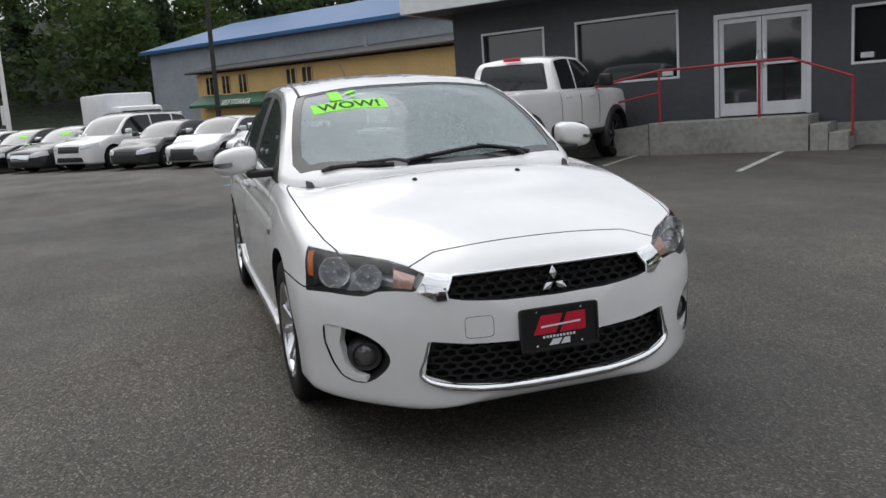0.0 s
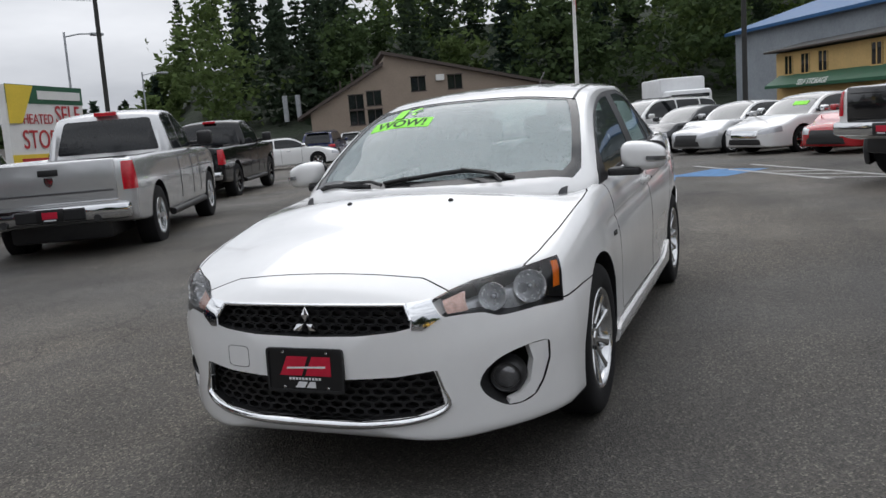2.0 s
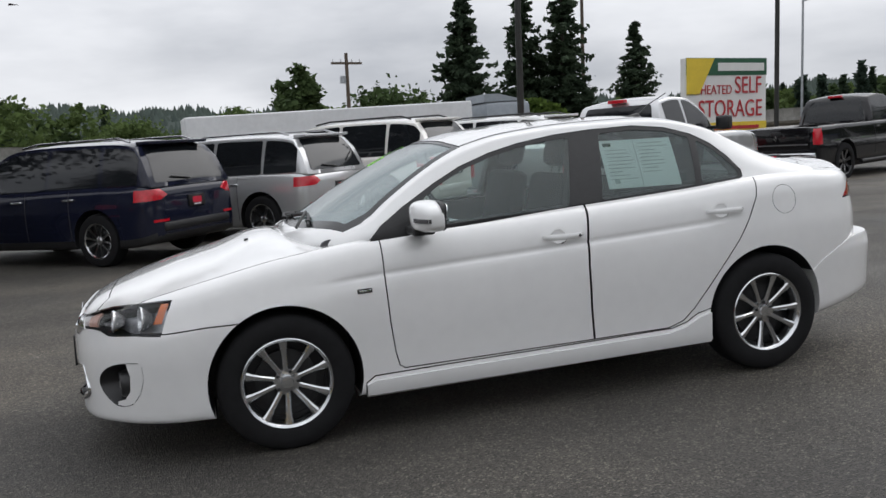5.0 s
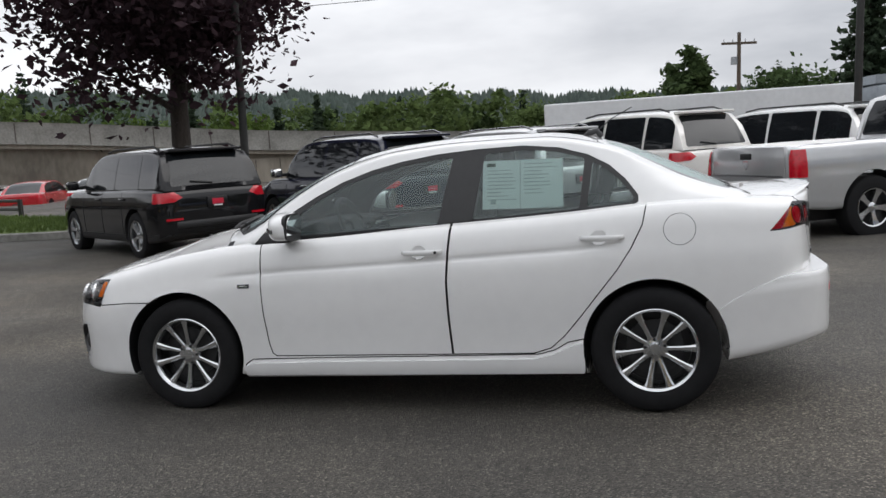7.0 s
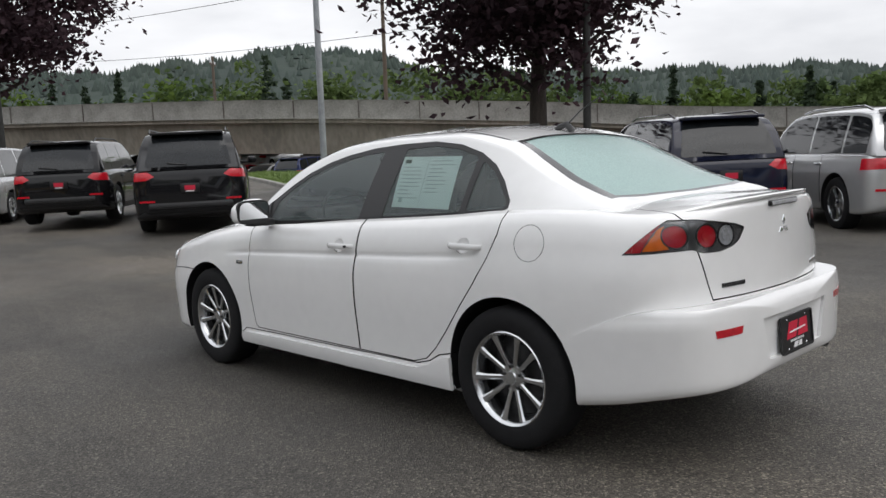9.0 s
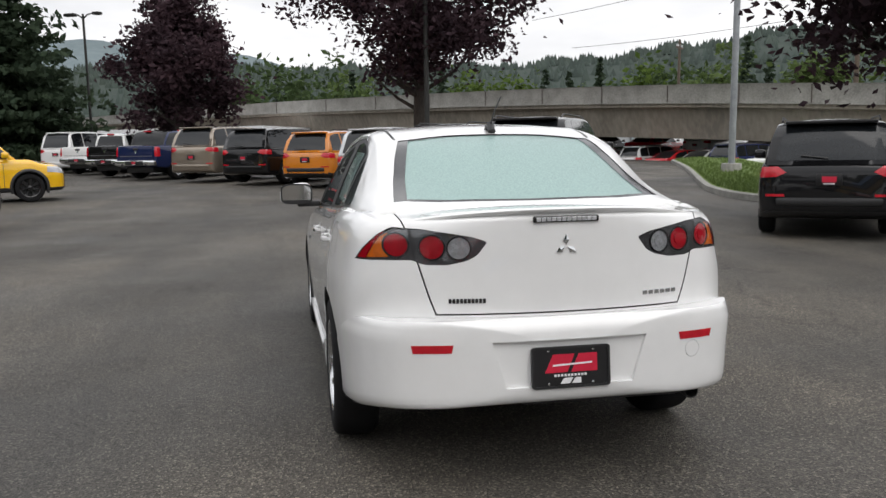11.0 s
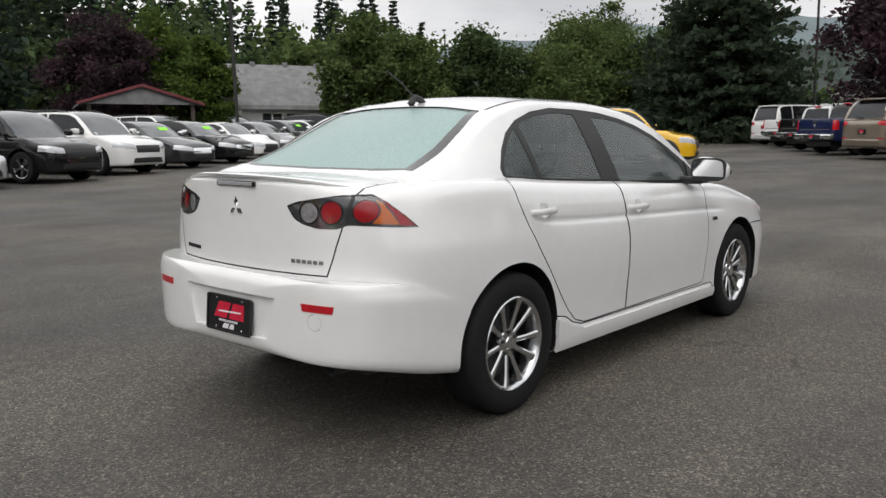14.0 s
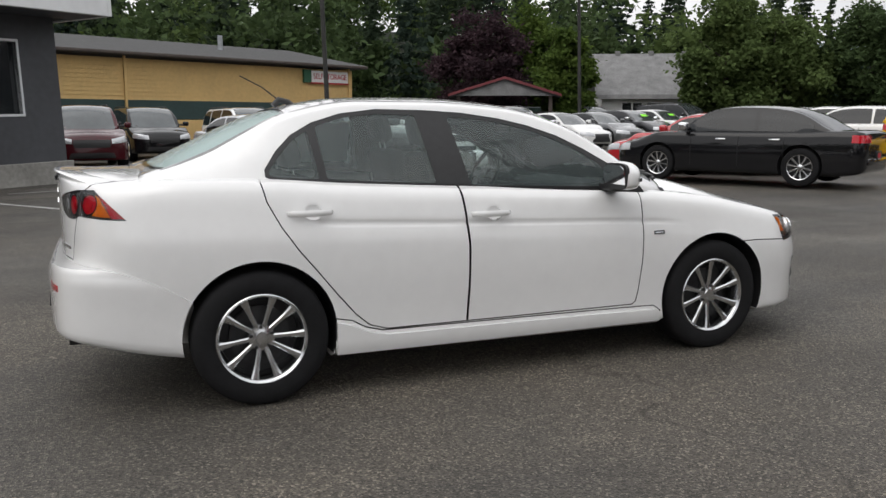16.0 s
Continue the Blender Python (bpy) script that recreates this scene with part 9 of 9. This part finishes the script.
shield = both(SHIELD)
edge_in = [(x - (0.055 if x > 1.0 else 0.02 if x > 0.6 else -0.004), y * (0.93 if abs(y) > 0.3 else 1)) for x, y in shield]
edge_in = [(x + (0.03 if x < 0.36 else 0), y) for x, y in edge_in]
part("window_border", patch(gh_skin, cabin_skin, hollow_tool(shield, edge_in, "z", 0.9, 1.7), -0.003), M["frit"], windshield, "black ceramic edge", 60)


def wiper(points, pivot, elbow):
    line = [on_glass(x, y, 0.012) for x, y in curve_through([(p[0], p[1]) for p in points], 6)]
    bm = tube(bmesh.new(), line, 0.0085, 6)
    w = part("wiper", bm, M["black_trim"], sedan, "black windscreen wiper", 40)
    rub = [on_glass(x, y, 0.002) for x, y in curve_through([(p[0], p[1]) for p in points], 6)]
    part("blade", tube(bmesh.new(), rub, 0.005, 4), M["rubber"], w)
    arm = [on_glass(*pivot, 0.016), on_glass(*elbow, 0.032), line[len(line) // 2] + Vector((0, 0, 0.01))]
    part("arm", tube(bmesh.new(), arm, 0.010, 6, 0.006), M["black_trim"], w, "", 40)
    for k in (2, -3):
        part("clip", placed(boxed((-0.012, -0.02, -0.006), (0.012, 0.02, 0.010), 0.004), Matrix.Translation(line[k])), M["black_trim"], w)


wiper([(1.05, -0.60), (1.105, -0.44), (1.155, -0.27)], (1.165, -0.20), (1.15, -0.26))
wiper([(1.142, -0.20), (1.09, 0.10), (1.075, 0.25), (1.105, 0.45)], (1.155, 0.40), (1.125, 0.36))
for s in (1, -1):
    q, n = body_skin.cast((1.415, s * 0.25, 2), (0, 0, -1))
    part("washer_jet", placed(lathe([(0.0001, 0.010), (0.007, 0.009), (0.012, 0.003), (0.013, -0.004)], 12, "X"), facing(q, n, (0, 1, 0))), M["black_trim"], hood, "", 40)
base = cabin_skin.cast((-1.01, 0, 2), (0, 0, -1))[0]
aerial = part("aerial", tube(bmesh.new(), [base - Vector((-0.05, 0, 0.004)), base + Vector((0.02, 0, 0.018)), base + Vector((-0.03, 0, 0.030)), base - Vector((0.06, 0, 0.006))], 0.016, 10, 0.02), M["black_trim"], sedan, "black roof aerial", 60)
part("whip", tube(bmesh.new(), [base + Vector((-0.02, 0, 0.02)), (-1.13, 0, 1.525), (-1.25, 0, 1.585)], 0.0042, 6, 0.003), M["black_trim"], aerial)
for s in (1, -1):
    band = [(0.32, 0.556), (0.30, 0.570), (0.0, 0.556), (-0.36, 0.545), (-0.75, 0.532), (-1.08, 0.512), (-1.10, 0.498), (-0.75, 0.518), (-0.36, 0.531), (0.0, 0.542)]
    part("roof_seam", patch(gh_skin, cabin_skin, prism([(x, s * y) for x, y in band], "z", 1.0, 1.7), 0.001), M["ditch"], sedan, "dark roof seam strip", 60)


# sale lettering on the windscreen, and the paper in the rear door
def screen_text(name, body, y0, y1, x0, x1, lift, material, label, bold=0.02):
    me = text_mesh(body, 1.0, bold=bold)
    xs = [v.co.x for v in me.vertices]
    ys = [v.co.y for v in me.vertices]
    for v in me.vertices:
        u = (v.co.x - min(xs)) / (max(xs) - min(xs))
        t = (v.co.y - min(ys)) / (max(ys) - min(ys))
        y = y0 + (y1 - y0) * u
        v.co = on_glass(x1 + (x0 - x1) * t + 0.2 * (y + 0.345), y, lift)
    part_mesh(name, me, material, windshield, label)


screen_text("year_digit", "1", -0.420, -0.360, 0.386, 0.520, 0.0015, M["lime"], "lime green painted digit", 0.035)
screen_text("year_digit", "6", -0.345, -0.250, 0.386, 0.520, 0.0015, M["lime"], "lime green painted digit", 0.035)
band = bmesh.new()
grid = [[band.verts.new(on_glass(x + 0.2 * (y + 0.345), y, -0.0045)) for x in (0.522, 0.552, 0.588, 0.622)] for y in np.linspace(-0.535, -0.15, 12)]
for a, b in zip(grid, grid[1:]):
    for i in range(3):
        band.faces.new((a[i], a[i + 1], b[i + 1], b[i]))
part("sale_strip", band, M["lime"], windshield, "lime green sale strip")
screen_text("sale_lettering", "WOW!", -0.505, -0.185, 0.534, 0.610, -0.0032, M["lime_dark"], "dark green lettering")


def window_paper():
    def at(u, t, lift):
        x, z = -0.45 - 0.43 * u, 1.335 - 0.255 * t - 0.008 * u
        q, n = cabin_skin.cast((x, 2, z), (0, -1, 0))
        return q - n * (0.0095 - lift)
    def sheet(u0, u1, t0, t1, lift, nu=6, nt=5):
        bm = bmesh.new()
        g = [[bm.verts.new(at(u0 + (u1 - u0) * i / nu, t0 + (t1 - t0) * j / nt, lift)) for j in range(nt + 1)] for i in range(nu + 1)]
        for a, b in zip(g, g[1:]):
            for j in range(nt):
                bm.faces.new((a[j], a[j + 1], b[j + 1], b[j]))
        return bm
    paper = part("window_sheet", sheet(0, 1, 0, 1, 0.0), M["paper"], doors["rear", 1], "pale printed sheet behind the glass", 60)
    rng = random.Random(5)
    part("fold", sheet(0.468, 0.476, 0, 1, 0.0008, 1), M["ink"], paper)
    part("mark", sheet(0.05, 0.16, 0.06, 0.13, 0.0008, 2, 2), M["lime_dark"], paper)
    part("mark", sheet(0.10, 0.17, 0.80, 0.90, 0.0008, 2, 2), M["ink"], paper)
    for col, (u0, u1) in enumerate(((0.06, 0.43), (0.52, 0.95))):
        for k in range(9):
            t = 0.2 + 0.075 * k
            if col == 1:
                t -= 0.12
            part("print_line", sheet(u0, u0 + (u1 - u0) * rng.uniform(0.45, 1.0), t, t + 0.018, 0.0008, 3, 1), M["ink"], paper)


window_paper()


# cabin
def cushion(lo, hi, bevel, m, name, parent, label=""):
    return part(name, boxed(lo, hi, bevel, m), M["seat"], parent, label, 40)


def car_seat(x, y, w, z=0.82):
    lean = pose(x, y, z, 0, -14, 0)
    seat = cushion((-0.06, -w / 2, -0.02), (0.06, w / 2, 0.36), 0.05, lean, "seat", sedan, "dark cloth seat")
    cushion((-0.05, -0.135, 0.40), (0.05, 0.135, 0.57), 0.045, lean, "headrest", seat)
    for s in (-1, 1):
        part("headrest_post", placed(tube(bmesh.new(), [(0, s * 0.05, 0.34), (0, s * 0.05, 0.44)], 0.007, 8), lean), M["chrome"], seat)


for y in (-0.37, 0.37):
    car_seat(-0.22, y, 0.50)
for y in (-0.44, 0.0, 0.44):
    car_seat(-0.98, y, 0.43, 0.72)
dash = part("dashboard", prism(rounded([(0.45, 0.80), (0.50, 0.925), (0.56, 0.985), (0.80, 0.985), (1.08, 0.955), (1.10, 0.80)], 0.04), "y", -0.68, 0.68), M["seat"], sedan, "dark padded dashboard", 40)
part("instrument_hood", prism(rounded([(0.50, 0.94), (0.50, 1.015), (0.56, 1.04), (0.74, 0.98), (0.74, 0.94)], 0.02), "y", 0.20, 0.54), M["seat"], dash, "", 40)
wheel_bm = bmesh.new()
loop = [(0, 0.18 * math.cos(a), 0.18 * math.sin(a)) for a in np.linspace(0, 2 * math.pi, 41)]
tube(wheel_bm, loop, 0.014, 10)
sw = part("steering_wheel", placed(wheel_bm, pose(0.40, 0.37, 0.985, 0, 24, 0)), M["black_trim"], sedan, "", 60)
part("wheel_hub", placed(boxed((-0.03, -0.07, -0.06), (0.03, 0.07, 0.05), 0.02), pose(0.42, 0.37, 0.985, 0, 24, 0)), M["black_trim"], sw)
for y0, y1 in ((-0.17, -0.06), (0.06, 0.17)):
    part("wheel_spoke", placed(boxed((-0.012, y0, -0.022), (0.012, y1, 0.022), 0.008), pose(0.41, 0.37, 0.985, 0, 24, 0)), M["black_trim"], sw)
part("rear_view_mirror", placed(boxed((-0.015, -0.12, -0.035), (0.012, 0.12, 0.035), 0.015), pose(0.36, 0.0, 1.305, 0, 10, 0)), M["black_trim"], sedan)
part("parcel_shelf", boxed((-1.70, -0.60, 0.98), (-1.25, 0.60, 1.02), 0.02), M["seat"], sedan)
